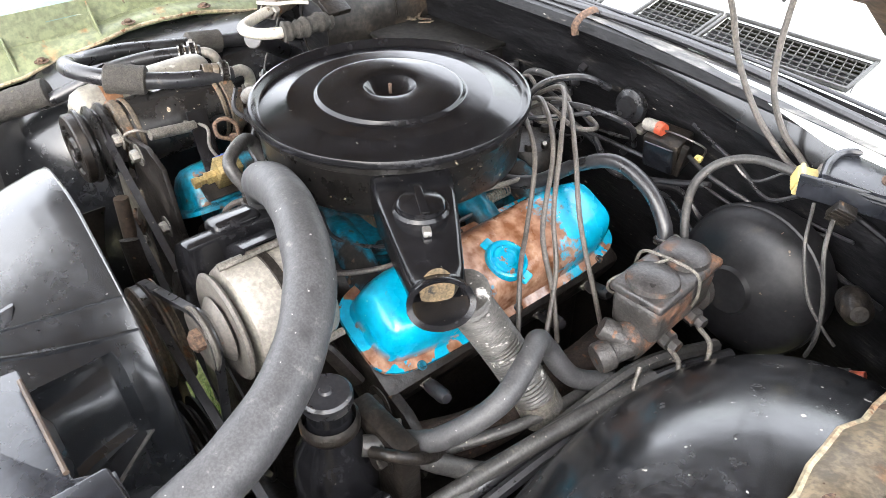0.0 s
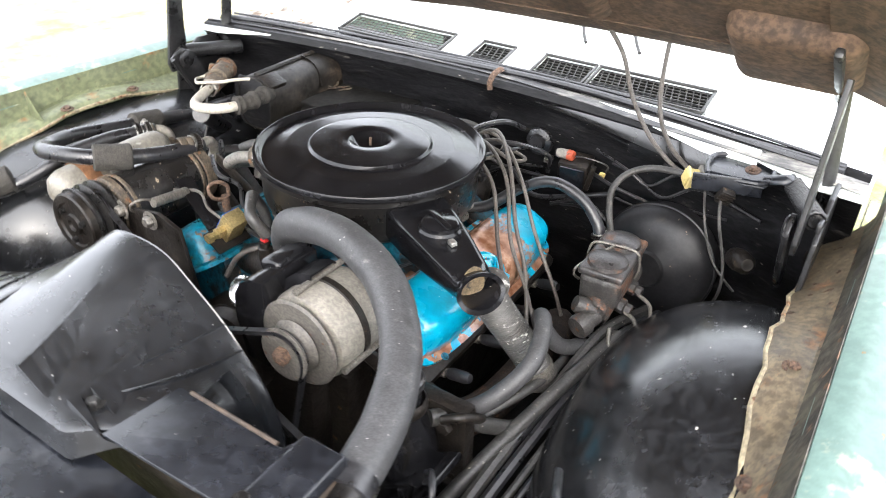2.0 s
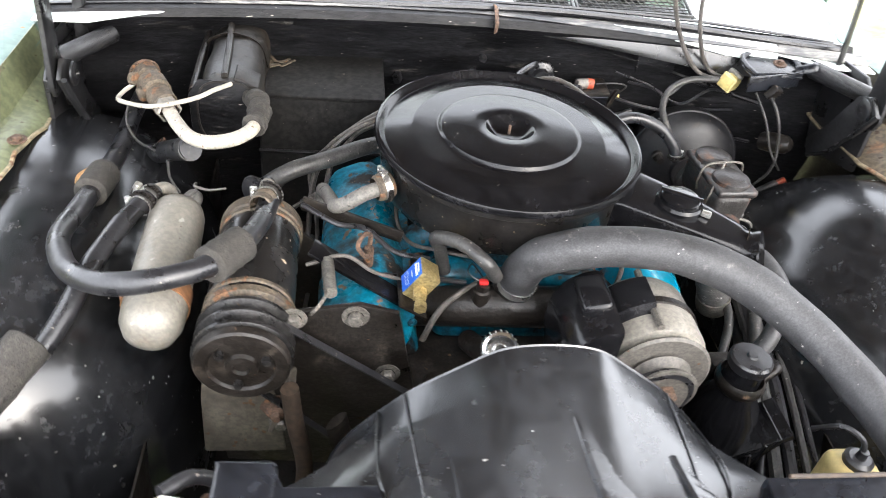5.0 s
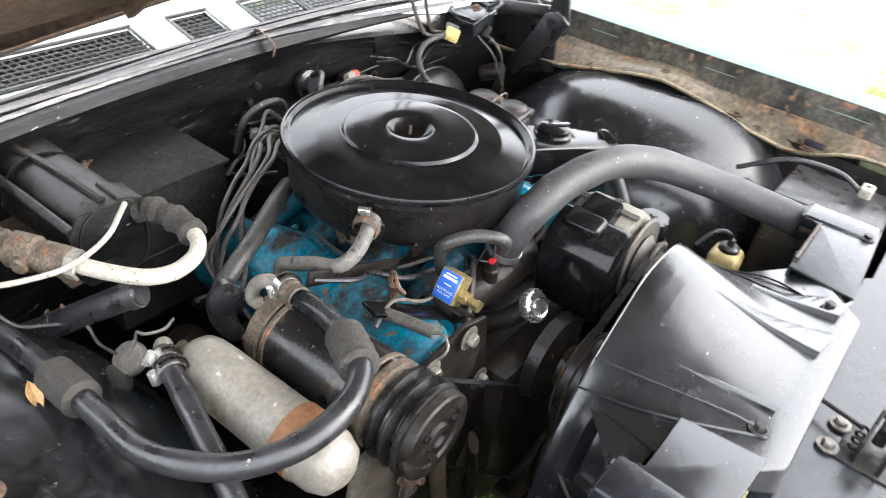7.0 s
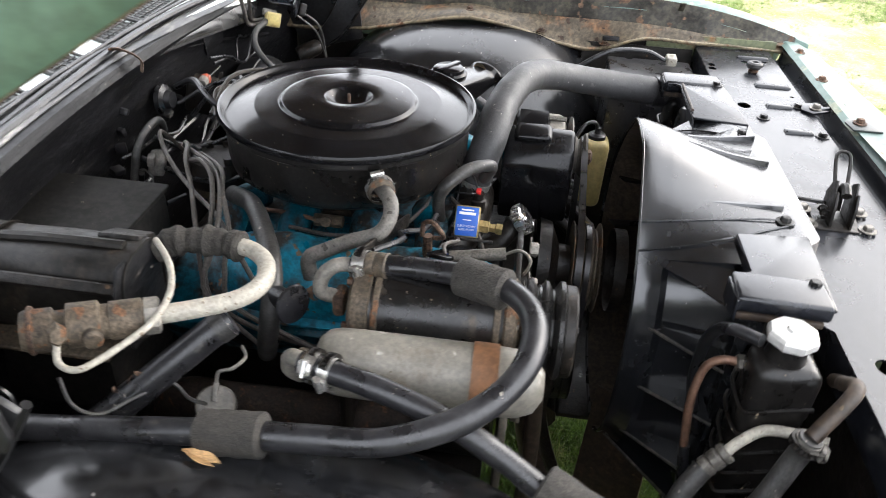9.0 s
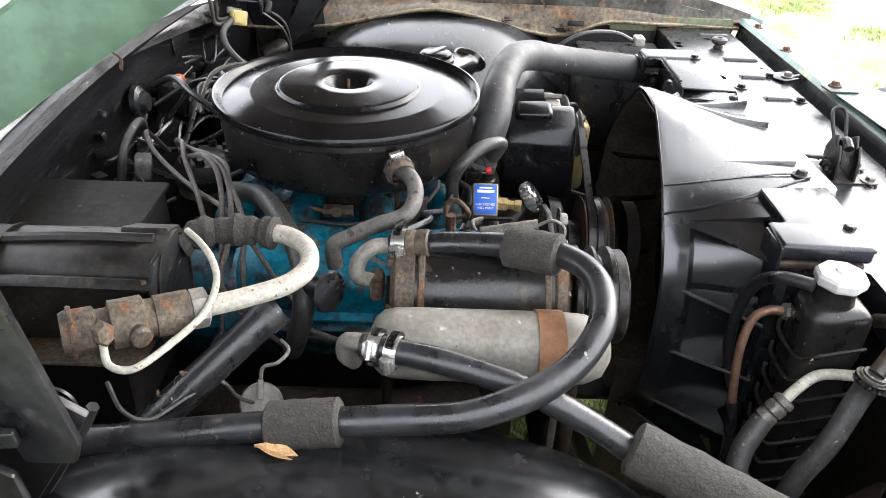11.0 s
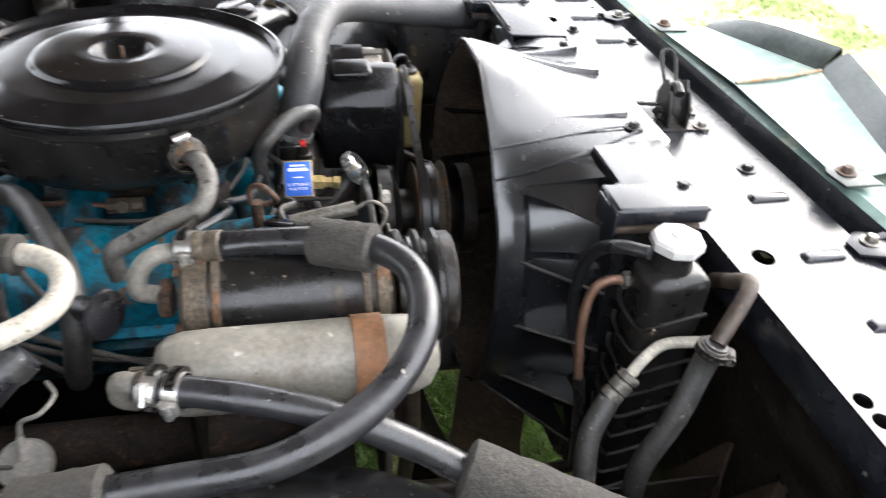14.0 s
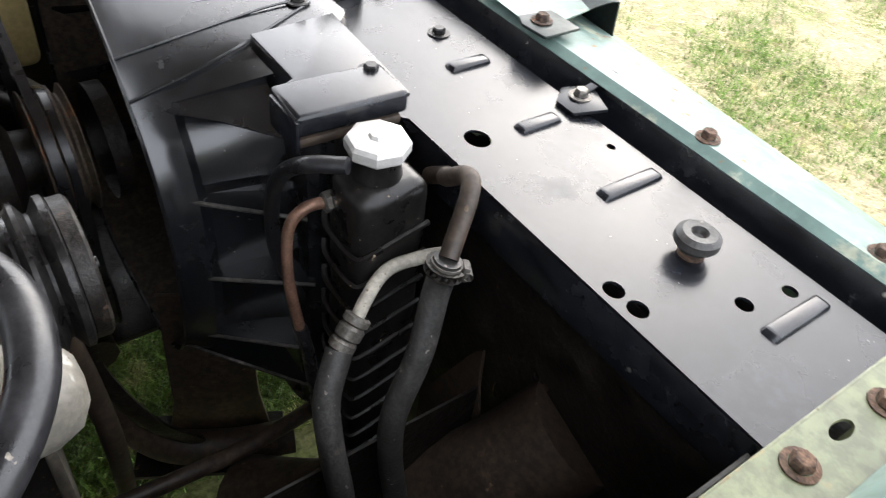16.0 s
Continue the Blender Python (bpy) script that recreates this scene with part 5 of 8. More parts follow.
part("ferrule", lathe([(0.009, 0), (0.0125, 0.002), (0.0125, 0.008), (0.010, 0.010), (0.0125, 0.013), (0.0125, 0.022), (0.010, 0.024), (0.0125, 0.027), (0.0125, 0.034), (0.009, 0.036)], 18, None, along((-0.452, -0.542, 0.811), (-0.462, -0.510, 0.777))), M_ZINC, acl)
part("rubber", tube([(-0.460, -0.518, 0.786), (-0.481, -0.494, 0.754), (-0.505, -0.486, 0.715), (-0.520, -0.488, 0.660), (-0.51, -0.50, 0.56)], 0.0125, 12), M_RUBG, acl)
hl = thing("heater_line", "thick dusty heater hose clamped to a steel pipe", "hose")
part("pipe", tube([(-0.375, -0.662, 0.868), (-0.4, -0.662, 0.886), (-0.416, -0.649, 0.899), (-0.457, -0.641, 0.925), (-0.49, -0.6, 0.884)], 0.0086, 12), M_BRACE, hl, "grimy steel pipe")
part("rubber", tube([(-0.49, -0.6, 0.884), (-0.49, -0.592, 0.847), (-0.506, -0.57, 0.798), (-0.516, -0.542, 0.741), (-0.518, -0.542, 0.672), (-0.525, -0.549, 0.602)], 0.0122, 14), M_RUBG, hl)
clamp("hose_clamp", "worn steel worm-drive clamp on the heater hose", (-0.49, -0.598, 0.875), (-0.49, -0.592, 0.847), 0.0126, 0.013, screw=-60, metal=M_GREYDUST)


def latch():
    top = thing("hood_latch", "black hood latch with wire release loops", "hood latch", pose(-0.055, -0.745, 0.907, 0, 0, 84))
    part("base", slab([(-0.035, -0.045), (0.035, -0.04), (0.03, 0.035), (-0.03, 0.03)], 0.004, 0.001), M_DARK, top)
    for x in (-0.014, 0.014):
        part("cheek", slab([(-0.030, 0.0), (-0.034, 0.030), (-0.020, 0.052), (-0.006, 0.060), (0.004, 0.044), (0.012, 0.050), (0.024, 0.030), (0.028, 0.0)], 0.004, 0.001, pose(x, 0, 0, 90, 0, 90)), M_DARK, top)
    part("hook", tube([(0, -0.010, 0.01), (0, -0.018, 0.035), (0, -0.004, 0.052), (0, 0.014, 0.046)], 0.007, 8, 4), M_DARK, top)
    part("spring", tube([(0.018 + 0.006 * math.cos(k), -0.02 + 0.002 * k, 0.012 + 0.006 * math.sin(k)) for k in range(20)], 0.0018, 5, 3), M_DARK, top)
    part("release_loop", tube([(-0.008, -0.02, 0.04), (-0.010, -0.055, 0.075), (0.0, -0.062, 0.082), (0.010, -0.055, 0.075), (0.008, -0.02, 0.04)], 0.0028, 6, 4), M_DARK, top)
    part("cable", tube([(0.02, -0.01, 0.02), (0.10, -0.03, 0.012), (0.15, -0.035, 0.010)], 0.003, 6, 4), M_DARK, top)
    for x, y in ((-0.042, 0.02), (0.042, -0.02), (-0.04, -0.03), (0.04, 0.026)):
        b = part("bolt", bolt_bm(0.0075, 0.008), M_ZINC, top)
        b.matrix_basis = pose(x, y, 0)
    return top


latch()


# ---- engine ----
engine = thing("engine", "blue V8 engine block, manifold and greasy front drive", "engine")
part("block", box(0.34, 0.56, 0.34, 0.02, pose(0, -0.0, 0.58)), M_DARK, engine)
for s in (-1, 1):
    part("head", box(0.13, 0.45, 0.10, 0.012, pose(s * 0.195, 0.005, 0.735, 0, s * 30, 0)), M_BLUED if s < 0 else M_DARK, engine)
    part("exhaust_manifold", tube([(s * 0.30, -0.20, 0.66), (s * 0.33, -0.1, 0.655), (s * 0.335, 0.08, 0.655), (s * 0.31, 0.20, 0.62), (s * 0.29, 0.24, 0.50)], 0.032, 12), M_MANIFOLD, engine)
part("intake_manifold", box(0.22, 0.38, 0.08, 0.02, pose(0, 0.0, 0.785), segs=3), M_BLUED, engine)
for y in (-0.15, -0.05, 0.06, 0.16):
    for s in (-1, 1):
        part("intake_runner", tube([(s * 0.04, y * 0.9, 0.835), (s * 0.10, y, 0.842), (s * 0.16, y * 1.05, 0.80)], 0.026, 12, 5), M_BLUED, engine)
part("intake_front", tube([(-0.14, -0.17, 0.80), (-0.05, -0.205, 0.835), (0.05, -0.205, 0.835), (0.13, -0.16, 0.80)], 0.030, 12, 6), M_DARK, engine)
part("water_neck", tube([(-0.01, -0.20, 0.82), (-0.008, -0.20, 0.86), (0.0, -0.205, 0.895)], 0.026, 16, 5), M_DARK, engine)
part("carburettor", box(0.13, 0.16, 0.10, 0.012, pose(0, 0.0, 0.865)), M_TAN, engine)
part("timing_cover", box(0.26, 0.06, 0.30, 0.02, pose(0.0, -0.29, 0.62)), M_DARK, engine)
wp = part("water_pump", lathe([(0.075, 0), (0.07, 0.02), (0.035, 0.035), (0.03, 0.09), (0, 0.09)], 28, None, along((-0.02, -0.32, 0.75), (-0.02, -0.42, 0.75))), M_DARK, engine)


def pulley(name, at, r, w, material, parent, grooves=2):
    prof = [(0.012, 0)]
    step = w / grooves
    for g in range(grooves):
        z = g * step
        prof += [(r, z), (r, z + 0.1 * step), (r * 0.86, z + 0.4 * step), (r * 0.86, z + 0.6 * step), (r, z + 0.9 * step)]
    prof += [(r, w), (r * 0.8, w), (r * 0.6, w - 0.006), (0.02, w - 0.006), (0.018, w + 0.006), (0, w + 0.006)]
    return part(name, lathe(prof, 36, None, along(at, (at[0], at[1] - 1, at[2]))), material, parent)


pulley("fan_pulley", (-0.02, -0.375, 0.75), 0.075, 0.045, M_TAN, engine, 3)
pulley("crank_pulley", (0.02, -0.36, 0.53), 0.09, 0.05, M_DARK, engine, 3)
fan = part("fan", lathe([(0.07, -0.01), (0.07, 0.01), (0, 0.012)], 20, None, along((-0.02, -0.452, 0.75), (-0.02, -0.5, 0.75))), M_DARK, engine)


def belt(name, wheels, width, thick):
    """A belt round pulleys given as (x, z, r), all in one plane."""
    y = wheels[0][3]
    pts = [Vector((x + r * math.cos(a), z + r * math.sin(a))) for x, z, r, _ in wheels for a in [2 * math.pi * k / 40 for k in range(40)]]
    pts = sorted({(round(p.x, 5), round(p.y, 5)) for p in pts})

    def half(seq):
        out = []
        for p in seq:
            while len(out) > 1 and (out[-1][0] - out[-2][0]) * (p[1] - out[-2][1]) - (out[-1][1] - out[-2][1]) * (p[0] - out[-2][0]) <= 0:
                out.pop()
            out.append(p)
        return out[:-1]

    hull = half(pts) + half(pts[::-1])
    bm = bmesh.new()
    mid = Vector((sum(p[0] for p in hull) / len(hull), sum(p[1] for p in hull) / len(hull)))
    rings = []
    for p in hull:
        d = (Vector(p) - mid).normalized() * thick
        rings.append([bm.verts.new(q) for q in ((p[0] - d.x, y - width / 2, p[1] - d.y), (p[0], y - width / 2, p[1]), (p[0], y + width / 2, p[1]), (p[0] - d.x, y + width / 2, p[1] - d.y))])
    for a, b in zip(rings, rings[1:] + rings[:1]):
        for k in range(4):
            bm.faces.new((a[k], a[(k + 1) % 4], b[(k + 1) % 4], b[k]))
    return bm


for label, wheels in (("grey worn V-belt to the alternator", [(0.155, 0.868, 0.036, -0.385), (-0.02, 0.75, 0.076, -0.385), (0.02, 0.53, 0.091, -0.385)]),
                      ("black V-belt to the compressor", [(-0.356, 0.878, 0.053, -0.318), (0.02, 0.53, 0.091, -0.318)]),
                      ("grey V-belt to the steering pump", [(0.27, 0.64, 0.055, -0.40), (0.02, 0.53, 0.09, -0.40), (-0.02, 0.75, 0.074, -0.40)])):
    tagged(part("drive_belt", belt("belt", wheels, 0.011, 0.008), M_RUB), label, "drive belt", "drive belts")


def rocker_cover(side, material, label):
    s = side
    top = thing("valve_cover", label, "valve cover", pose(s * 0.207, 0.005 if s > 0 else -0.063, 0.795, 0, s * 25, 0), "valve covers")
    L, W = (0.425 if s > 0 else 0.395), 0.122

    def section(y, grow, z):
        pts = []
        for k in range(40):
            a = 2 * math.pi * k / 40
            c, q = math.cos(a), math.sin(a)
            e = 0.34
            pts.append((grow * W / 2 * math.copysign(abs(c) ** e, c), y + 0, z, grow * L / 2 * math.copysign(abs(q) ** e, q)))
        return pts

    bm = bmesh.new()
    rings = []
    for inset, z in ((-0.014, -0.004), (-0.014, 0.003), (-0.002, 0.005), (0.0, 0.012), (0.003, 0.036), (0.010, 0.052), (0.020, 0.061), (0.034, 0.065)):
        ring = []
        for k in range(64):
            a = 2 * math.pi * k / 64
            c, q = math.cos(a), math.sin(a)
            x = (W / 2 - inset) * math.copysign(abs(c) ** 0.42, c)
            y = (L / 2 - inset) * math.copysign(abs(q) ** 0.42, q)
            dip = 0.012 * max(0.0, 1 - (abs(y - 0.0) / 0.085) ** 4) if z > 0.03 else 0.0
            ring.append(bm.verts.new((x, y, z - dip)))
        rings.append(ring)
    for a, b in zip(rings, rings[1:]):
        for k in range(64):
            bm.faces.new((a[k], a[(k + 1) % 64], b[(k + 1) % 64], b[k]))
    # close the top with strips across
    t = rings[-1]
    for k in range(32):
        a, b, c, d = t[(16 + k) % 64], t[(16 + k + 1) % 64], t[(16 - k - 1) % 64], t[(16 - k) % 64]
        vs = list(dict.fromkeys((a, b, c, d)))
        if len(vs) > 2:
            bm.faces.new(vs)
    part("cover", bm, material, top)
    for y in (-0.17, 0.0, 0.17):
        for x in (-1, 1):
            b = part("bolt", bolt_bm(0.0048, 0.005, 1.4), M_BLUED, top)
            b.matrix_basis = pose(x * 0.070, y, 0.003)
    return top


rocker_cover(1, M_WORN, "bright blue valve cover, paint flaked to rust round the filler cap")
rocker_cover(-1, M_BLUEP, "bright blue valve cover, chipped at the edges")
oc = thing("oil_filler_cap", "bright blue twist-on oil filler cap with two ears", "filler cap", pose(0.243, 0.003, 0.832, 0, 25, 0))
part("cap", lathe([(0.030, 0), (0.031, 0.006), (0.029, 0.011), (0.026, 0.0125), (0.024, 0.010), (0.021, 0.010), (0.019, 0.0125), (0.014, 0.0125), (0.012, 0.010), (0, 0.011)], 32), M_BLUE, oc)
for a in (195, 15):
    part("ear", box(0.018, 0.020, 0.007, 0.003, pose(0.032 * math.cos(radians(a)), 0.032 * math.sin(radians(a)), 0.004, 0, 0, a)), M_BLUE, oc)

# linkages and fittings on the manifold
tee = thing("brass_tee", "grimy brass tee fitting on the manifold", "fitting", pose(-0.122, 0.006, 0.850))
part("body", tube([(0, -0.022, 0), (0, 0.022, 0)], 0.010, 8, 3), M_TAN, tee)
part("branch", tube([(0, 0, 0), (-0.018, 0, 0.008)], 0.008, 8, 3), M_TAN, tee)
part("pipe", tube([(0, 0.022, 0), (0.004, 0.06, 0.004), (0.012, 0.10, 0.0), (0.03, 0.13, -0.01)], 0.0035, 8, 6), M_COPPER, tee)
th = thing("throttle_linkage", "dark throttle rod with a return spring", "linkage")
part("rod", tube([(0.10, -0.02, 0.872), (0.12, 0.06, 0.862), (0.135, 0.15, 0.858)], 0.004, 8, 5), M_ZINC, th)
part("return_spring", sweep(bmesh.new(), [Vector((0.128, 0.055 + 0.062 * k / 140, 0.845)) + Vector((0.0075 * math.cos(k * 0.55), 0, 0.0075 * math.sin(k * 0.55))) for k in range(141)], 0.0013, 5), M_ZINC, th)
part("lever", box(0.008, 0.035, 0.03, 0.003, pose(0.105, -0.01, 0.868, 20, 0, 0)), M_TAN, th)
ck0 = thing("choke_housing", "dark round choke housing beside the carburettor", "choke", pose(-0.085, -0.045, 0.862))
part("drum", lathe([(0.026, -0.02), (0.028, 0.0), (0.024, 0.012), (0, 0.012)], 20, None, pose(0, 0, 0, 0, -90, 0)), M_DARK, ck0)
part("tube", tube([(-0.01, 0.0, -0.02), (-0.03, -0.02, -0.04), (-0.06, -0.05, -0.05)], 0.005, 8, 5), M_COPPER, ck0)
for k, pts in enumerate(([(-0.05, -0.14, 0.868), (-0.10, -0.135, 0.875), (-0.145, -0.10, 0.862), (-0.16, -0.02, 0.85), (-0.15, 0.06, 0.85)],
                         [(-0.07, -0.19, 0.865), (-0.13, -0.185, 0.868), (-0.19, -0.17, 0.86), (-0.235, -0.15, 0.868)],
                         [(-0.03, -0.17, 0.86), (-0.08, -0.205, 0.858), (-0.11, -0.225, 0.84), (-0.13, -0.24, 0.80)],
                         [(0.03, -0.15, 0.87), (0.085, -0.165, 0.865), (0.13, -0.13, 0.858), (0.15, -0.06, 0.85), (0.145, 0.03, 0.848)],
                         [(0.06, -0.20, 0.83), (0.13, -0.20, 0.85), (0.17, -0.15, 0.856), (0.19, -0.08, 0.862)])):
    hose("vacuum_tube", "thin dark vacuum tube across the manifold", pts, 0.003 + 0.0008 * (k % 3), M_RUB if k % 2 else M_WIRE, "vacuum tube", 8, 6, "vacuum tubes")
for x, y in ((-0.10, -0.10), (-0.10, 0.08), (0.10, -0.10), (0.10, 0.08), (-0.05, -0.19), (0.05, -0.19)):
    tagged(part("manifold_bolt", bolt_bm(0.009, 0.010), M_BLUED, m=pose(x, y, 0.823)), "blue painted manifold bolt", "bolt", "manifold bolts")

# distributor with its leads
dist = thing("distributor", "grey grimy distributor cap with ignition towers", "distributor", pose(0.045, 0.245, 0.790))
part("body", lathe([(0.03, -0.10), (0.03, 0), (0.052, 0.004), (0.052, 0.02)], 24), M_TAN, dist)
part("cap", lathe([(0.055, 0.02), (0.056, 0.045), (0.046, 0.062), (0.02, 0.066), (0.0, 0.066)], 24), M_DARK, dist)
for k in range(8):
    a = 2 * math.pi * k / 8
    part("tower", lathe([(0.008, 0.045), (0.007, 0.074), (0, 0.074)], 10, None, pose(0.038 * math.cos(a), 0.038 * math.sin(a), 0)), M_DARK, dist)
LEADS = [
    [(0.05, 0.235, 0.93), (0.12, 0.19, 0.965), (0.20, 0.13, 0.94), (0.255, 0.06, 0.865), (0.30, 0.04, 0.80), (0.335, 0.02, 0.74)],
    [(0.045, 0.25, 0.93), (0.12, 0.23, 0.975), (0.195, 0.15, 0.955), (0.25, 0.085, 0.88), (0.29, 0.055, 0.82), (0.33, 0.0, 0.75)],
    [(0.055, 0.22, 0.93), (0.11, 0.16, 0.955), (0.185, 0.11, 0.93), (0.235, 0.05, 0.862), (0.275, 0.0, 0.835), (0.33, -0.05, 0.74)],
    [(0.06, 0.245, 0.93), (0.14, 0.22, 0.96), (0.215, 0.16, 0.93), (0.27, 0.12, 0.86), (0.325, 0.10, 0.78), (0.35, 0.10, 0.72)],
    [(0.02, 0.262, 0.865), (-0.041, 0.258, 0.916), (-0.09, 0.232, 0.937), (-0.132, 0.217, 0.934), (-0.164, 0.199, 0.916), (-0.211, 0.176, 0.902), (-0.253, 0.157, 0.865), (-0.274, 0.148, 0.771), (-0.29, 0.15, 0.735)],
    [(0.01, 0.255, 0.865), (-0.061, 0.242, 0.921), (-0.116, 0.219, 0.928), (-0.143, 0.187, 0.943), (-0.174, 0.161, 0.937), (-0.216, 0.145, 0.916), (-0.253, 0.139, 0.881), (-0.29, 0.133, 0.813), (-0.3, 0.058, 0.735)],
    [(0.0, 0.25, 0.865), (-0.071, 0.222, 0.916), (-0.143, 0.159, 0.932), (-0.19, 0.14, 0.924), (-0.227, 0.121, 0.914), (-0.258, 0.107, 0.892), (-0.284, 0.108, 0.855), (-0.297, 0.091, 0.802), (-0.3, -0.048, 0.735)],
    [(0.02, 0.27, 0.865), (-0.081, 0.232, 0.926), (-0.137, 0.175, 0.933), (-0.19, 0.143, 0.928), (-0.237, 0.129, 0.908), (-0.269, 0.129, 0.876), (-0.3, 0.131, 0.823), (-0.284, 0.049, 0.75), (-0.3, -0.15, 0.735)],
    [(0.03, 0.3, 0.865), (-0.02, 0.309, 0.921), (-0.053, 0.291, 0.907), (-0.106, 0.248, 0.901), (-0.158, 0.197, 0.895), (-0.221, 0.138, 0.899), (-0.263, 0.092, 0.863), (-0.276, 0.07, 0.832), (-0.322, 0.03, 0.82)],
    [(0.04, 0.24, 0.93), (0.09, 0.255, 0.955), (0.135, 0.235, 0.945), (0.12, 0.195, 0.93), (0.07, 0.20, 0.935), (0.05, 0.23, 0.94)],
    [(0.06, 0.22, 0.92), (0.11, 0.21, 0.950), (0.165, 0.21, 0.935), (0.17, 0.26, 0.92), (0.11, 0.28, 0.925)],
]
for pts in LEADS:
    hose("ignition_lead", "dusty grey ignition lead looping over the valve cover", pts, 0.0037, M_WIRE, "ignition lead", 8, 6, "ignition leads")


for k, (y, z) in enumerate(((-0.155, 0.735), (-0.05, 0.735), (0.055, 0.735), (0.155, 0.735))):
    for s in (-1, 1):
        sp = thing("spark_plug", "spark plug with a black rubber boot in the cylinder head", "spark plug", along((s * 0.255, y, z - 0.01), (s * 0.34, y - 0.01, z + 0.015)), "spark plugs")
        part("shell", lathe([(0.010, 0.0), (0.010, 0.016), (0.007, 0.018), (0.007, 0.03)], 6), M_ZINC, sp)
        part("boot", lathe([(0.009, 0.024), (0.010, 0.03), (0.010, 0.058), (0.007, 0.066), (0, 0.067)], 14), M_RUB, sp)
for k, (x, y, z, r) in enumerate(((0.262, -0.225, 0.735, 0.013), (0.300, -0.222, 0.700, 0.011), (0.235, -0.228, 0.690, 0.010), (0.330, -0.215, 0.665, 0.012), (0.275, -0.235, 0.655, 0.009))):
    hb0 = tagged(part("head_bolt", bolt_bm(r, r, 1.8), M_DARK, m=pose(x, y, z, 90, 0, 10 * k)), "oily black bolt on the end of the cylinder head", "bolt", "head bolts")
ab = thing("accessory_bracket", "oily black cast bracket on the cylinder head", "bracket")
part("web", slab([(0.20, 0.66), (0.33, 0.64), (0.345, 0.70), (0.30, 0.735), (0.24, 0.755), (0.21, 0.72)], 0.016, 0.004, pose(0, -0.217, 0, 90, 0, 0)), M_DARK, ab)
part("boss", lathe([(0.022, 0), (0.022, 0.03), (0.016, 0.034), (0.010, 0.030), (0, 0.030)], 20, None, along((0.315, -0.225, 0.690), (0.317, -0.28, 0.690))), M_DARK, ab)
part("arm", tube([(0.22, -0.23, 0.74), (0.19, -0.26, 0.80), (0.175, -0.285, 0.80)], 0.012, 8, 5, 0.6), M_DARK, ab)

# ---- air cleaner ----
def air_cleaner():
    top = thing("air_cleaner", "round glossy black air cleaner with ringed lid and snorkel", "air cleaner")
    part("lid", lathe([(0.0, 0.9900), (0.016, 0.9900), (0.024, 0.9930), (0.033, 1.0010), (0.0362, 1.0054), (0.0372, 1.0063), (0.0385, 1.0067), (0.060, 1.0068), (0.098, 1.0044), (0.1025, 1.0040), (0.1036, 1.0035), (0.1041, 1.0028), (0.1066, 0.9985), (0.1074, 0.9978), (0.1085, 0.9975), (0.111, 0.9974),
                       (0.1435, 0.9974), (0.1450, 0.9973), (0.1462, 0.9969), (0.178, 0.9895), (0.1855, 0.988), (0.189, 0.9905), (0.1915, 0.9955), (0.195, 0.9985), (0.1985, 0.9975), (0.2005, 0.993), (0.2000, 0.988), (0.197, 0.985), (0.190, 0.985)], 96), M_LID, top, "shiny black ringed lid")
    part("can", lathe([(0.188, 0.986), (0.1925, 0.984), (0.1935, 0.976), (0.191, 0.974), (0.190, 0.968), (0.1885, 0.925), (0.186, 0.912), (0.176, 0.903), (0.150, 0.900), (0.06, 0.900)], 96), M_CAN, top, "grimy black can")
    part("stud", lathe([(0.0024, 0.994), (0.0024, 1.0085), (0.0, 1.009)], 10), M_RUSTY, top)
    # snorkel: wide flat root, oval mouth
    d = Vector((0.147, -0.082, 0)).normalized()
    w = Vector((0.082, 0.147, 0)).normalized()
    bm = bmesh.new()
    rings = []
    for u, half, top_z, bot_z, e in ((0.150, 0.052, 0.972, 0.922, 0.25), (0.195, 0.051, 0.975, 0.915, 0.25), (0.235, 0.049, 0.971, 0.913, 0.28), (0.30, 0.041, 0.963, 0.914, 0.35), (0.352, 0.034, 0.957, 0.914, 0.6), (0.375, 0.032, 0.955, 0.914, 0.9),
                                     (0.385, 0.033, 0.957, 0.912, 1.0), (0.391, 0.0375, 0.961, 0.908, 1.0), (0.395, 0.0375, 0.961, 0.908, 1.0), (0.393, 0.031, 0.954, 0.915, 1.0), (0.36, 0.029, 0.951, 0.918, 1.0)):
        mid, hz = (top_z + bot_z) / 2, (top_z - bot_z) / 2
        ring = []
        for k in range(40):
            a = 2 * math.pi * k / 40
            c, q = math.cos(a), math.sin(a)
            p = d * u + w * (half * math.copysign(abs(c) ** e, c)) + Vector((0, 0, mid + hz * math.copysign(abs(q) ** e, q)))
            if u > 0.37:
                p += d * (0.012 * q) * -1
            ring.append(bm.verts.new(p))
        rings.append(ring)
    for a, b in zip(rings, rings[1:]):
        for k in range(40):
            bm.faces.new((a[k], a[(k + 1) % 40], b[(k + 1) % 40], b[k]))
    sn = part("snorkel", bm, M_LID, top, "glossy black intake snorkel with oval mouth")
    q = d * 0.368 + Vector((0, 0, 0.934))
    part("throat", lathe([(0.0, 0), (0.03, 0)], 24, None, along(q, q + d) @ Matrix.Diagonal((0.65, 1.0, 1, 1))), M_PAPER, sn, "dirty tan inside of the mouth")
    v = d * 0.265
    part("vacuum_motor", lathe([(0.033, 0.962), (0.034, 0.972), (0.031, 0.976), (0.029, 0.976), (0.028, 0.981), (0.024, 0.984), (0.0, 0.984)], 36, None, pose(v.x, v.y, 0)), M_LID, sn)
    part("strap", box(0.010, 0.060, 0.0025, 0.0008, pose(v.x, v.y, 0.9855, 0, 0, -29 + 90)), M_LID, sn)
    c2 = d * 0.305
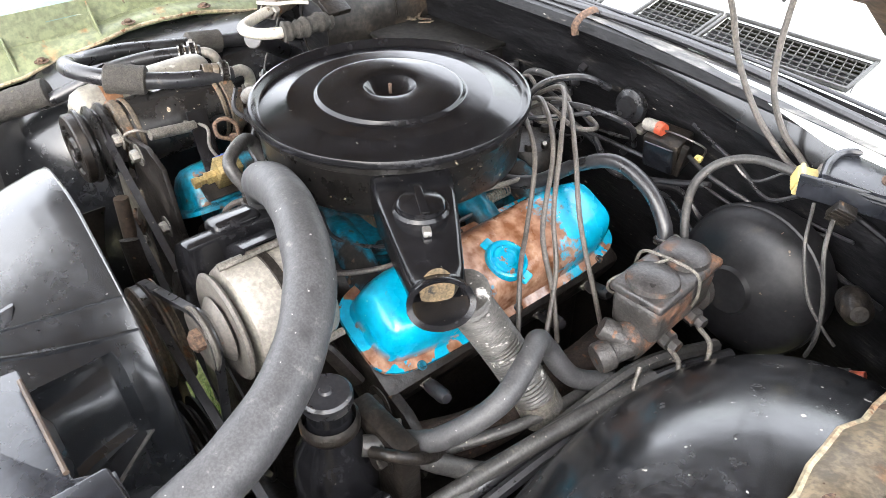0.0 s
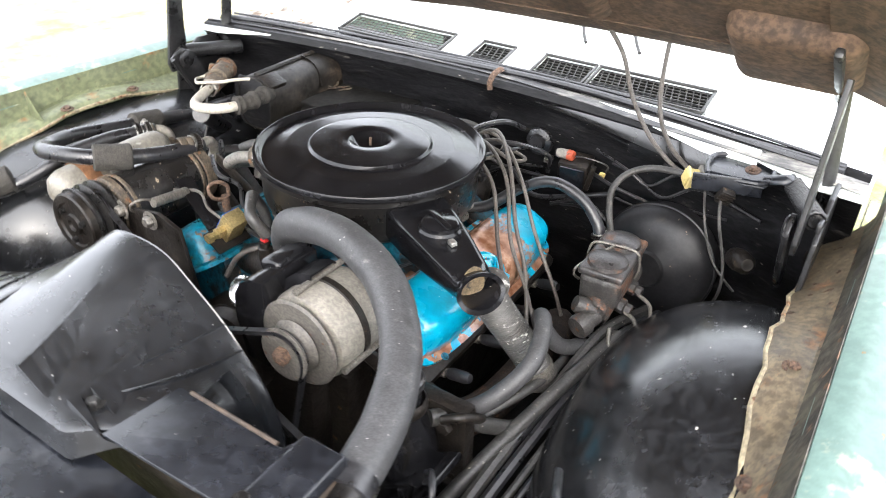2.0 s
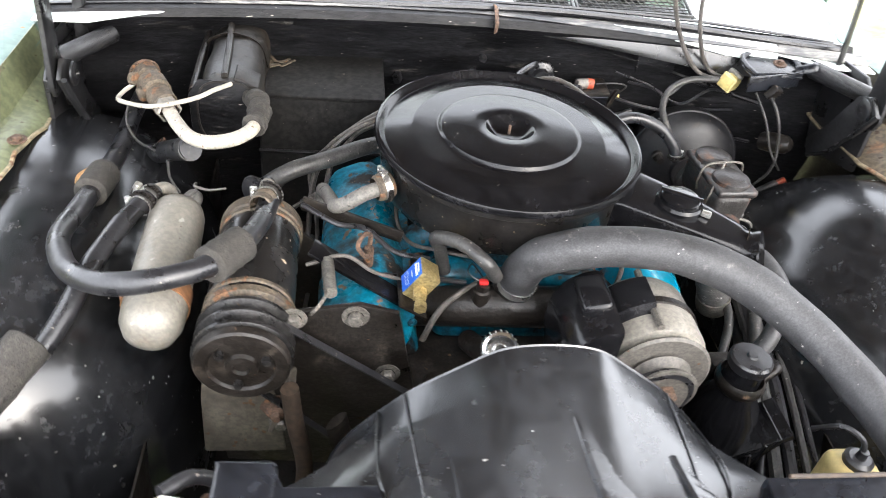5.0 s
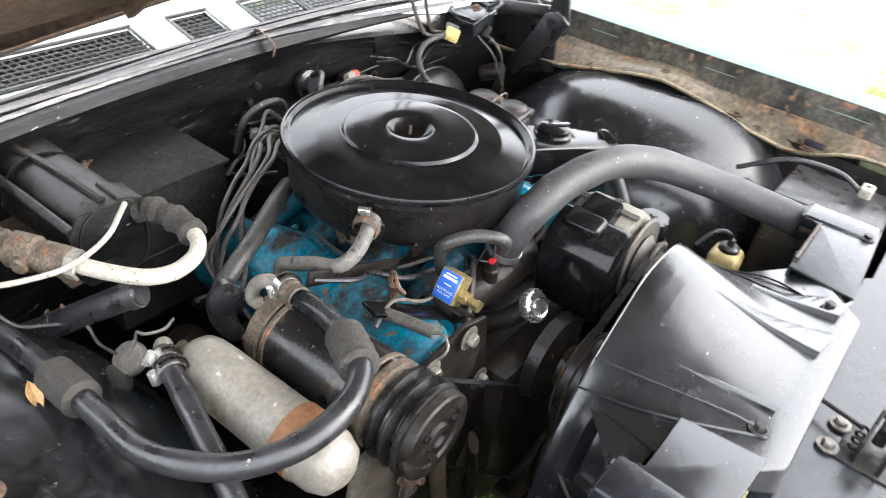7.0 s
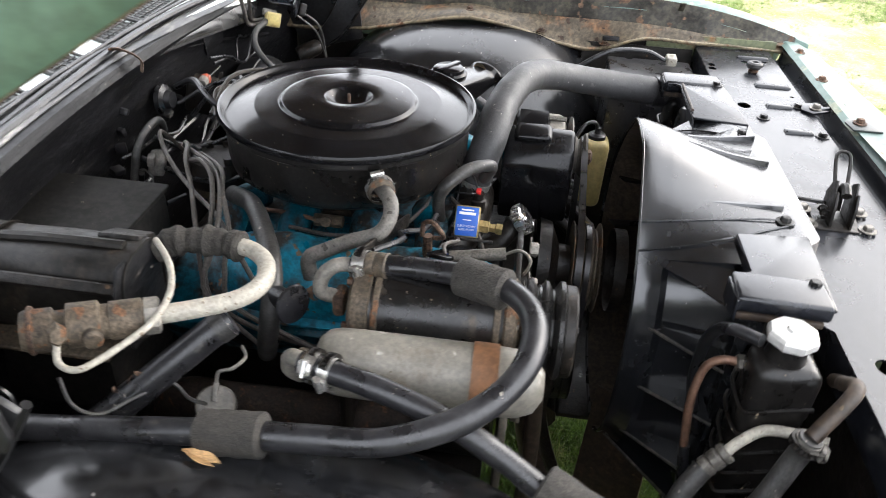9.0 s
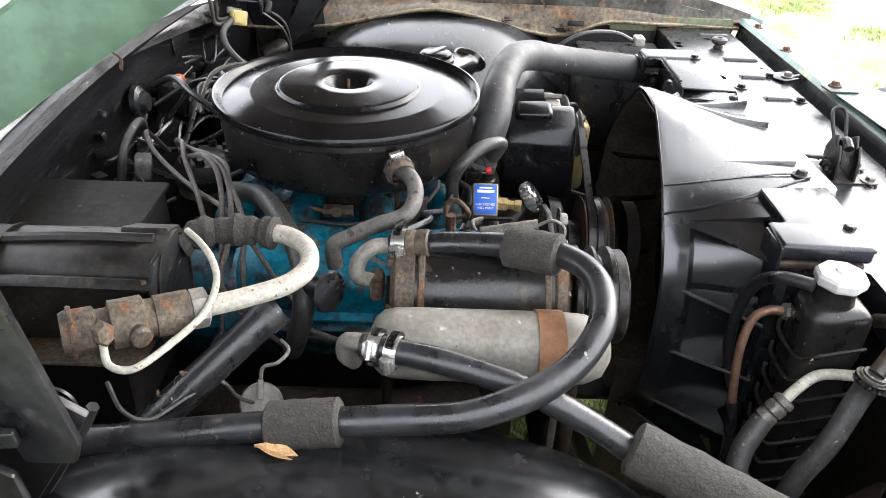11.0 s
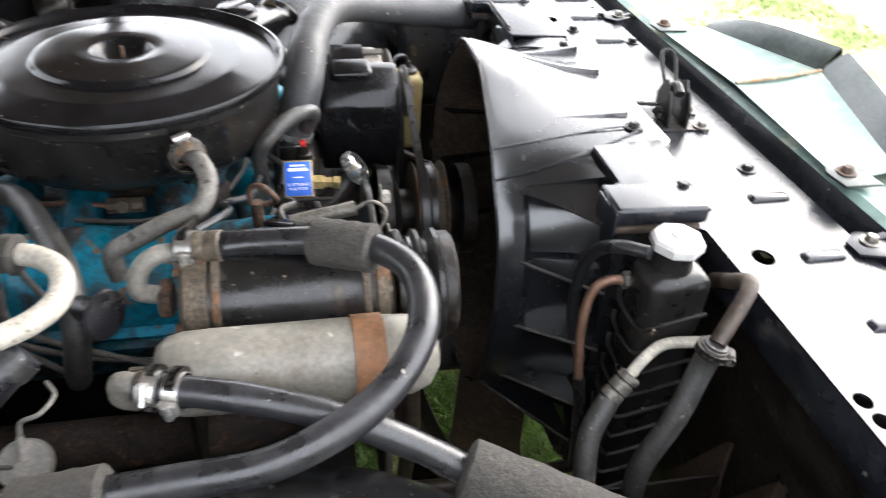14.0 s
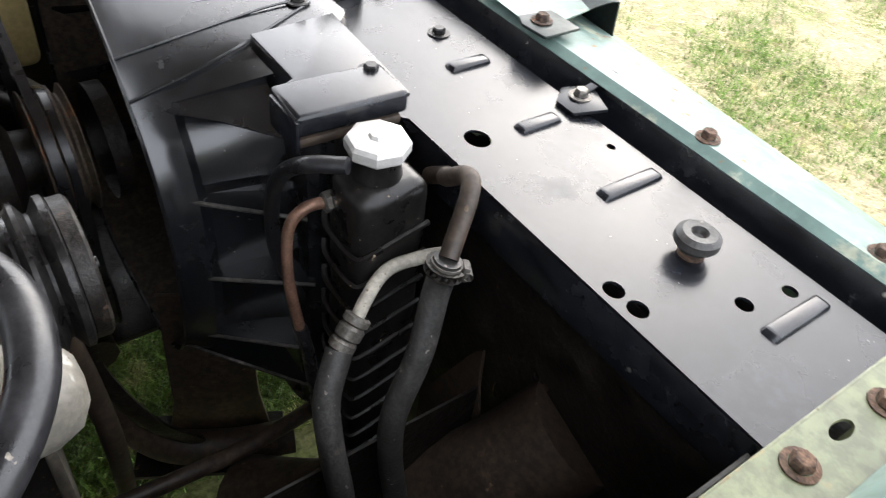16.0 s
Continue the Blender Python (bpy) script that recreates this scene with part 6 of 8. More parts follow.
    part("clip", box(0.014, 0.010, 0.008, 0.002, pose(c2.x, c2.y, 0.967, 0, 0, -29)), M_CLAMP, sn, "bright metal clip")
    return top


air_cleaner()
fl = [Vector(p) for p in ((0.335, -0.150, 0.925), (0.325, -0.135, 0.89), (0.335, -0.112, 0.845), (0.360, -0.092, 0.795), (0.389, -0.074, 0.741), (0.395, -0.068, 0.725))]
duct = thing("preheat_duct", "ribbed grey flexible preheat duct with a paper skin", "flexible duct")
line = spline(fl, 60)
part("tube", sweep(bmesh.new(), line, lambda t: 0.0265 + 0.0010 * math.sin(t * 2 * math.pi * 62), 24), M_DUCT, duct)
part("collar", tube([(0.385, -0.077, 0.748), (0.398, -0.068, 0.715)], 0.0285, 24, 3), M_ZINC, duct)

# upper radiator hose
rh = thing("radiator_hose", "thick dusty grey upper radiator hose arching over the engine", "hose")
RH = [(-0.003, -0.200, 0.865), (0.000, -0.212, 0.910), (0.023, -0.224, 0.947), (0.095, -0.236, 0.974), (0.183, -0.262, 0.986), (0.266, -0.300, 0.972), (0.333, -0.364, 0.946), (0.374, -0.446, 0.925), (0.397, -0.545, 0.911)]
part("rubber", tube(RH, lambda t: 0.0268 + 0.0005 * math.sin(23 * t) + 0.0004 * math.sin(61 * t), 28, 8), M_HOSE, rh)
part("end_cuff", tube([(0.3925, -0.525, 0.9135), (0.3975, -0.548, 0.9105)], 0.0285, 28, 2), M_RUB, rh, "black rubber end cuff")
part("lower_clamp", lathe([(0.0268, -0.006), (0.0285, -0.006), (0.0285, 0.006), (0.0268, 0.006)], 28, None, along((-0.002, -0.204, 0.880), (-0.001, -0.208, 0.895)), closed=True), M_CLAMP, rh, "steel clamp band")


# ---- alternator ----
def alternator():
    ax, az = 0.155, 0.868
    top = thing("alternator", "dull silver alternator with grey pulley and fan", "alternator", along((ax, -0.235, az), (ax, -1, az)))
    part("rear_frame", lathe([(0, 0), (0.045, 0), (0.062, 0.008), (0.069, 0.02), (0.070, 0.055)], 40), M_ALU, top)
    part("stator", lathe([(0.070, 0.055), (0.0725, 0.056), (0.0725, 0.066), (0.070, 0.067)], 40), M_DARK, top)
    part("front_frame", lathe([(0.070, 0.067), (0.070, 0.100), (0.066, 0.110), (0.050, 0.116), (0.02, 0.118)], 40), M_ALU, top)
    part("fan_disc", lathe([(0.018, 0.119), (0.066, 0.121), (0.068, 0.124), (0.064, 0.127), (0.018, 0.124)], 40), M_GREYDUST, top)
    part("pulley", lathe([(0.014, 0.124), (0.036, 0.127), (0.041, 0.130), (0.030, 0.139), (0.030, 0.142), (0.041, 0.151), (0.041, 0.154), (0.036, 0.155), (0.020, 0.153), (0.0, 0.153)], 36), M_GREYDUST, top)
    part("shaft_nut", lathe([(0.0135, 0.153), (0.0135, 0.163), (0.008, 0.167), (0, 0.168)], 6), M_RUSTY, top, "rusty shaft nut")
    for k in range(3):
        a = radians(100 + 120 * k)
        part("through_bolt", lathe([(0.005, 0.01), (0.005, 0.112), (0, 0.113)], 8, None, pose(0.0735 * math.cos(a), 0.0735 * math.sin(a), 0)), M_ZINC, top)
    return top


alternator()
br = thing("alternator_bracket", "black curved sheet bracket over the alternator", "bracket")
rows = [[(0.155 + (0.083 + e) * math.cos(a), y, 0.868 + (0.083 + e) * math.sin(a)) for y, e in ((-0.262, -0.004), (-0.267, 0.002), (-0.315, 0.002), (-0.320, -0.012))] for a in [radians(98 + 72 * k / 14) for k in range(15)]]
part("arc", sheet(rows, 0.003), M_LID, br)
prism("casing", [(0.045, 0.79), (0.030, 0.86), (0.032, 0.900), (0.046, 0.926), (0.070, 0.942), (0.095, 0.946), (0.095, 0.79)], -0.362, -0.245, M_LID, br, "glossy black pressed shield", 0.008)
part("bulge", box(0.040, 0.062, 0.020, 0.009, pose(0.070, -0.292, 0.941, 0, -14, 0), segs=4), M_LID, br)
part("leg", tube([(0.09, -0.30, 0.85), (0.08, -0.29, 0.77), (0.06, -0.28, 0.70)], 0.018, 8, 4, 0.5), M_DARK, br)

# steering pump with its cap
ps = thing("steering_pump", "oily black power steering pump with a knurled cap", "steering pump", pose(0.305, -0.320, 0.0))
part("reservoir", lathe([(0.0, 0.60), (0.04, 0.61), (0.050, 0.66), (0.050, 0.735), (0.044, 0.765), (0.031, 0.79), (0.026, 0.81), (0.024, 0.845)], 28), M_LID, ps)
part("cap", lathe([(0.0275, 0.842), (0.029, 0.846), (0.029, 0.856), (0.026, 0.859), (0.008, 0.860), (0.006, 0.863), (0, 0.863)], 28), M_RUB, ps, "round knurled filler cap")
part("bracket", box(0.10, 0.03, 0.16, 0.006, pose(0.03, 0.05, 0.72)), M_DARK, ps)
part("collar", lathe([(0.030, 0.80), (0.034, 0.806), (0.034, 0.816), (0.030, 0.822)], 24), M_DARK, ps)
for k in range(5):
    part("fin", box(0.012, 0.07, 0.10, 0.004, pose(0.045, -0.02 + 0.001 * k, 0.64 + 0.02 * k, 0, 24 * k - 40, 0)), M_LID, ps)
part("pressure_pipe", tube([(0.05, 0.02, 0.79), (0.075, 0.03, 0.80), (0.085, 0.06, 0.78), (0.07, 0.10, 0.74)], 0.007, 10, 6), M_DARK, ps)
for x, z in ((0.05, 0.77), (0.06, 0.66)):
    b = part("bolt", bolt_bm(0.012, 0.012), M_DARK, ps)
    b.matrix_basis = pose(x, 0.033, z, 90, 0, 0)
sh = thing("steering_hose", "grey dusty steering hose rising in a tight bend", "hose")
part("rubber", tube([(0.328, -0.265, 0.762), (0.354, -0.250, 0.767), (0.395, -0.230, 0.798), (0.424, -0.178, 0.840), (0.411, -0.122, 0.861), (0.392, -0.088, 0.853), (0.379, -0.056, 0.813), (0.404, -0.030, 0.764), (0.43, 0.017, 0.742)], lambda t: 0.0134 + 0.0003 * math.sin(33 * t), 16, 8), M_HOSE, sh)
part("crimp", tube([(0.325, -0.262, 0.765), (0.337, -0.248, 0.767)], 0.0150, 16, 3), M_ZINC, sh, "dull crimped collar")
hose("steering_return_hose", "grey steering return hose running low beside the frame", [(0.335, -0.300, 0.782), (0.355, -0.272, 0.775), (0.385, -0.225, 0.735), (0.42, -0.16, 0.700), (0.46, -0.05, 0.68), (0.50, 0.15, 0.66)], 0.0125, M_RUBG)
for k, (r, off) in enumerate(((0.009, 0.0), (0.006, 0.022), (0.005, 0.036), (0.010, -0.022))):
    hose("frame_hose", "dusty dark line running along the frame rail", [(0.42 + off, -0.42, 0.64 + 0.4 * off), (0.44 + off, -0.25, 0.70), (0.455 + off, -0.08, 0.735), (0.47 + off, 0.05, 0.755 - 0.3 * off), (0.50 + off, 0.18, 0.74)], r, M_RUBG if k % 2 else M_RUB, "line", 8, 6, "frame lines")

for pts, r, mt in (([(0.345, -0.40, 0.60), (0.395, -0.27, 0.69), (0.435, -0.14, 0.742), (0.462, -0.03, 0.765), (0.475, 0.04, 0.772)], 0.0115, M_RUBG),
                   ([(0.38, -0.42, 0.58), (0.41, -0.29, 0.675), (0.43, -0.16, 0.725), (0.44, -0.05, 0.742), (0.43, 0.06, 0.735)], 0.0095, M_RUB),
                   ([(0.33, -0.26, 0.70), (0.36, -0.20, 0.715), (0.40, -0.12, 0.735), (0.41, -0.04, 0.73), (0.40, 0.06, 0.71)], 0.0075, M_RUBG)):
    hose("frame_hose", "dusty dark hose running back beside the wheelhouse", pts, r, mt, "line", 10, 6, "frame lines")
cable = thing("speedometer_cable", "black cable in a ribbed sleeve behind the wheelhouse", "cable")
part("sleeve", tube([(0.50, 0.20, 0.70), (0.56, 0.215, 0.735), (0.63, 0.225, 0.775)], 0.009, 10, 6), M_RUBG, cable)
part("tip", tube([(0.63, 0.225, 0.775), (0.645, 0.228, 0.783)], 0.0065, 10, 2), M_ORANGE, cable, "orange plastic tip")

# ---- fuel pump and front filler ----
fp = thing("fuel_pump", "small brass-coloured electric fuel pump with a blue label", "fuel pump", pose(-0.137, -0.207, 0.884, 0, 33, 0))
part("body", box(0.030, 0.036, 0.046, 0.002), M_BRASS, fp)
lb = part("label_plate", box(0.001, 0.032, 0.042, 0.0003, pose(-0.0156, 0, 0)), M_LABEL, fp, "blue label with white print")


def lettering(text, size, material, parent, m):
    cu = bpy.data.curves.new("print", "FONT")
    cu.body, cu.size, cu.align_x = text, size, "CENTER"
    tmp = bpy.data.objects.new("print", cu)
    scene.collection.objects.link(tmp)
    me = bpy.data.meshes.new_from_object(tmp.evaluated_get(bpy.context.evaluated_depsgraph_get()))
    bpy.data.objects.remove(tmp)
    bpy.data.curves.remove(cu)
    me.materials.append(material)
    ob = new("print", me)
    ob.parent, ob.matrix_basis = parent, m
    return ob


for row, word in enumerate(("ELECTRONIC", "FUEL PUMP")):
    lettering(word, 0.0046, M_PRINT, lb, pose(-0.0163, 0, -0.0085 - 0.0052 * row, 90, 0, -90))
part("mark_bar", box(0.0004, 0.024, 0.004, 0, pose(-0.0163, 0, 0.0115)), M_PRINT, lb)
part("mark_bar", box(0.0004, 0.018, 0.0022, 0, pose(-0.0163, 0, 0.0165)), M_PRINT, lb)
part("mark_bar", box(0.0004, 0.012, 0.0012, 0, pose(-0.0163, 0, 0.002)), M_PRINT, lb)
part("fitting", lathe([(0.010, 0), (0.010, 0.014), (0.007, 0.015), (0.007, 0.024), (0.009, 0.025), (0.009, 0.034), (0, 0.034)], 6, None, along((0, -0.018, -0.004), (0, -0.06, -0.007))), M_BRASS, fp)
part("bracket", box(0.045, 0.070, 0.004, 0.001, pose(0.004, -0.005, -0.026)), M_DARK, fp)
hose("fuel_hose", "short black fuel hose bending off the pump", [(-0.098, -0.162, 0.860), (-0.108, -0.160, 0.900), (-0.117, -0.172, 0.930), (-0.088, -0.202, 0.945), (-0.058, -0.232, 0.938), (-0.038, -0.222, 0.905)], 0.0095, M_RUBG)
sw = thing("vacuum_switch", "small black switch with a red tab and wire loop", "switch", pose(-0.052, -0.216, 0.875))
part("body", lathe([(0.012, -0.03), (0.012, 0.0), (0.009, 0.002), (0.009, 0.012), (0, 0.012)], 14), M_DARK, sw)
part("red_tab", box(0.012, 0.008, 0.006, 0.001, pose(0, 0, 0.015)), M_RED, sw)
part("wire", tube([(0, 0, 0.012), (0.02, 0.012, 0.03), (0.03, 0.03, 0.01), (0.012, 0.035, -0.02)], 0.0014, 6), M_RUB, sw)
part("wire", tube([(0, 0, 0.012), (-0.02, 0.012, 0.02), (-0.01, 0.04, 0.012), (0.012, 0.045, -0.02)], 0.0014, 6), M_RUB, sw)
fc = thing("front_filler", "black filler tube with a bright chrome breather cap", "filler tube")
part("tube", tube([(-0.06, -0.22, 0.78), (-0.05, -0.255, 0.80), (-0.032, -0.277, 0.825)], 0.016, 16, 5), M_DARK, fc)
cap = part("cap", lathe([(0.017, 0), (0.0215, 0.002), (0.0225, 0.006), (0.0215, 0.016), (0.018, 0.018), (0.015, 0.0165), (0.009, 0.0165), (0.007, 0.019), (0, 0.019)], 30, None, along((-0.032, -0.280, 0.830), (-0.034, -0.300, 0.845)) @ Matrix.Scale(1.12, 4)), M_CHROME, fc, "bright ringed cap")
for k in range(20):
    a = 2 * math.pi * k / 20
    part("knurl", box(0.0022, 0.0022, 0.011, 0.0005, along((-0.032, -0.280, 0.830), (-0.034, -0.300, 0.845)) @ pose(0.0248 * math.cos(a), 0.0248 * math.sin(a), 0.0105, 0, 0, math.degrees(a)), segs=1), M_CLAMP, cap)
cl = thing("lifting_loop", "small copper-brown wire loop on a bolt", "bracket")
part("loop", tube([(-0.205, -0.150, 0.895), (-0.205, -0.152, 0.915), (-0.215, -0.165, 0.924), (-0.222, -0.178, 0.915), (-0.212, -0.180, 0.900), (-0.205, -0.165, 0.893)], 0.0034, 8), M_RUSTY, cl)
part("bolt", lathe([(0.007, 0.855), (0.007, 0.897), (0, 0.898)], 8, None, pose(-0.206, -0.158, 0)), M_RUSTY, cl)

# ---- air conditioning compressor and lines ----
ca, cz = -0.356, 0.878


def compressor():
    top = thing("ac_compressor", "black and grimy tan cylindrical air conditioning compressor with a grooved pulley", "compressor", along((ca, -0.097, cz), (ca, -1, cz)) @ Matrix.Diagonal((0.905, 0.905, 0.83, 1)))
    part("name_plate", box(0.0015, 0.030, 0.070, 0.0004, pose(-0.0607 * math.cos(radians(40)), -0.0607 * math.sin(radians(40)), 0.115, 0, 0, 40)), M_DARK, top, "blank dark data plate")
    part("rear_head", lathe([(0, -0.012), (0.045, -0.012), (0.062, -0.004), (0.0635, 0.004), (0.0635, 0.020), (0.060, 0.022)], 40), M_TAN, top)
    part("shell", lathe([(0.060, 0.020), (0.0605, 0.205), (0.058, 0.215)], 48), M_BLKCOMP, top, "black painted shell")
    part("front_head", lathe([(0.058, 0.212), (0.063, 0.216), (0.063, 0.228), (0.045, 0.240), (0.03, 0.242)], 40), M_TAN, top)
    part("pulley", lathe([(0.03, 0.240), (0.064, 0.242), (0.066, 0.246), (0.066, 0.250), (0.054, 0.257), (0.054, 0.260), (0.066, 0.268), (0.066, 0.272), (0.054, 0.279), (0.054, 0.282), (0.066, 0.290), (0.066, 0.296), (0.063, 0.298), (0.05, 0.298)], 56), M_PULLEY, top, "grooved steel pulley")
    part("clutch_plate", lathe([(0.062, 0.299), (0.062, 0.312), (0.059, 0.315), (0.045, 0.315), (0.042, 0.311), (0.022, 0.311), (0.020, 0.317), (0.012, 0.318), (0.010, 0.312), (0, 0.312)], 56), M_DARK, top)
    for z in (0.026, 0.198):
        part("shell_band", lathe([(0.0600, z), (0.0625, z + 0.002), (0.0625, z + 0.008), (0.0600, z + 0.010)], 48), M_TAN, top, "grimy raised band")
    for k in range(5):
        a = radians(30 + 72 * k)
        part("end_bolt", lathe([(0.006, -0.006), (0.006, -0.016), (0, -0.017)], 6, None, pose(0.050 * math.cos(a), 0.050 * math.sin(a), 0)), M_RUSTY, top)
    for k in range(3):
        a = radians(20 + 120 * k)
        part("rivet", lathe([(0.006, 0.311), (0.006, 0.319), (0, 0.320)], 10, None, pose(0.034 * math.cos(a), 0.034 * math.sin(a), 0)), M_PULLEY, top)
    for k in range(10):
        a = 2 * math.pi * k / 10
        part("coil_bolt", lathe([(0.004, 0.228), (0.004, 0.234), (0, 0.235)], 8, None, pose(0.055 * math.cos(a), 0.055 * math.sin(a), 0)), M_ZINC, top)
    return top


compressor()
cb = thing("compressor_bracket", "oily black compressor mounting plate", "bracket")
part("plate", slab([(-0.40, 0.60), (-0.20, 0.58), (-0.13, 0.70), (-0.17, 0.90), (-0.22, 0.915), (-0.30, 0.90), (-0.31, 0.82), (-0.41, 0.78)], 0.008, 0.002, pose(0, -0.290, 0, 90, 0, 0)), M_DARK, cb)
part("rear_plate", slab([(-0.40, 0.66), (-0.25, 0.66), (-0.24, 0.80), (-0.30, 0.86), (-0.40, 0.80)], 0.008, 0.002, pose(0, -0.085, 0, 90, 0, 0)), M_DARK, cb)
part("adjuster", tube([(-0.262, -0.195, 0.903), (-0.256, -0.268, 0.914)], 0.0085, 10, 4), M_ZINC, cb)
part("strut", slab([(-0.016, 0), (0.016, 0), (0.014, 0.145), (-0.014, 0.145)], 0.006, 0.002, along((-0.285, -0.181, 0.913), (-0.161, -0.213, 0.850)) @ pose(0, 0, 0, 90, 0, 0)), M_LID, cb)
part("rear_strut", slab([(-0.012, 0), (0.012, 0), (0.010, 0.15), (-0.010, 0.15)], 0.005, 0.002, along((-0.300, -0.085, 0.918), (-0.160, -0.120, 0.890)) @ pose(0, 0, 0, 90, 0, 90)), M_DARK, cb)
part("cable", tube([(-0.30, -0.10, 0.925), (-0.25, -0.13, 0.915), (-0.21, -0.12, 0.90), (-0.17, -0.15, 0.885), (-0.12, -0.16, 0.88)], 0.004, 8, 6), M_RUB, cb)
part("cable", tube([(-0.29, -0.20, 0.90), (-0.24, -0.185, 0.905), (-0.20, -0.20, 0.89), (-0.15, -0.19, 0.865)], 0.0028, 8, 6), M_WIRE, cb)
part("spring_wire", tube([(-0.262, -0.262, 0.914), (-0.262, -0.285, 0.925), (-0.272, -0.300, 0.918), (-0.280, -0.292, 0.900), (-0.272, -0.275, 0.896)], 0.0022, 6), M_ZINC, cb)
for x, z in ((-0.30, 0.90), (-0.225, 0.905), (-0.18, 0.80), (-0.32, 0.70)):
    b = part("bolt", bolt_bm(0.010, 0.012), M_ZINC, cb)
    b.matrix_basis = pose(x, -0.299, z, 90, 0, 0)

low = thing("compressor_stay", "dull tan sheet stay with a rusty nut under the compressor", "bracket")
part("sheet", slab([(-0.415, 0.825), (-0.345, 0.825), (-0.325, 0.74), (-0.315, 0.62), (-0.430, 0.62), (-0.425, 0.74)], 0.010, 0.003, pose(0, -0.292, 0, 90, 0, 0)), M_STAY, low)
part("nut", lathe([(0.022, 0), (0.022, 0.004), (0.013, 0.005), (0.013, 0.016), (0.007, 0.018), (0.006, 0.026), (0, 0.026)], 6, None, along((-0.325, -0.300, 0.735), (-0.322, -0.36, 0.74))), M_RUSTY, low, "rusty nut and washer")
part("arm", tube([(-0.300, -0.285, 0.80), (-0.315, -0.300, 0.74), (-0.330, -0.305, 0.69)], 0.010, 8, 4, 0.5), M_STAY, low)
rd = thing("receiver_drier", "weathered silver cylindrical receiver with a brown strap", "receiver", along((-0.472, -0.072, 0.892), (-0.466, -0.330, 0.886)))
part("shell", lathe([(0, 0), (0.012, 0.0), (0.026, 0.005), (0.034, 0.014), (0.037, 0.026), (0.038, 0.05), (0.0385, 0.20), (0.037, 0.225), (0.030, 0.242), (0.016, 0.251), (0, 0.253)], 48), M_SILVER, rd)
part("strap", lathe([(0.0388, 0.172), (0.0405, 0.172), (0.0405, 0.200), (0.0390, 0.200)], 48, closed=True), M_STRAP, rd, "rust-brown metal strap")
part("strap_rivet", lathe([(0.004, 0), (0.003, 0.003), (0, 0.003)], 12, None, pose(-0.040, 0.004, 0.186, 0, -90, 0)), M_STRAP, rd)
part("end_nut", lathe([(0.010, -0.018), (0.010, 0.004)], 8), M_TAN, rd)
lh = thing("ac_loop_hose", "thick shiny black hose looping forward round the compressor", "hose")
LOOP = [(-0.603, 0.34, 0.862), (-0.601, 0.218, 0.868), (-0.594, 0.103, 0.876), (-0.593, -0.005, 0.892), (-0.597, -0.099, 0.905), (-0.598, -0.180, 0.918), (-0.563, -0.256, 0.933), (-0.508, -0.300, 0.953), (-0.440, -0.301, 0.964), (-0.384, -0.257, 0.957), (-0.351, -0.171, 0.942), (-0.342, -0.085, 0.930)]
part("rubber", tube(LOOP, lambda t: 0.0139 + 0.0003 * math.sin(40 * t), 20, 10), M_RUB, lh)
part("crimp", lathe([(0.0142, 0), (0.0160, 0.002), (0.0160, 0.010), (0.0146, 0.012), (0.0160, 0.014), (0.0160, 0.026), (0.0142, 0.028)], 22, None, along((-0.3475, -0.105, 0.9375), (-0.357, -0.15, 0.945))), M_TAN, lh, "grimy crimped collar")


def sleeve(a, b, r, label):
    va, vb = Vector(a), Vector(b)
    L = (vb - va).length
    prof = [(0.0, 0), (r * 0.85, 0.0005), (r, 0.003)] + [(r * (1 + 0.03 * math.sin(9 * k)), L * k / 8) for k in range(1, 8)] + [(r, L - 0.003), (r * 0.85, L - 0.0005), (0, L)]
    return tagged(part("foam_sleeve", lathe(prof, 28), M_FOAM, m=along(a, b)), label, "hose sleeve", "foam sleeves")


sleeve((-0.593, 0.010, 0.890), (-0.5955, -0.058, 0.900), 0.0225, "grey weathered foam sleeve round the black hose")
sleeve((-0.398, -0.274, 0.959), (-0.366, -0.218, 0.950), 0.0235, "grey weathered foam sleeve over the compressor hose")
sleeve((-0.596, -0.322, 0.880), (-0.660, -0.46, 0.845), 0.026, "long grey foam sleeve over the low hose")
sh2 = thing("ac_suction_hose", "shiny black hose running down past the silver receiver", "hose")
part("rubber", tube([(-0.505, -0.068, 0.915), (-0.530, -0.147, 0.918), (-0.552, -0.222, 0.908), (-0.570, -0.285, 0.884), (-0.598, -0.345, 0.862), (-0.662, -0.458, 0.846)], lambda t: 0.0129 + 0.0003 * math.sin(37 * t), 18, 8), M_RUB, sh2)
part("crimp", tube([(-0.506, -0.072, 0.9152), (-0.509, -0.080, 0.9156)], 0.0137, 18, 3), M_TAN, sh2, "grimy crimped collar")
fit1 = thing("hose_fitting", "corroded aluminium hose end curling down behind the receiver", "pipe")
part("tube", tube([(-0.512, -0.090, 0.916), (-0.500, -0.062, 0.914), (-0.490, -0.050, 0.905), (-0.485, -0.048, 0.885), (-0.475, -0.056, 0.868)], 0.0095, 12), M_ALU, fit1)
clamp("hose_clamp", "bright stainless worm-drive clamp", (-0.5090, -0.082, 0.9158), (-0.530, -0.147, 0.918), 0.0144, 0.013, screw=150)
clamp("hose_clamp", "bright stainless worm-drive clamp", (-0.5140, -0.100, 0.9165), (-0.530, -0.147, 0.918), 0.0144, 0.013, screw=190)
fit2 = thing("compressor_fitting", "corroded white aluminium elbow on the compressor's back", "pipe")
part("tube", tube([(-0.342, -0.092, 0.931), (-0.348, -0.066, 0.931), (-0.354, -0.050, 0.917), (-0.358, -0.048, 0.897), (-0.350, -0.064, 0.885)], 0.0095, 12), M_ALU, fit2)
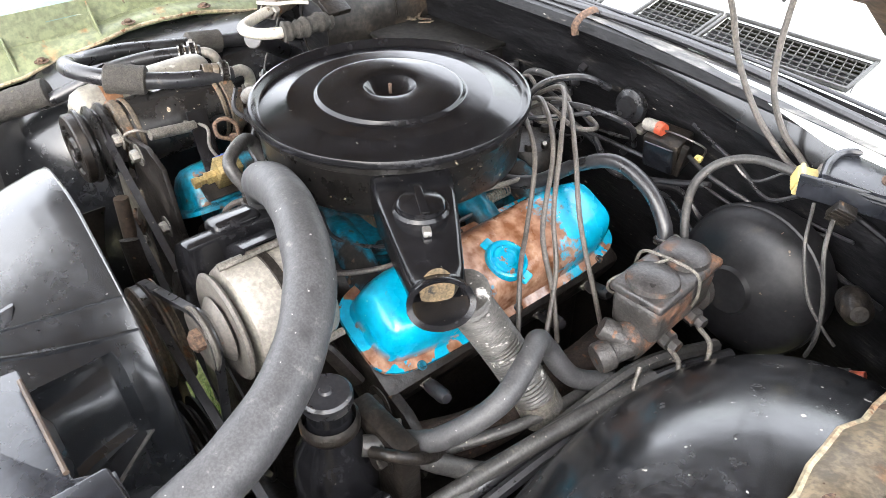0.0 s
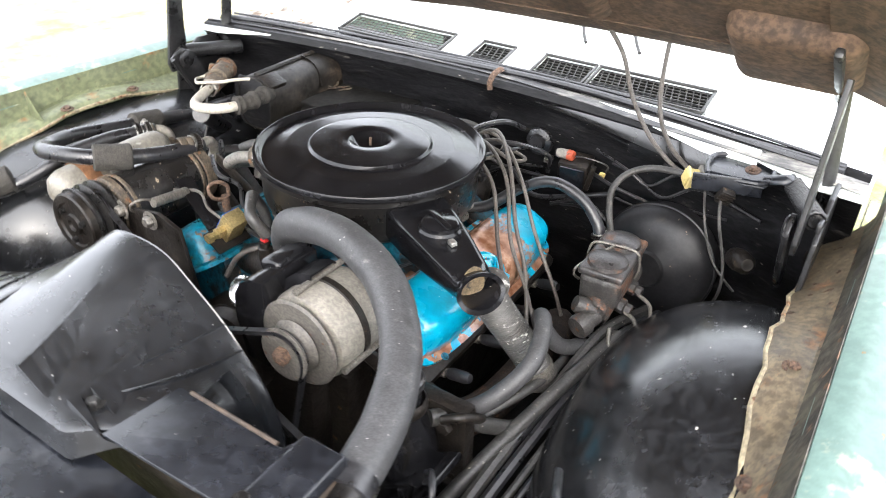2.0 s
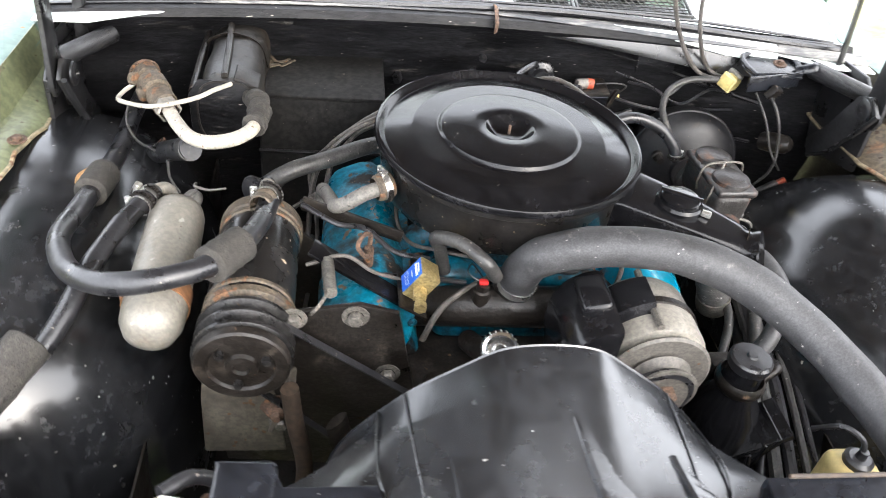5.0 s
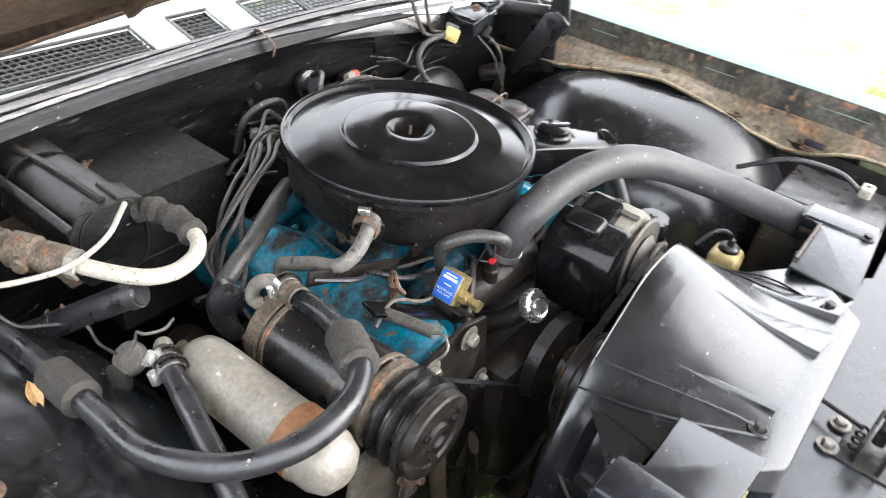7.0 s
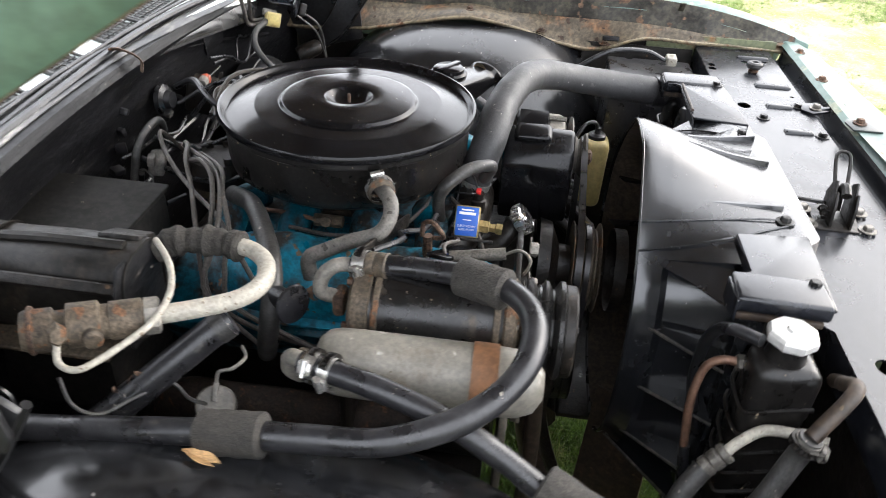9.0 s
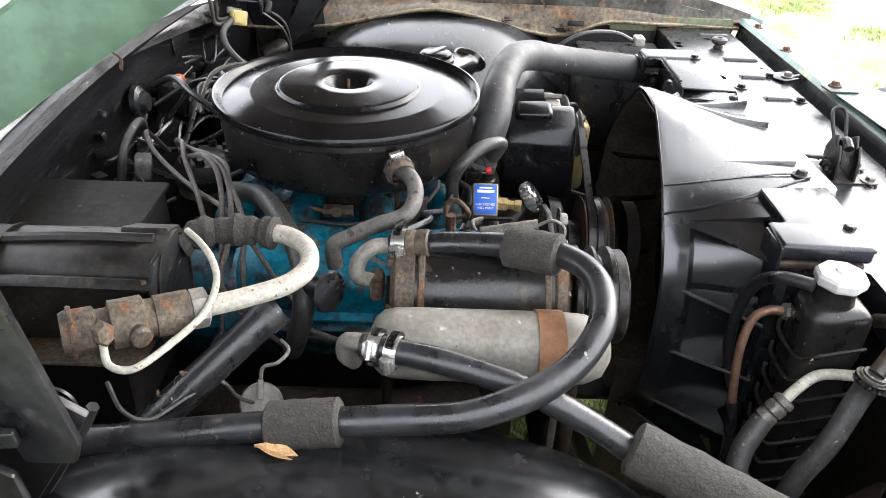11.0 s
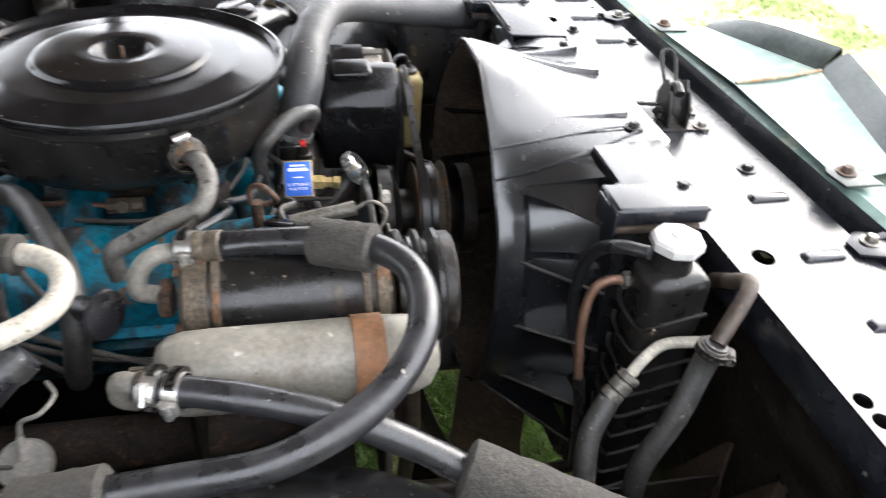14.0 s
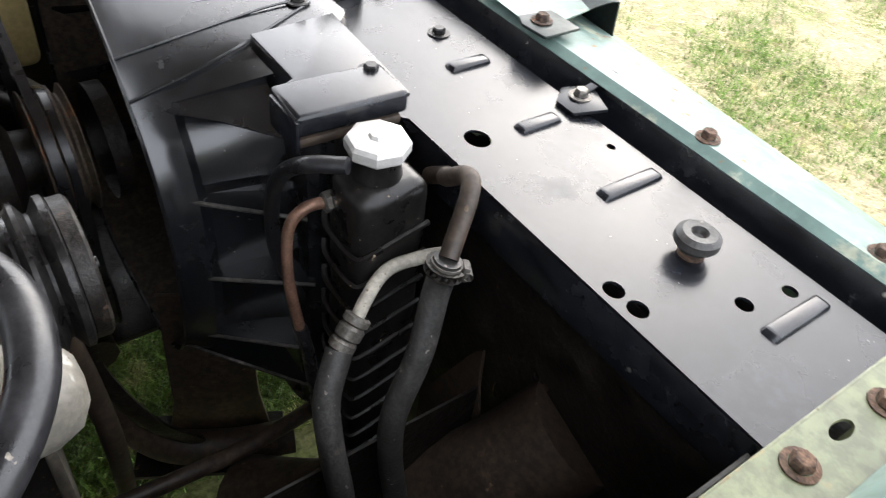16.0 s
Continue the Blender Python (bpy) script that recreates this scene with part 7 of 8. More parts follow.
part("flange", box(0.034, 0.016, 0.030, 0.006, pose(-0.350, -0.070, 0.880)), M_RUSTY, fit2, "rusty flange")
clamp("hose_clamp", "grimy worm-drive clamp on the loop hose", (-0.3455, -0.098, 0.9365), (-0.352, -0.13, 0.942), 0.0155, 0.016, screw=180)

# PCV pipe off the air cleaner
pc = thing("breather_pipe", "grey dusty breather hose bending off the air cleaner", "hose")
part("rubber", tube([(-0.176, -0.083, 0.951), (-0.212, -0.105, 0.951), (-0.236, -0.110, 0.938), (-0.254, -0.098, 0.922), (-0.262, -0.064, 0.911), (-0.269, -0.031, 0.897), (-0.274, -0.008, 0.884), (-0.277, -0.010, 0.855)], 0.0105, 14), M_PIPEG, pc)
part("collar", lathe([(0.017, 0), (0.019, 0.004), (0.019, 0.022), (0.016, 0.026)], 24, None, along((-0.176, -0.082, 0.952), (-0.215, -0.100, 0.948))), M_TAN, pc)
clamp("hose_clamp", "rusty worm-drive clamp on the breather", (-0.186, -0.0865, 0.9515), (-0.215, -0.100, 0.948), 0.0192, 0.010, screw=100)
hose("heater_hose", "thick brown-grey heater hose dropping behind the pipe", [(-0.115, 0.157, 0.875), (-0.19, 0.097, 0.905), (-0.270, 0.050, 0.902), (-0.328, 0.024, 0.893), (-0.368, 0.016, 0.860), (-0.352, 0.030, 0.800), (-0.320, 0.045, 0.750)], 0.0135, M_RUBG)
bt0 = thing("brace_tube", "long straight black tube running down to the firewall", "tube")
part("rubber", tube([(-0.468, 0.022, 0.930), (-0.482, 0.040, 0.918), (-0.559, 0.149, 0.835), (-0.64, 0.27, 0.745)], 0.0172, 18), M_RUB, bt0)
part("upper_cuff", tube([(-0.470, 0.024, 0.928), (-0.478, 0.035, 0.921)], 0.0185, 18, 2), M_RUBG, bt0, "greyed rubber cuff")

# ---- evaporator side ----
ev = thing("evaporator_case", "black grimy evaporator housing on the firewall", "air conditioning housing")
rows = []
for k in range(13):
    y = 0.135 + 0.29 * k / 12
    swell = 0.002 * math.sin(5 * k)
    rows.append([(-0.430 + (0.048 + swell) * math.copysign(abs(math.cos(a)) ** 0.7, math.cos(a)), y, 0.926 + 0.058 * math.copysign(abs(math.sin(a)) ** 0.7, math.sin(a))) for a in [2 * math.pi * j / 28 for j in range(29)]])
part("case", sheet(rows, 0.003), M_EVAP, ev)
part("end_plate", slab([(-0.052, -0.03), (-0.035, -0.056), (0.035, -0.056), (0.052, -0.03), (0.052, 0.03), (0.035, 0.056), (-0.035, 0.056), (-0.052, 0.03)], 0.006, 0.003, pose(-0.437, 0.137, 0.926, 90, 0, 0)), M_FIRE, ev)
part("top_rib", tube([(-0.432, 0.15, 0.985), (-0.437, 0.25, 0.987), (-0.45, 0.40, 0.984)], 0.006, 8), M_EVAP, ev)
part("lid_edge", tube([(-0.483, 0.14, 0.962), (-0.486, 0.28, 0.965), (-0.488, 0.42, 0.962)], 0.007, 8, 6, 0.6), M_DARK, ev)
part("strap", tube([(-0.492, 0.30, 0.93), (-0.478, 0.30, 0.972), (-0.437, 0.30, 0.988), (-0.395, 0.30, 0.972), (-0.383, 0.30, 0.93)], 0.006, 8, 5, 0.3), M_DARK, ev)
part("clip", box(0.04, 0.05, 0.012, 0.003, pose(-0.400, 0.165, 0.975, 0, 25, 0)), M_DARK, ev)
part("drip_tray", box(0.075, 0.25, 0.006, 0.002, pose(-0.450, 0.29, 0.862)), M_TAN, ev, "rust-stained drip tray")
hb = thing("heater_box", "flat-topped black heater box beside the evaporator", "heater box")
part("box", box(0.22, 0.17, 0.235, 0.012, pose(-0.285, 0.315, 0.790)), M_BOXTOP, hb)
part("lid", box(0.226, 0.176, 0.008, 0.003, pose(-0.285, 0.315, 0.911)), M_BOXTOP, hb)
part("seam", tube([(-0.395, 0.2285, 0.80), (-0.285, 0.2275, 0.80), (-0.175, 0.2285, 0.80)], 0.004, 6, 4), M_FIRE, hb)
db = thing("leaf_litter", "scrap of dry leaf litter on the heater box", "leaf")
for k in range(9):
    rnd = random.Random(k)
    part("scrap", box(0.026, 0.006, 0.0015, 0.0005, pose(-0.366 + rnd.uniform(-0.02, 0.02), 0.335 + rnd.uniform(-0.015, 0.015), 0.9160 + 0.001 * k, 0, rnd.uniform(-14, 14), rnd.uniform(0, 180))), M_TAN, db)

vir = thing("suction_valve", "rust-stained tan suction valve with hex fittings", "valve", along((-0.566, 0.190, 0.966), (-0.506, 0.080, 0.957)) @ Matrix.Diagonal((0.95, 0.95, 0.78, 1)))
part("body", lathe([(0, 0), (0.020, 0), (0.022, 0.006), (0.022, 0.035), (0.018, 0.038), (0.018, 0.050), (0.024, 0.052), (0.024, 0.088), (0.019, 0.091), (0.019, 0.100), (0.021, 0.101), (0.021, 0.140), (0.017, 0.143)], 26), M_TAN, vir)
part("flange", lathe([(0.0, 0.008), (0.025, 0.008), (0.026, 0.011), (0.025, 0.014), (0.0, 0.014)], 24), M_RUSTY, vir, "rusty round flange")
part("nut", lathe([(0.0205, 0.143), (0.0205, 0.160), (0.017, 0.163)], 6), M_ALU, vir)
part("port", lathe([(0.012, 0), (0.012, 0.030), (0.009, 0.034), (0, 0.034)], 6, None, pose(0, 0, 0.036, 0, 0, 0) @ along((0, 0, 0), (-0.8, 0.3, 0.2))), M_TAN, vir)
part("port_cap", lathe([(0.013, 0), (0.013, 0.026), (0.010, 0.029), (0, 0.029)], 18, None, pose(0, 0, 0.078) @ along((0, 0, 0), (-0.9, -0.1, 0.1))), M_TAN, vir)
wp2 = thing("white_pipe", "thick chalky white pipe bent into a U by the valve", "pipe")
part("tube", tube([(-0.508, 0.084, 0.957), (-0.489, 0.046, 0.957), (-0.466, 0.010, 0.958), (-0.438, -0.006, 0.960), (-0.405, 0.000, 0.962), (-0.383, 0.022, 0.963), (-0.374, 0.050, 0.963)], 0.0102, 16, 10), M_WHITE, wp2)
wrap = lambda t: 0.0165 + 0.002 * math.sin(19 * t) + 0.0015 * math.sin(47 * t)
part("insulation", tube([(-0.378, 0.038, 0.963), (-0.373, 0.060, 0.963), (-0.374, 0.090, 0.963), (-0.380, 0.118, 0.962), (-0.390, 0.140, 0.955)], wrap, 14, 8), M_FOAM, wp2, "black tarry insulation wrap")
hose("capillary_pipe", "thin white bent pipe looping under the valve", [(-0.572, 0.152, 0.962), (-0.588, 0.142, 0.952), (-0.590, 0.120, 0.951), (-0.562, 0.095, 0.958), (-0.530, 0.074, 0.968), (-0.495, 0.071, 0.977), (-0.463, 0.083, 0.982), (-0.440, 0.100, 0.987), (-0.418, 0.120, 0.988)], 0.0035, M_WHITE, "pipe", 10, 10)
hose("sensor_wire", "thin dark wire draped over the black tube", [(-0.585, 0.150, 0.93), (-0.590, 0.140, 0.90), (-0.575, 0.125, 0.875), (-0.545, 0.100, 0.875), (-0.520, 0.075, 0.875), (-0.515, 0.060, 0.850), (-0.50, 0.05, 0.828)], 0.0022, M_RUBG, "wire", 6, 8)
sn = thing("pressure_switch", "round pale plastic switch with a ribbed wire stem", "switch", along((-0.480, 0.046, 0.806), (-0.505, 0.043, 0.835)))
part("disc", lathe([(0.0, 0.0), (0.020, 0.0), (0.023, 0.004), (0.023, 0.014), (0.021, 0.017), (0, 0.0175)], 36), M_GREYPL, sn)
part("stem", box(0.006, 0.022, 0.005, 0.001, pose(0.0, 0.014, 0.019)), M_GREYPL, sn)
part("wire", tube([(0, 0.024, 0.019), (0.004, 0.036, 0.03), (0.02, 0.04, 0.034), (0.03, 0.055, 0.02), (0.02, 0.07, 0.0)], 0.0022, 6), M_GREYPL, sn)
leaf = thing("leaf", "curled dry brown leaf lying on the wheelhouse", "leaf", pose(-0.622, -0.004, 0.884, 0, -12, 80))
rows = [[(0.022 * (2 * k / 10 - 1), 0.008 * math.sin(math.pi * k / 10) * f, 0.004 * abs(f) + 0.003 * math.sin(3 * k / 10)) for k in range(11)] for f in (-1, -0.5, 0, 0.5, 1)]
part("blade", sheet(rows, 0.0005), M_LEAF, leaf)

for k, (x, y, z, spin) in enumerate(((-0.532, 0.112, 0.8755, 20), (-0.541, 0.124, 0.867, 75), (-0.524, 0.101, 0.884, 140))):
    scrap = thing("leaf_scrap", "crumpled brown leaf scrap caught on the black tube", "leaf", pose(x, y, z, 25 + 9 * k, -30, spin), "leaf scraps")
    rows = [[(0.011 * (2 * j / 6 - 1), 0.006 * f * math.sin(math.pi * (j + 0.6) / 7.2), 0.004 * abs(f) + 0.002 * math.sin(2.1 * j + k)) for j in range(7)] for f in (-1, 0, 1)]
    part("blade", sheet(rows, 0.0006), M_RUSTY, scrap)

rs = thing("rusty_bolt_end", "rusty brown bolt end with a dry leaf below the switch", "bolt", along((-0.512, 0.030, 0.800), (-0.53, -0.02, 0.815)))
part("head", lathe([(0, 0), (0.011, 0.0), (0.013, 0.003), (0.013, 0.016), (0.009, 0.020), (0.006, 0.032), (0, 0.032)], 12), M_RUSTY, rs)

# ---- firewall fittings, passenger side ----
hb2 = thing("blower_hose", "black heater hose looping out of the firewall", "hose")
part("hook", tube([(-0.07, 0.345, 0.84), (-0.06, 0.335, 0.90), (-0.02, 0.33, 0.925), (0.03, 0.335, 0.915), (0.05, 0.34, 0.87)], 0.0065, 10), M_RUBG, hb2)
wm = thing("wiper_connector", "grey plastic connector block hanging on the firewall", "connector", pose(-0.020, 0.325, 0.862, 10, 0, 20))
part("block", box(0.045, 0.026, 0.030, 0.006, segs=3), M_GREYPL, wm)
part("tab", box(0.020, 0.012, 0.018, 0.003, pose(-0.024, 0.008, 0.016)), M_GREYPL, wm)
plug = thing("loose_plug", "loose grey flat plug hanging on its wire", "connector", pose(-0.115, 0.30, 0.845, 30, 20, 40))
part("plug", box(0.012, 0.006, 0.034, 0.002), M_GREYPL, plug)
part("wire", tube([(0, 0, 0.017), (0.010, 0.0, 0.035), (0.035, 0.01, 0.045), (0.06, 0.015, 0.04)], 0.0016, 6), M_RUBG, plug)
for k, pts in enumerate((
        [(0.02, 0.345, 0.89), (0.05, 0.30, 0.86), (0.09, 0.24, 0.87), (0.13, 0.19, 0.90)],
        [(-0.04, 0.34, 0.88), (-0.02, 0.27, 0.84), (0.0, 0.22, 0.83), (0.02, 0.18, 0.84)],
        [(0.12, 0.345, 0.94), (0.10, 0.30, 0.965), (0.06, 0.26, 0.955), (0.05, 0.22, 0.93)],
        [(0.14, 0.355, 0.90), (0.17, 0.30, 0.93), (0.16, 0.24, 0.945), (0.12, 0.19, 0.94), (0.09, 0.17, 0.93)],
        [(0.18, 0.35, 0.86), (0.20, 0.30, 0.92), (0.16, 0.24, 0.955), (0.11, 0.22, 0.95)],
        [(0.10, 0.35, 0.84), (0.16, 0.33, 0.81), (0.24, 0.33, 0.83), (0.33, 0.34, 0.86)],
        [(0.22, 0.345, 0.80), (0.28, 0.32, 0.82), (0.34, 0.30, 0.80)],
        [(-0.15, 0.34, 0.86), (-0.10, 0.31, 0.82), (-0.03, 0.28, 0.81)])):
    hose("harness_wire", "dusty black wire of the engine harness", pts, 0.0035 + 0.001 * (k % 3), M_RUB, "wire", 8, 6, "harness wires")

for r, pts in ((0.0022, [(0.515, 0.24, 0.965), (0.534, 0.205, 0.928), (0.559, 0.195, 0.875), (0.585, 0.198, 0.842), (0.605, 0.205, 0.82)]),
               (0.0028, [(0.54, 0.245, 0.97), (0.556, 0.205, 0.935), (0.578, 0.198, 0.872), (0.584, 0.20, 0.82), (0.575, 0.22, 0.77)])):
    hose("harness_wire", "thin dark wire hanging beside the brake booster", pts, r, M_RUBG, "wire", 8, 6, "harness wires")

# ---- brake booster and master cylinder ----
bo = thing("brake_booster", "large round dark grey brake booster", "brake booster", along((0.452, 0.352, 0.768), (0.428, 0.100, 0.795)) @ Matrix.Scale(0.80, 4))
part("rear_shell", lathe([(0.06, 0.0), (0.10, 0.004), (0.132, 0.020), (0.138, 0.045), (0.138, 0.062)], 56), M_BOOST, bo)
part("band", lathe([(0.138, 0.060), (0.1415, 0.062), (0.1415, 0.074), (0.138, 0.076)], 56), M_BOOST, bo)
part("front_shell", lathe([(0.138, 0.076), (0.134, 0.090), (0.120, 0.104), (0.096, 0.116), (0.070, 0.124), (0.045, 0.132), (0.040, 0.140), (0, 0.140)], 56), M_BOOST, bo)
part("check_valve", lathe([(0.014, 0.108), (0.014, 0.126), (0.009, 0.128), (0.009, 0.150), (0, 0.150)], 14, None, pose(-0.080, 0.030, 0)), M_DARK, bo)
mc = thing("master_cylinder", "grey cast-iron master cylinder with a rust-spotted lid and wire bail", "brake master cylinder", pose(0.425, 0.105, 0.842, 0, 0, 4))
part("reservoir", box(0.066, 0.130, 0.058, 0.012, pose(0, 0, -0.004), segs=3, taper=1.06), M_IRON, mc)
part("bore", lathe([(0.022, 0), (0.026, 0.01), (0.026, 0.14), (0.036, 0.146), (0.036, 0.158)], 24, None, along((0, -0.082, -0.038), (0, 0.10, -0.030))), M_IRON, mc)
lid = part("lid", box(0.076, 0.142, 0.014, 0.006, pose(0, 0, 0.031), segs=3), M_RLID, mc, "pressed steel lid, rust-spotted")
for y in (-0.034, 0.036):
    part("bulge", lathe([(0.034, 0), (0.032, 0.008), (0.024, 0.013), (0, 0.014)], 24, None, pose(0, y, 0.036)), M_RLID, lid)
part("bail", tube([(-0.039, -0.004, 0.0), (-0.043, -0.004, 0.02), (-0.036, -0.003, 0.048), (0.0, 0.0, 0.053), (0.036, 0.003, 0.048), (0.043, 0.004, 0.02), (0.039, 0.004, 0.0)], 0.0022, 6, 6), M_ZINC, mc)
part("bail_end", tube([(-0.040, -0.045, -0.002), (-0.047, -0.055, 0.012), (-0.040, -0.050, 0.030), (0.0, 0.0, 0.054)], 0.0022, 6, 6), M_ZINC, mc)
prop = part("valve_block", lathe([(0.0, 0), (0.018, 0), (0.020, 0.004), (0.020, 0.020), (0.016, 0.022), (0.016, 0.05)], 20, None, along((-0.012, -0.115, -0.048), (0.01, -0.06, -0.036))), M_IRON, mc)
part("valve_nose", lathe([(0.0, 0), (0.013, 0.001), (0.015, 0.006), (0.015, 0.035)], 18, None, along((-0.028, -0.090, -0.018), (0.006, -0.072, -0.036))), M_IRON, mc)
for y in (-0.03, 0.03):
    part("port_fitting", lathe([(0.013, 0), (0.013, 0.014), (0.009, 0.016), (0.009, 0.026), (0, 0.026)], 6, None, along((0.026, y, -0.036), (0.10, y - 0.01, -0.046))), M_IRON, mc)
for pts in ([(0.470, 0.070, 0.800), (0.492, 0.060, 0.795), (0.497, 0.040, 0.775), (0.475, 0.010, 0.755), (0.450, -0.03, 0.740), (0.43, -0.10, 0.72)],
            [(0.470, 0.13, 0.800), (0.497, 0.12, 0.79), (0.505, 0.085, 0.765), (0.485, 0.035, 0.748), (0.46, -0.02, 0.733), (0.44, -0.1, 0.715)],
            [(0.465, 0.02, 0.795), (0.475, 0.0, 0.775), (0.485, 0.02, 0.757), (0.49, 0.05, 0.745)]):
    hose("brake_pipe", "thin steel brake pipe from the master cylinder", pts, 0.0034, M_ZINC, "brake pipe", 8, 8, "brake pipes")
coil = []
for k in range(150):
    t = k / 149
    c = Vector((0.478, 0.015, 0.757)).lerp(Vector((0.448, -0.035, 0.741)), t)
    coil.append(c + Vector((0, 0.006 * math.cos(k * 0.9), 0.006 * math.sin(k * 0.9))))
tagged(part("pipe_guard", sweep(bmesh.new(), coil, 0.0014, 5), M_ZINC), "coiled wire guard round a brake pipe", "spring")
hose("vacuum_hose", "thick black vacuum hose arching to the booster", [(0.10, 0.125, 0.845), (0.155, 0.150, 0.860), (0.205, 0.178, 0.900), (0.262, 0.191, 0.926), (0.320, 0.191, 0.912), (0.358, 0.184, 0.880), (0.374, 0.176, 0.850)], 0.0105, M_RUB, segs=16)
clamp("hose_clamp", "bright worm-drive clamp at the booster valve", (0.371, 0.178, 0.858), (0.374, 0.176, 0.845), 0.0112, 0.010)
hose("vacuum_line", "grey rubber line looping to the yellow connector", [(0.385, 0.205, 0.840), (0.365, 0.225, 0.880), (0.353, 0.255, 0.912), (0.368, 0.283, 0.938), (0.408, 0.297, 0.955), (0.465, 0.293, 0.962)], 0.0062, M_RUBG, segs=12)
yc = thing("yellow_connector", "yellowed plastic multi-pin connector with a grey lock", "connector", pose(0.482, 0.285, 0.962, 15, 10, 35))
part("shell", box(0.034, 0.028, 0.026, 0.005), M_YELLOW, yc)
part("ridge", box(0.007, 0.032, 0.030, 0.003, pose(-0.010, 0, 0)), M_CREAM, yc)
part("lock", box(0.012, 0.030, 0.014, 0.003, pose(0.014, 0.004, 0.012)), M_GREYPL, yc)
for label, pts in (("thin washer tube rising to the hood", [(0.468, 0.300, 0.958), (0.432, 0.318, 0.962), (0.386, 0.309, 1.007), (0.346, 0.302, 1.072), (0.319, 0.298, 1.142), (0.290, 0.285, 1.190)]),
                   ("thin wire rising to the hood", [(0.478, 0.298, 0.962), (0.455, 0.320, 0.966), (0.424, 0.310, 1.000), (0.400, 0.305, 1.049), (0.389, 0.312, 1.102), (0.385, 0.325, 1.19)])):
    hose("hood_line", label, pts, 0.0042, M_WIRE, "wire", 8, 8, "hood lines")
hbk = thing("hinge_bracket", "glossy black pressed bracket by the hood hinge", "bracket")
part("plate", slab([(-0.045, -0.035), (0.05, -0.045), (0.07, 0.01), (0.06, 0.05), (-0.03, 0.045), (-0.05, 0.01)], 0.006, 0.003, pose(0.545, 0.285, 0.999, 8, -4, 10)), M_PANEL, hbk)
part("bead", tube([(-0.040, -0.028, 0.002), (0.046, -0.037, 0.002), (0.062, 0.010, 0.002), (0.052, 0.042, 0.002), (-0.026, 0.038, 0.002), (-0.043, 0.010, 0.002), (-0.040, -0.028, 0.002)], 0.005, 8, 5), M_PANEL, hbk, m=pose(0.545, 0.285, 0.999, 8, -4, 10))
part("stud", bolt_bm(0.007, 0.008, 1.8), M_RUSTY, hbk, "rusty stud", m=pose(0.572, 0.292, 1.001, 8, -4, 10))
part("drop", box(0.11, 0.005, 0.03, 0.002, pose(0.545, 0.247, 0.985, 0, -4, 10)), M_PANEL, hbk)
part("loop", tube([(0.595, 0.270, 1.00), (0.625, 0.262, 1.012), (0.638, 0.285, 1.008), (0.620, 0.308, 1.0), (0.60, 0.31, 1.0)], 0.009, 8, 6, 0.4), M_PANEL, hbk)
rl = thing("relay", "small black ribbed relay hanging by the bracket", "relay", pose(0.548, 0.238, 0.968, 20, 20, 30))
part("case", box(0.024, 0.014, 0.026, 0.002), M_DARK, rl)
for k in range(4):
    part("fin", box(0.026, 0.0018, 0.002, 0, pose(0, -0.008, -0.009 + 0.006 * k)), M_DARK, rl)
ck = thing("starter_relay", "black relay box with an orange terminal cap", "relay", pose(0.240, 0.352, 0.880, 12, 0, 6))
part("case", box(0.062, 0.050, 0.058, 0.006), M_DARK, ck)
part("cover", box(0.050, 0.006, 0.046, 0.002, pose(0, -0.027, 0)), M_PANEL, ck)
part("terminal", lathe([(0.010, 0), (0.010, 0.022), (0.007, 0.028), (0, 0.028)], 14, None, along((-0.012, -0.004, 0.036), (-0.06, -0.01, 0.040))), M_GREYPL, ck)
part("cap", lathe([(0.011, 0), (0.010, 0.012), (0, 0.013)], 14, None, along((-0.016, -0.004, 0.036), (0.02, -0.012, 0.038))), M_ORANGE, ck, "orange terminal cap")
part("lever", box(0.010, 0.008, 0.062, 0.002, pose(0.036, -0.022, 0.005, 0, 12, 0)), M_DARK, ck)
part("wire", tube([(0.0, -0.01, 0.04), (0.03, -0.02, 0.05), (0.065, -0.01, 0.035), (0.06, 0.0, 0.01)], 0.0016, 6), M_RUBG, ck)
part("yellow_terminal", box(0.012, 0.010, 0.008, 0.002, pose(0.055, -0.004, 0.006)), M_YELLOW, ck)
gr = thing("firewall_grommet", "round black rubber grommet on the firewall", "grommet", along((0.140, 0.385, 0.905), (0.140, 0.30, 0.91)))
part("rubber", lathe([(0.030, 0), (0.028, 0.008), (0.018, 0.012), (0.015, 0.022), (0, 0.022)], 24), M_RUB, gr)
gp = thing("firewall_plate", "dark sheet plate screwed to the firewall", "plate")
part("plate", box(0.075, 0.004, 0.060, 0.002, pose(0.365, 0.372, 0.958, 0, -8, -6)), M_FIRE, gp)
sw2 = thing("wiper_bellows", "round black washer pump on the inner wall", "pump", pose(0.60, 0.24, 0.86))
part("body", lathe([(0, -0.03), (0.018, -0.03), (0.020, -0.01), (0.018, 0.02), (0.010, 0.03), (0, 0.03)], 24, None, pose(0, 0, 0, 70, 0, 30)), M_DARK, sw2)

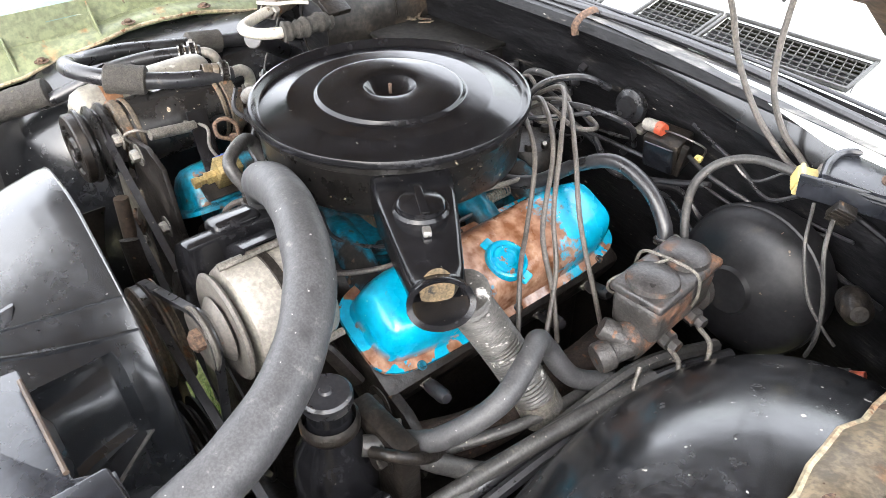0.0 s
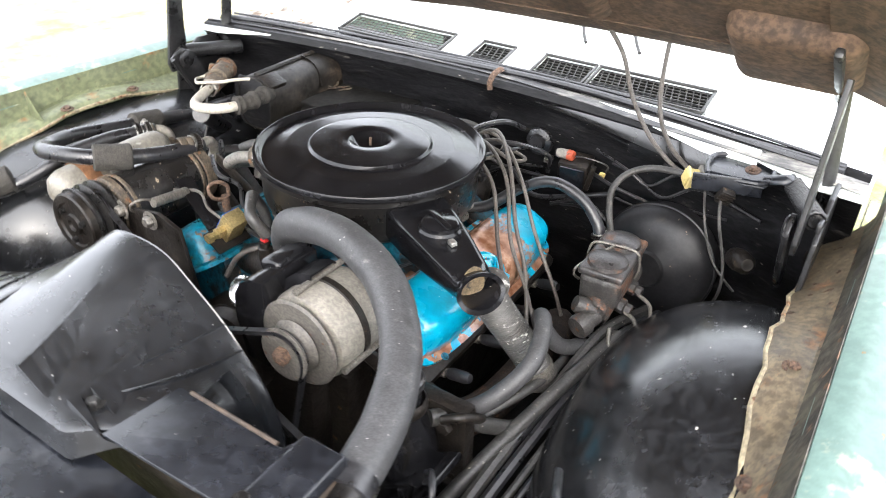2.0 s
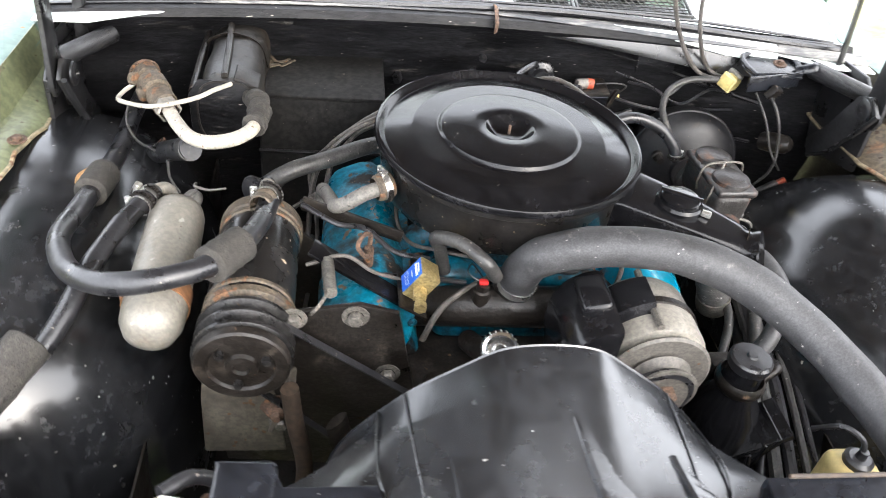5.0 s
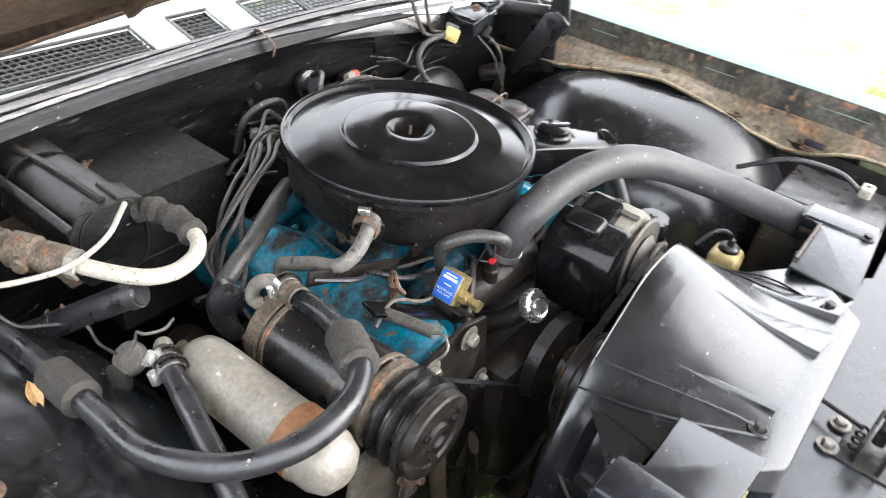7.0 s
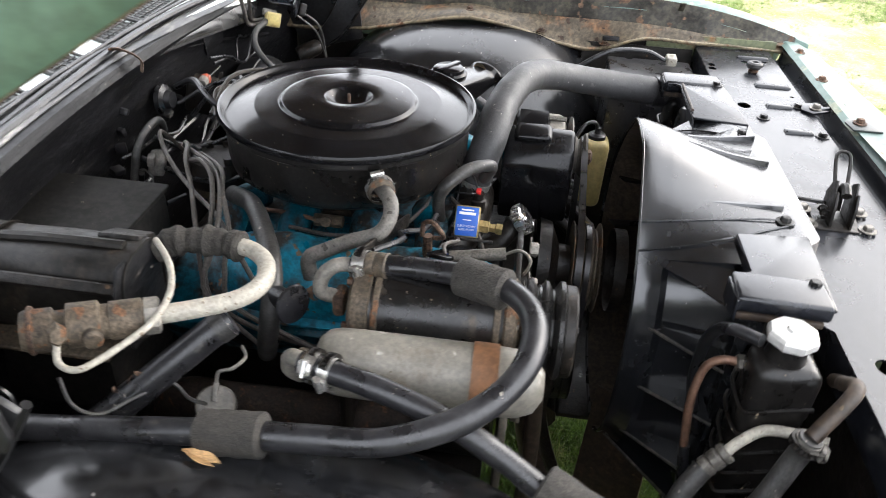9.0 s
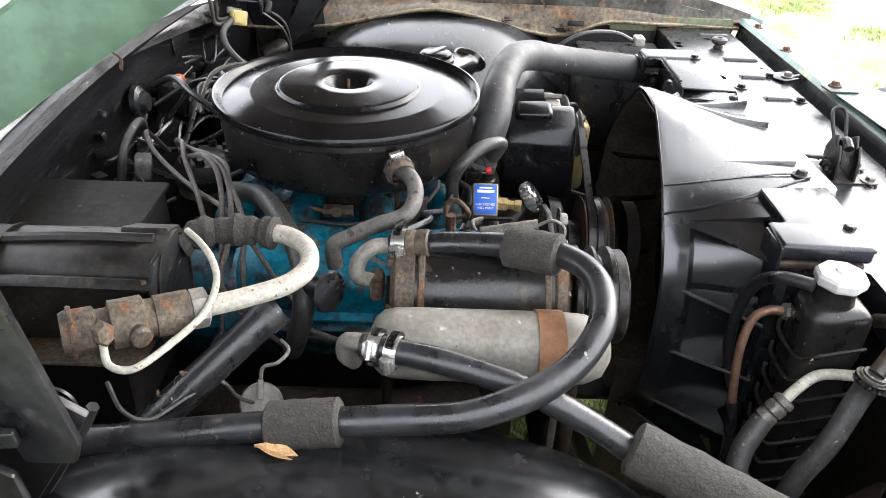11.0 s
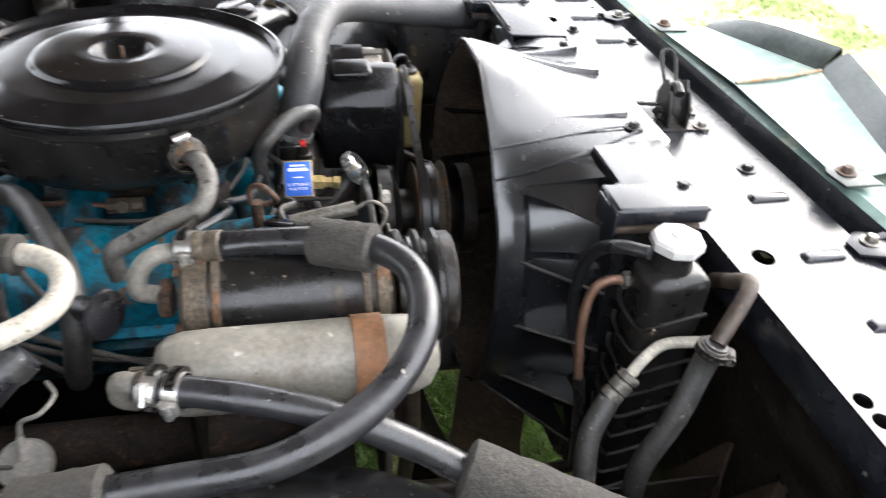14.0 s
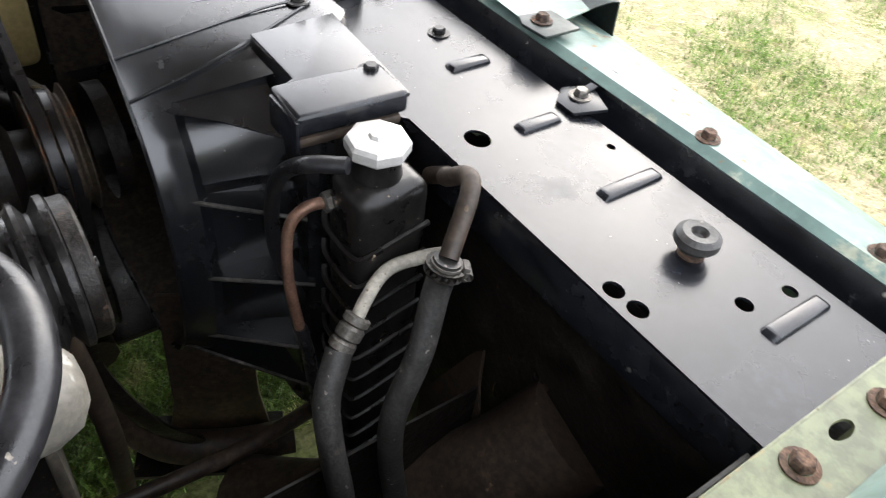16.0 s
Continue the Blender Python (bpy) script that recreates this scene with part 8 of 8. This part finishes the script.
# washer bottle by the radiator
wb = thing("washer_bottle", "yellowed translucent plastic bottle with a black cap and tube", "bottle", pose(0.430, -0.436, 0.0))
part("bottle", box(0.060, 0.052, 0.160, 0.016, pose(0, 0, 0.705), segs=4, taper=1.1), M_CREAM, wb)
part("cap", lathe([(0.019, 0.783), (0.019, 0.792), (0.014, 0.796), (0.007, 0.796), (0.006, 0.808), (0, 0.808)], 24), M_RUB, wb)
part("tube", tube([(0, 0, 0.80), (-0.004, 0.008, 0.82), (-0.02, 0.03, 0.82), (-0.04, 0.05, 0.79)], 0.004, 8), M_RUB, wb)
bt = thing("battery_cable_clamp", "white corroded battery terminal by the wing", "terminal", pose(0.615, -0.590, 0.905))
part("block", box(0.035, 0.022, 0.020, 0.004, pose(0, 0, 0.002)), M_WHITE, bt)
part("bolt", bolt_bm(0.007, 0.012), M_WHITE, bt)
part("cable", tube([(0, 0.012, 0.0), (0.0, 0.06, 0.018), (-0.03, 0.14, 0.02), (-0.06, 0.22, -0.02)], 0.005, 8), M_RUB, bt)
bat = thing("battery", "black battery low behind the wing", "battery")
part("case", box(0.16, 0.19, 0.20, 0.006, pose(0.60, -0.55, 0.785)), M_RUB, bat)

# clutter along the firewall: clips, plugs, small hoses
rnd = random.Random(11)
for k in range(16):
    x = rnd.uniform(-0.20, 0.60)
    z = rnd.uniform(0.79, 0.93)
    y = lip_y(x) + 0.022
    c = thing("harness_clip", "small black clip and plug on the firewall", "clip", pose(x, y, z, rnd.uniform(-20, 20), rnd.uniform(-30, 30), rnd.uniform(-30, 30)), "firewall clips")
    part("clip", box(rnd.uniform(0.008, 0.022), 0.018, rnd.uniform(0.008, 0.02), 0.002), M_RUB if k % 9 else M_GREYPL, c)
for k in range(9):
    x = rnd.uniform(-0.10, 0.42)
    z = rnd.uniform(0.79, 0.93)
    pts = [(x + 0.055 * j + rnd.uniform(-0.01, 0.01), lip_y(x) - 0.015 - 0.012 * math.sin(j * 1.3 + k), z + rnd.uniform(-0.02, 0.02) - 0.004 * j) for j in range(5)]
    hose("harness_wire", "dusty black wire of the engine harness", pts, rnd.uniform(0.002, 0.005), M_RUB, "wire", 6, 5, "harness wires")

# frame rails and crossmember under the engine
for s in (-1, 1):
    rail = thing("frame_rail", "dark dirty chassis rail", "chassis rail", group="frame rails")
    part("rail", box(0.09, 1.5, 0.10, 0.008, pose(s * 0.44, 0.0, 0.36)), M_DARK, rail)
cm = thing("crossmember", "dusty brown front crossmember", "chassis rail")
part("beam", tube([(-0.29, -0.549, 0.40), (-0.259, -0.465, 0.40), (-0.206, -0.393, 0.40), (-0.085, -0.350, 0.40), (0.1, -0.345, 0.38), (0.3, -0.40, 0.37), (0.50, -0.42, 0.45)], 0.024, 12), M_BRACE, cm)
sb = thing("stabiliser_bar", "dark brown stabiliser bar low behind the radiator", "chassis bar")
part("bar", tube([(-0.298, -0.28, 0.45), (-0.303, -0.40, 0.45), (-0.305, -0.47, 0.45), (-0.294, -0.583, 0.45), (-0.275, -0.67, 0.45)], 0.011, 10), M_BRACE, sb)
lc = thing("lower_brace", "dark sheet brace down from the compressor", "bracket")
part("sheet", slab([(-0.050, 0.62), (0.055, 0.62), (0.062, 0.40), (0.085, 0.28), (-0.075, 0.28), (-0.055, 0.42)], 0.006, 0.002, pose(-0.185, -0.488, 0, 90, 0, 62)), M_BRACE, lc, "brown dusty sheet")
part("foot", box(0.20, 0.10, 0.008, 0.003, pose(-0.205, -0.46, 0.335, 0, 0, 62)), M_DARK, lc)
part("link", tube([(-0.305, -0.325, 0.80), (-0.299, -0.329, 0.737), (-0.287, -0.335, 0.65), (-0.288, -0.338, 0.56), (-0.250, -0.338, 0.42), (-0.235, -0.335, 0.34)], 0.012, 10, 6), M_BRACE, lc, "brown steering link")
part("strap", tube([(-0.245, -0.345, 0.76), (-0.231, -0.345, 0.684), (-0.222, -0.347, 0.60), (-0.238, -0.385, 0.49), (-0.240, -0.434, 0.413)], 0.018, 8, 6, 0.4), M_DARK, lc, "black drive belt run")
for dz in (0.49, 0.56):
    part("bolt", bolt_bm(0.006, 0.006, 1.6, None, pose(-0.187, -0.494, dz, 90, 0, 62)), M_BRASS, lc)
dk = thing("blanking_disc", "black round sheet disc behind the compressor", "disc", along((-0.372, -0.014, 0.883), (-0.402, -0.06, 0.890)))
part("disc", lathe([(0, 0), (0.024, 0), (0.0255, 0.002), (0.024, 0.005), (0.011, 0.007), (0, 0.007)], 28), M_RUB, dk)
part("spout", lathe([(0.014, -0.05), (0.014, 0.0)], 16), M_RUB, dk)
# added dark panels that cover bright grass, in place of shade below the radiator
for s in (-1, 1):
    lr = thing("air_dam", "added dark panel below the radiator, standing for shade", "air dam", group="air dams")
    part("panel", box(0.30, 0.012, 0.10, 0.003, pose(s * 0.36, -0.63, 0.44)), M_DARK, lr)
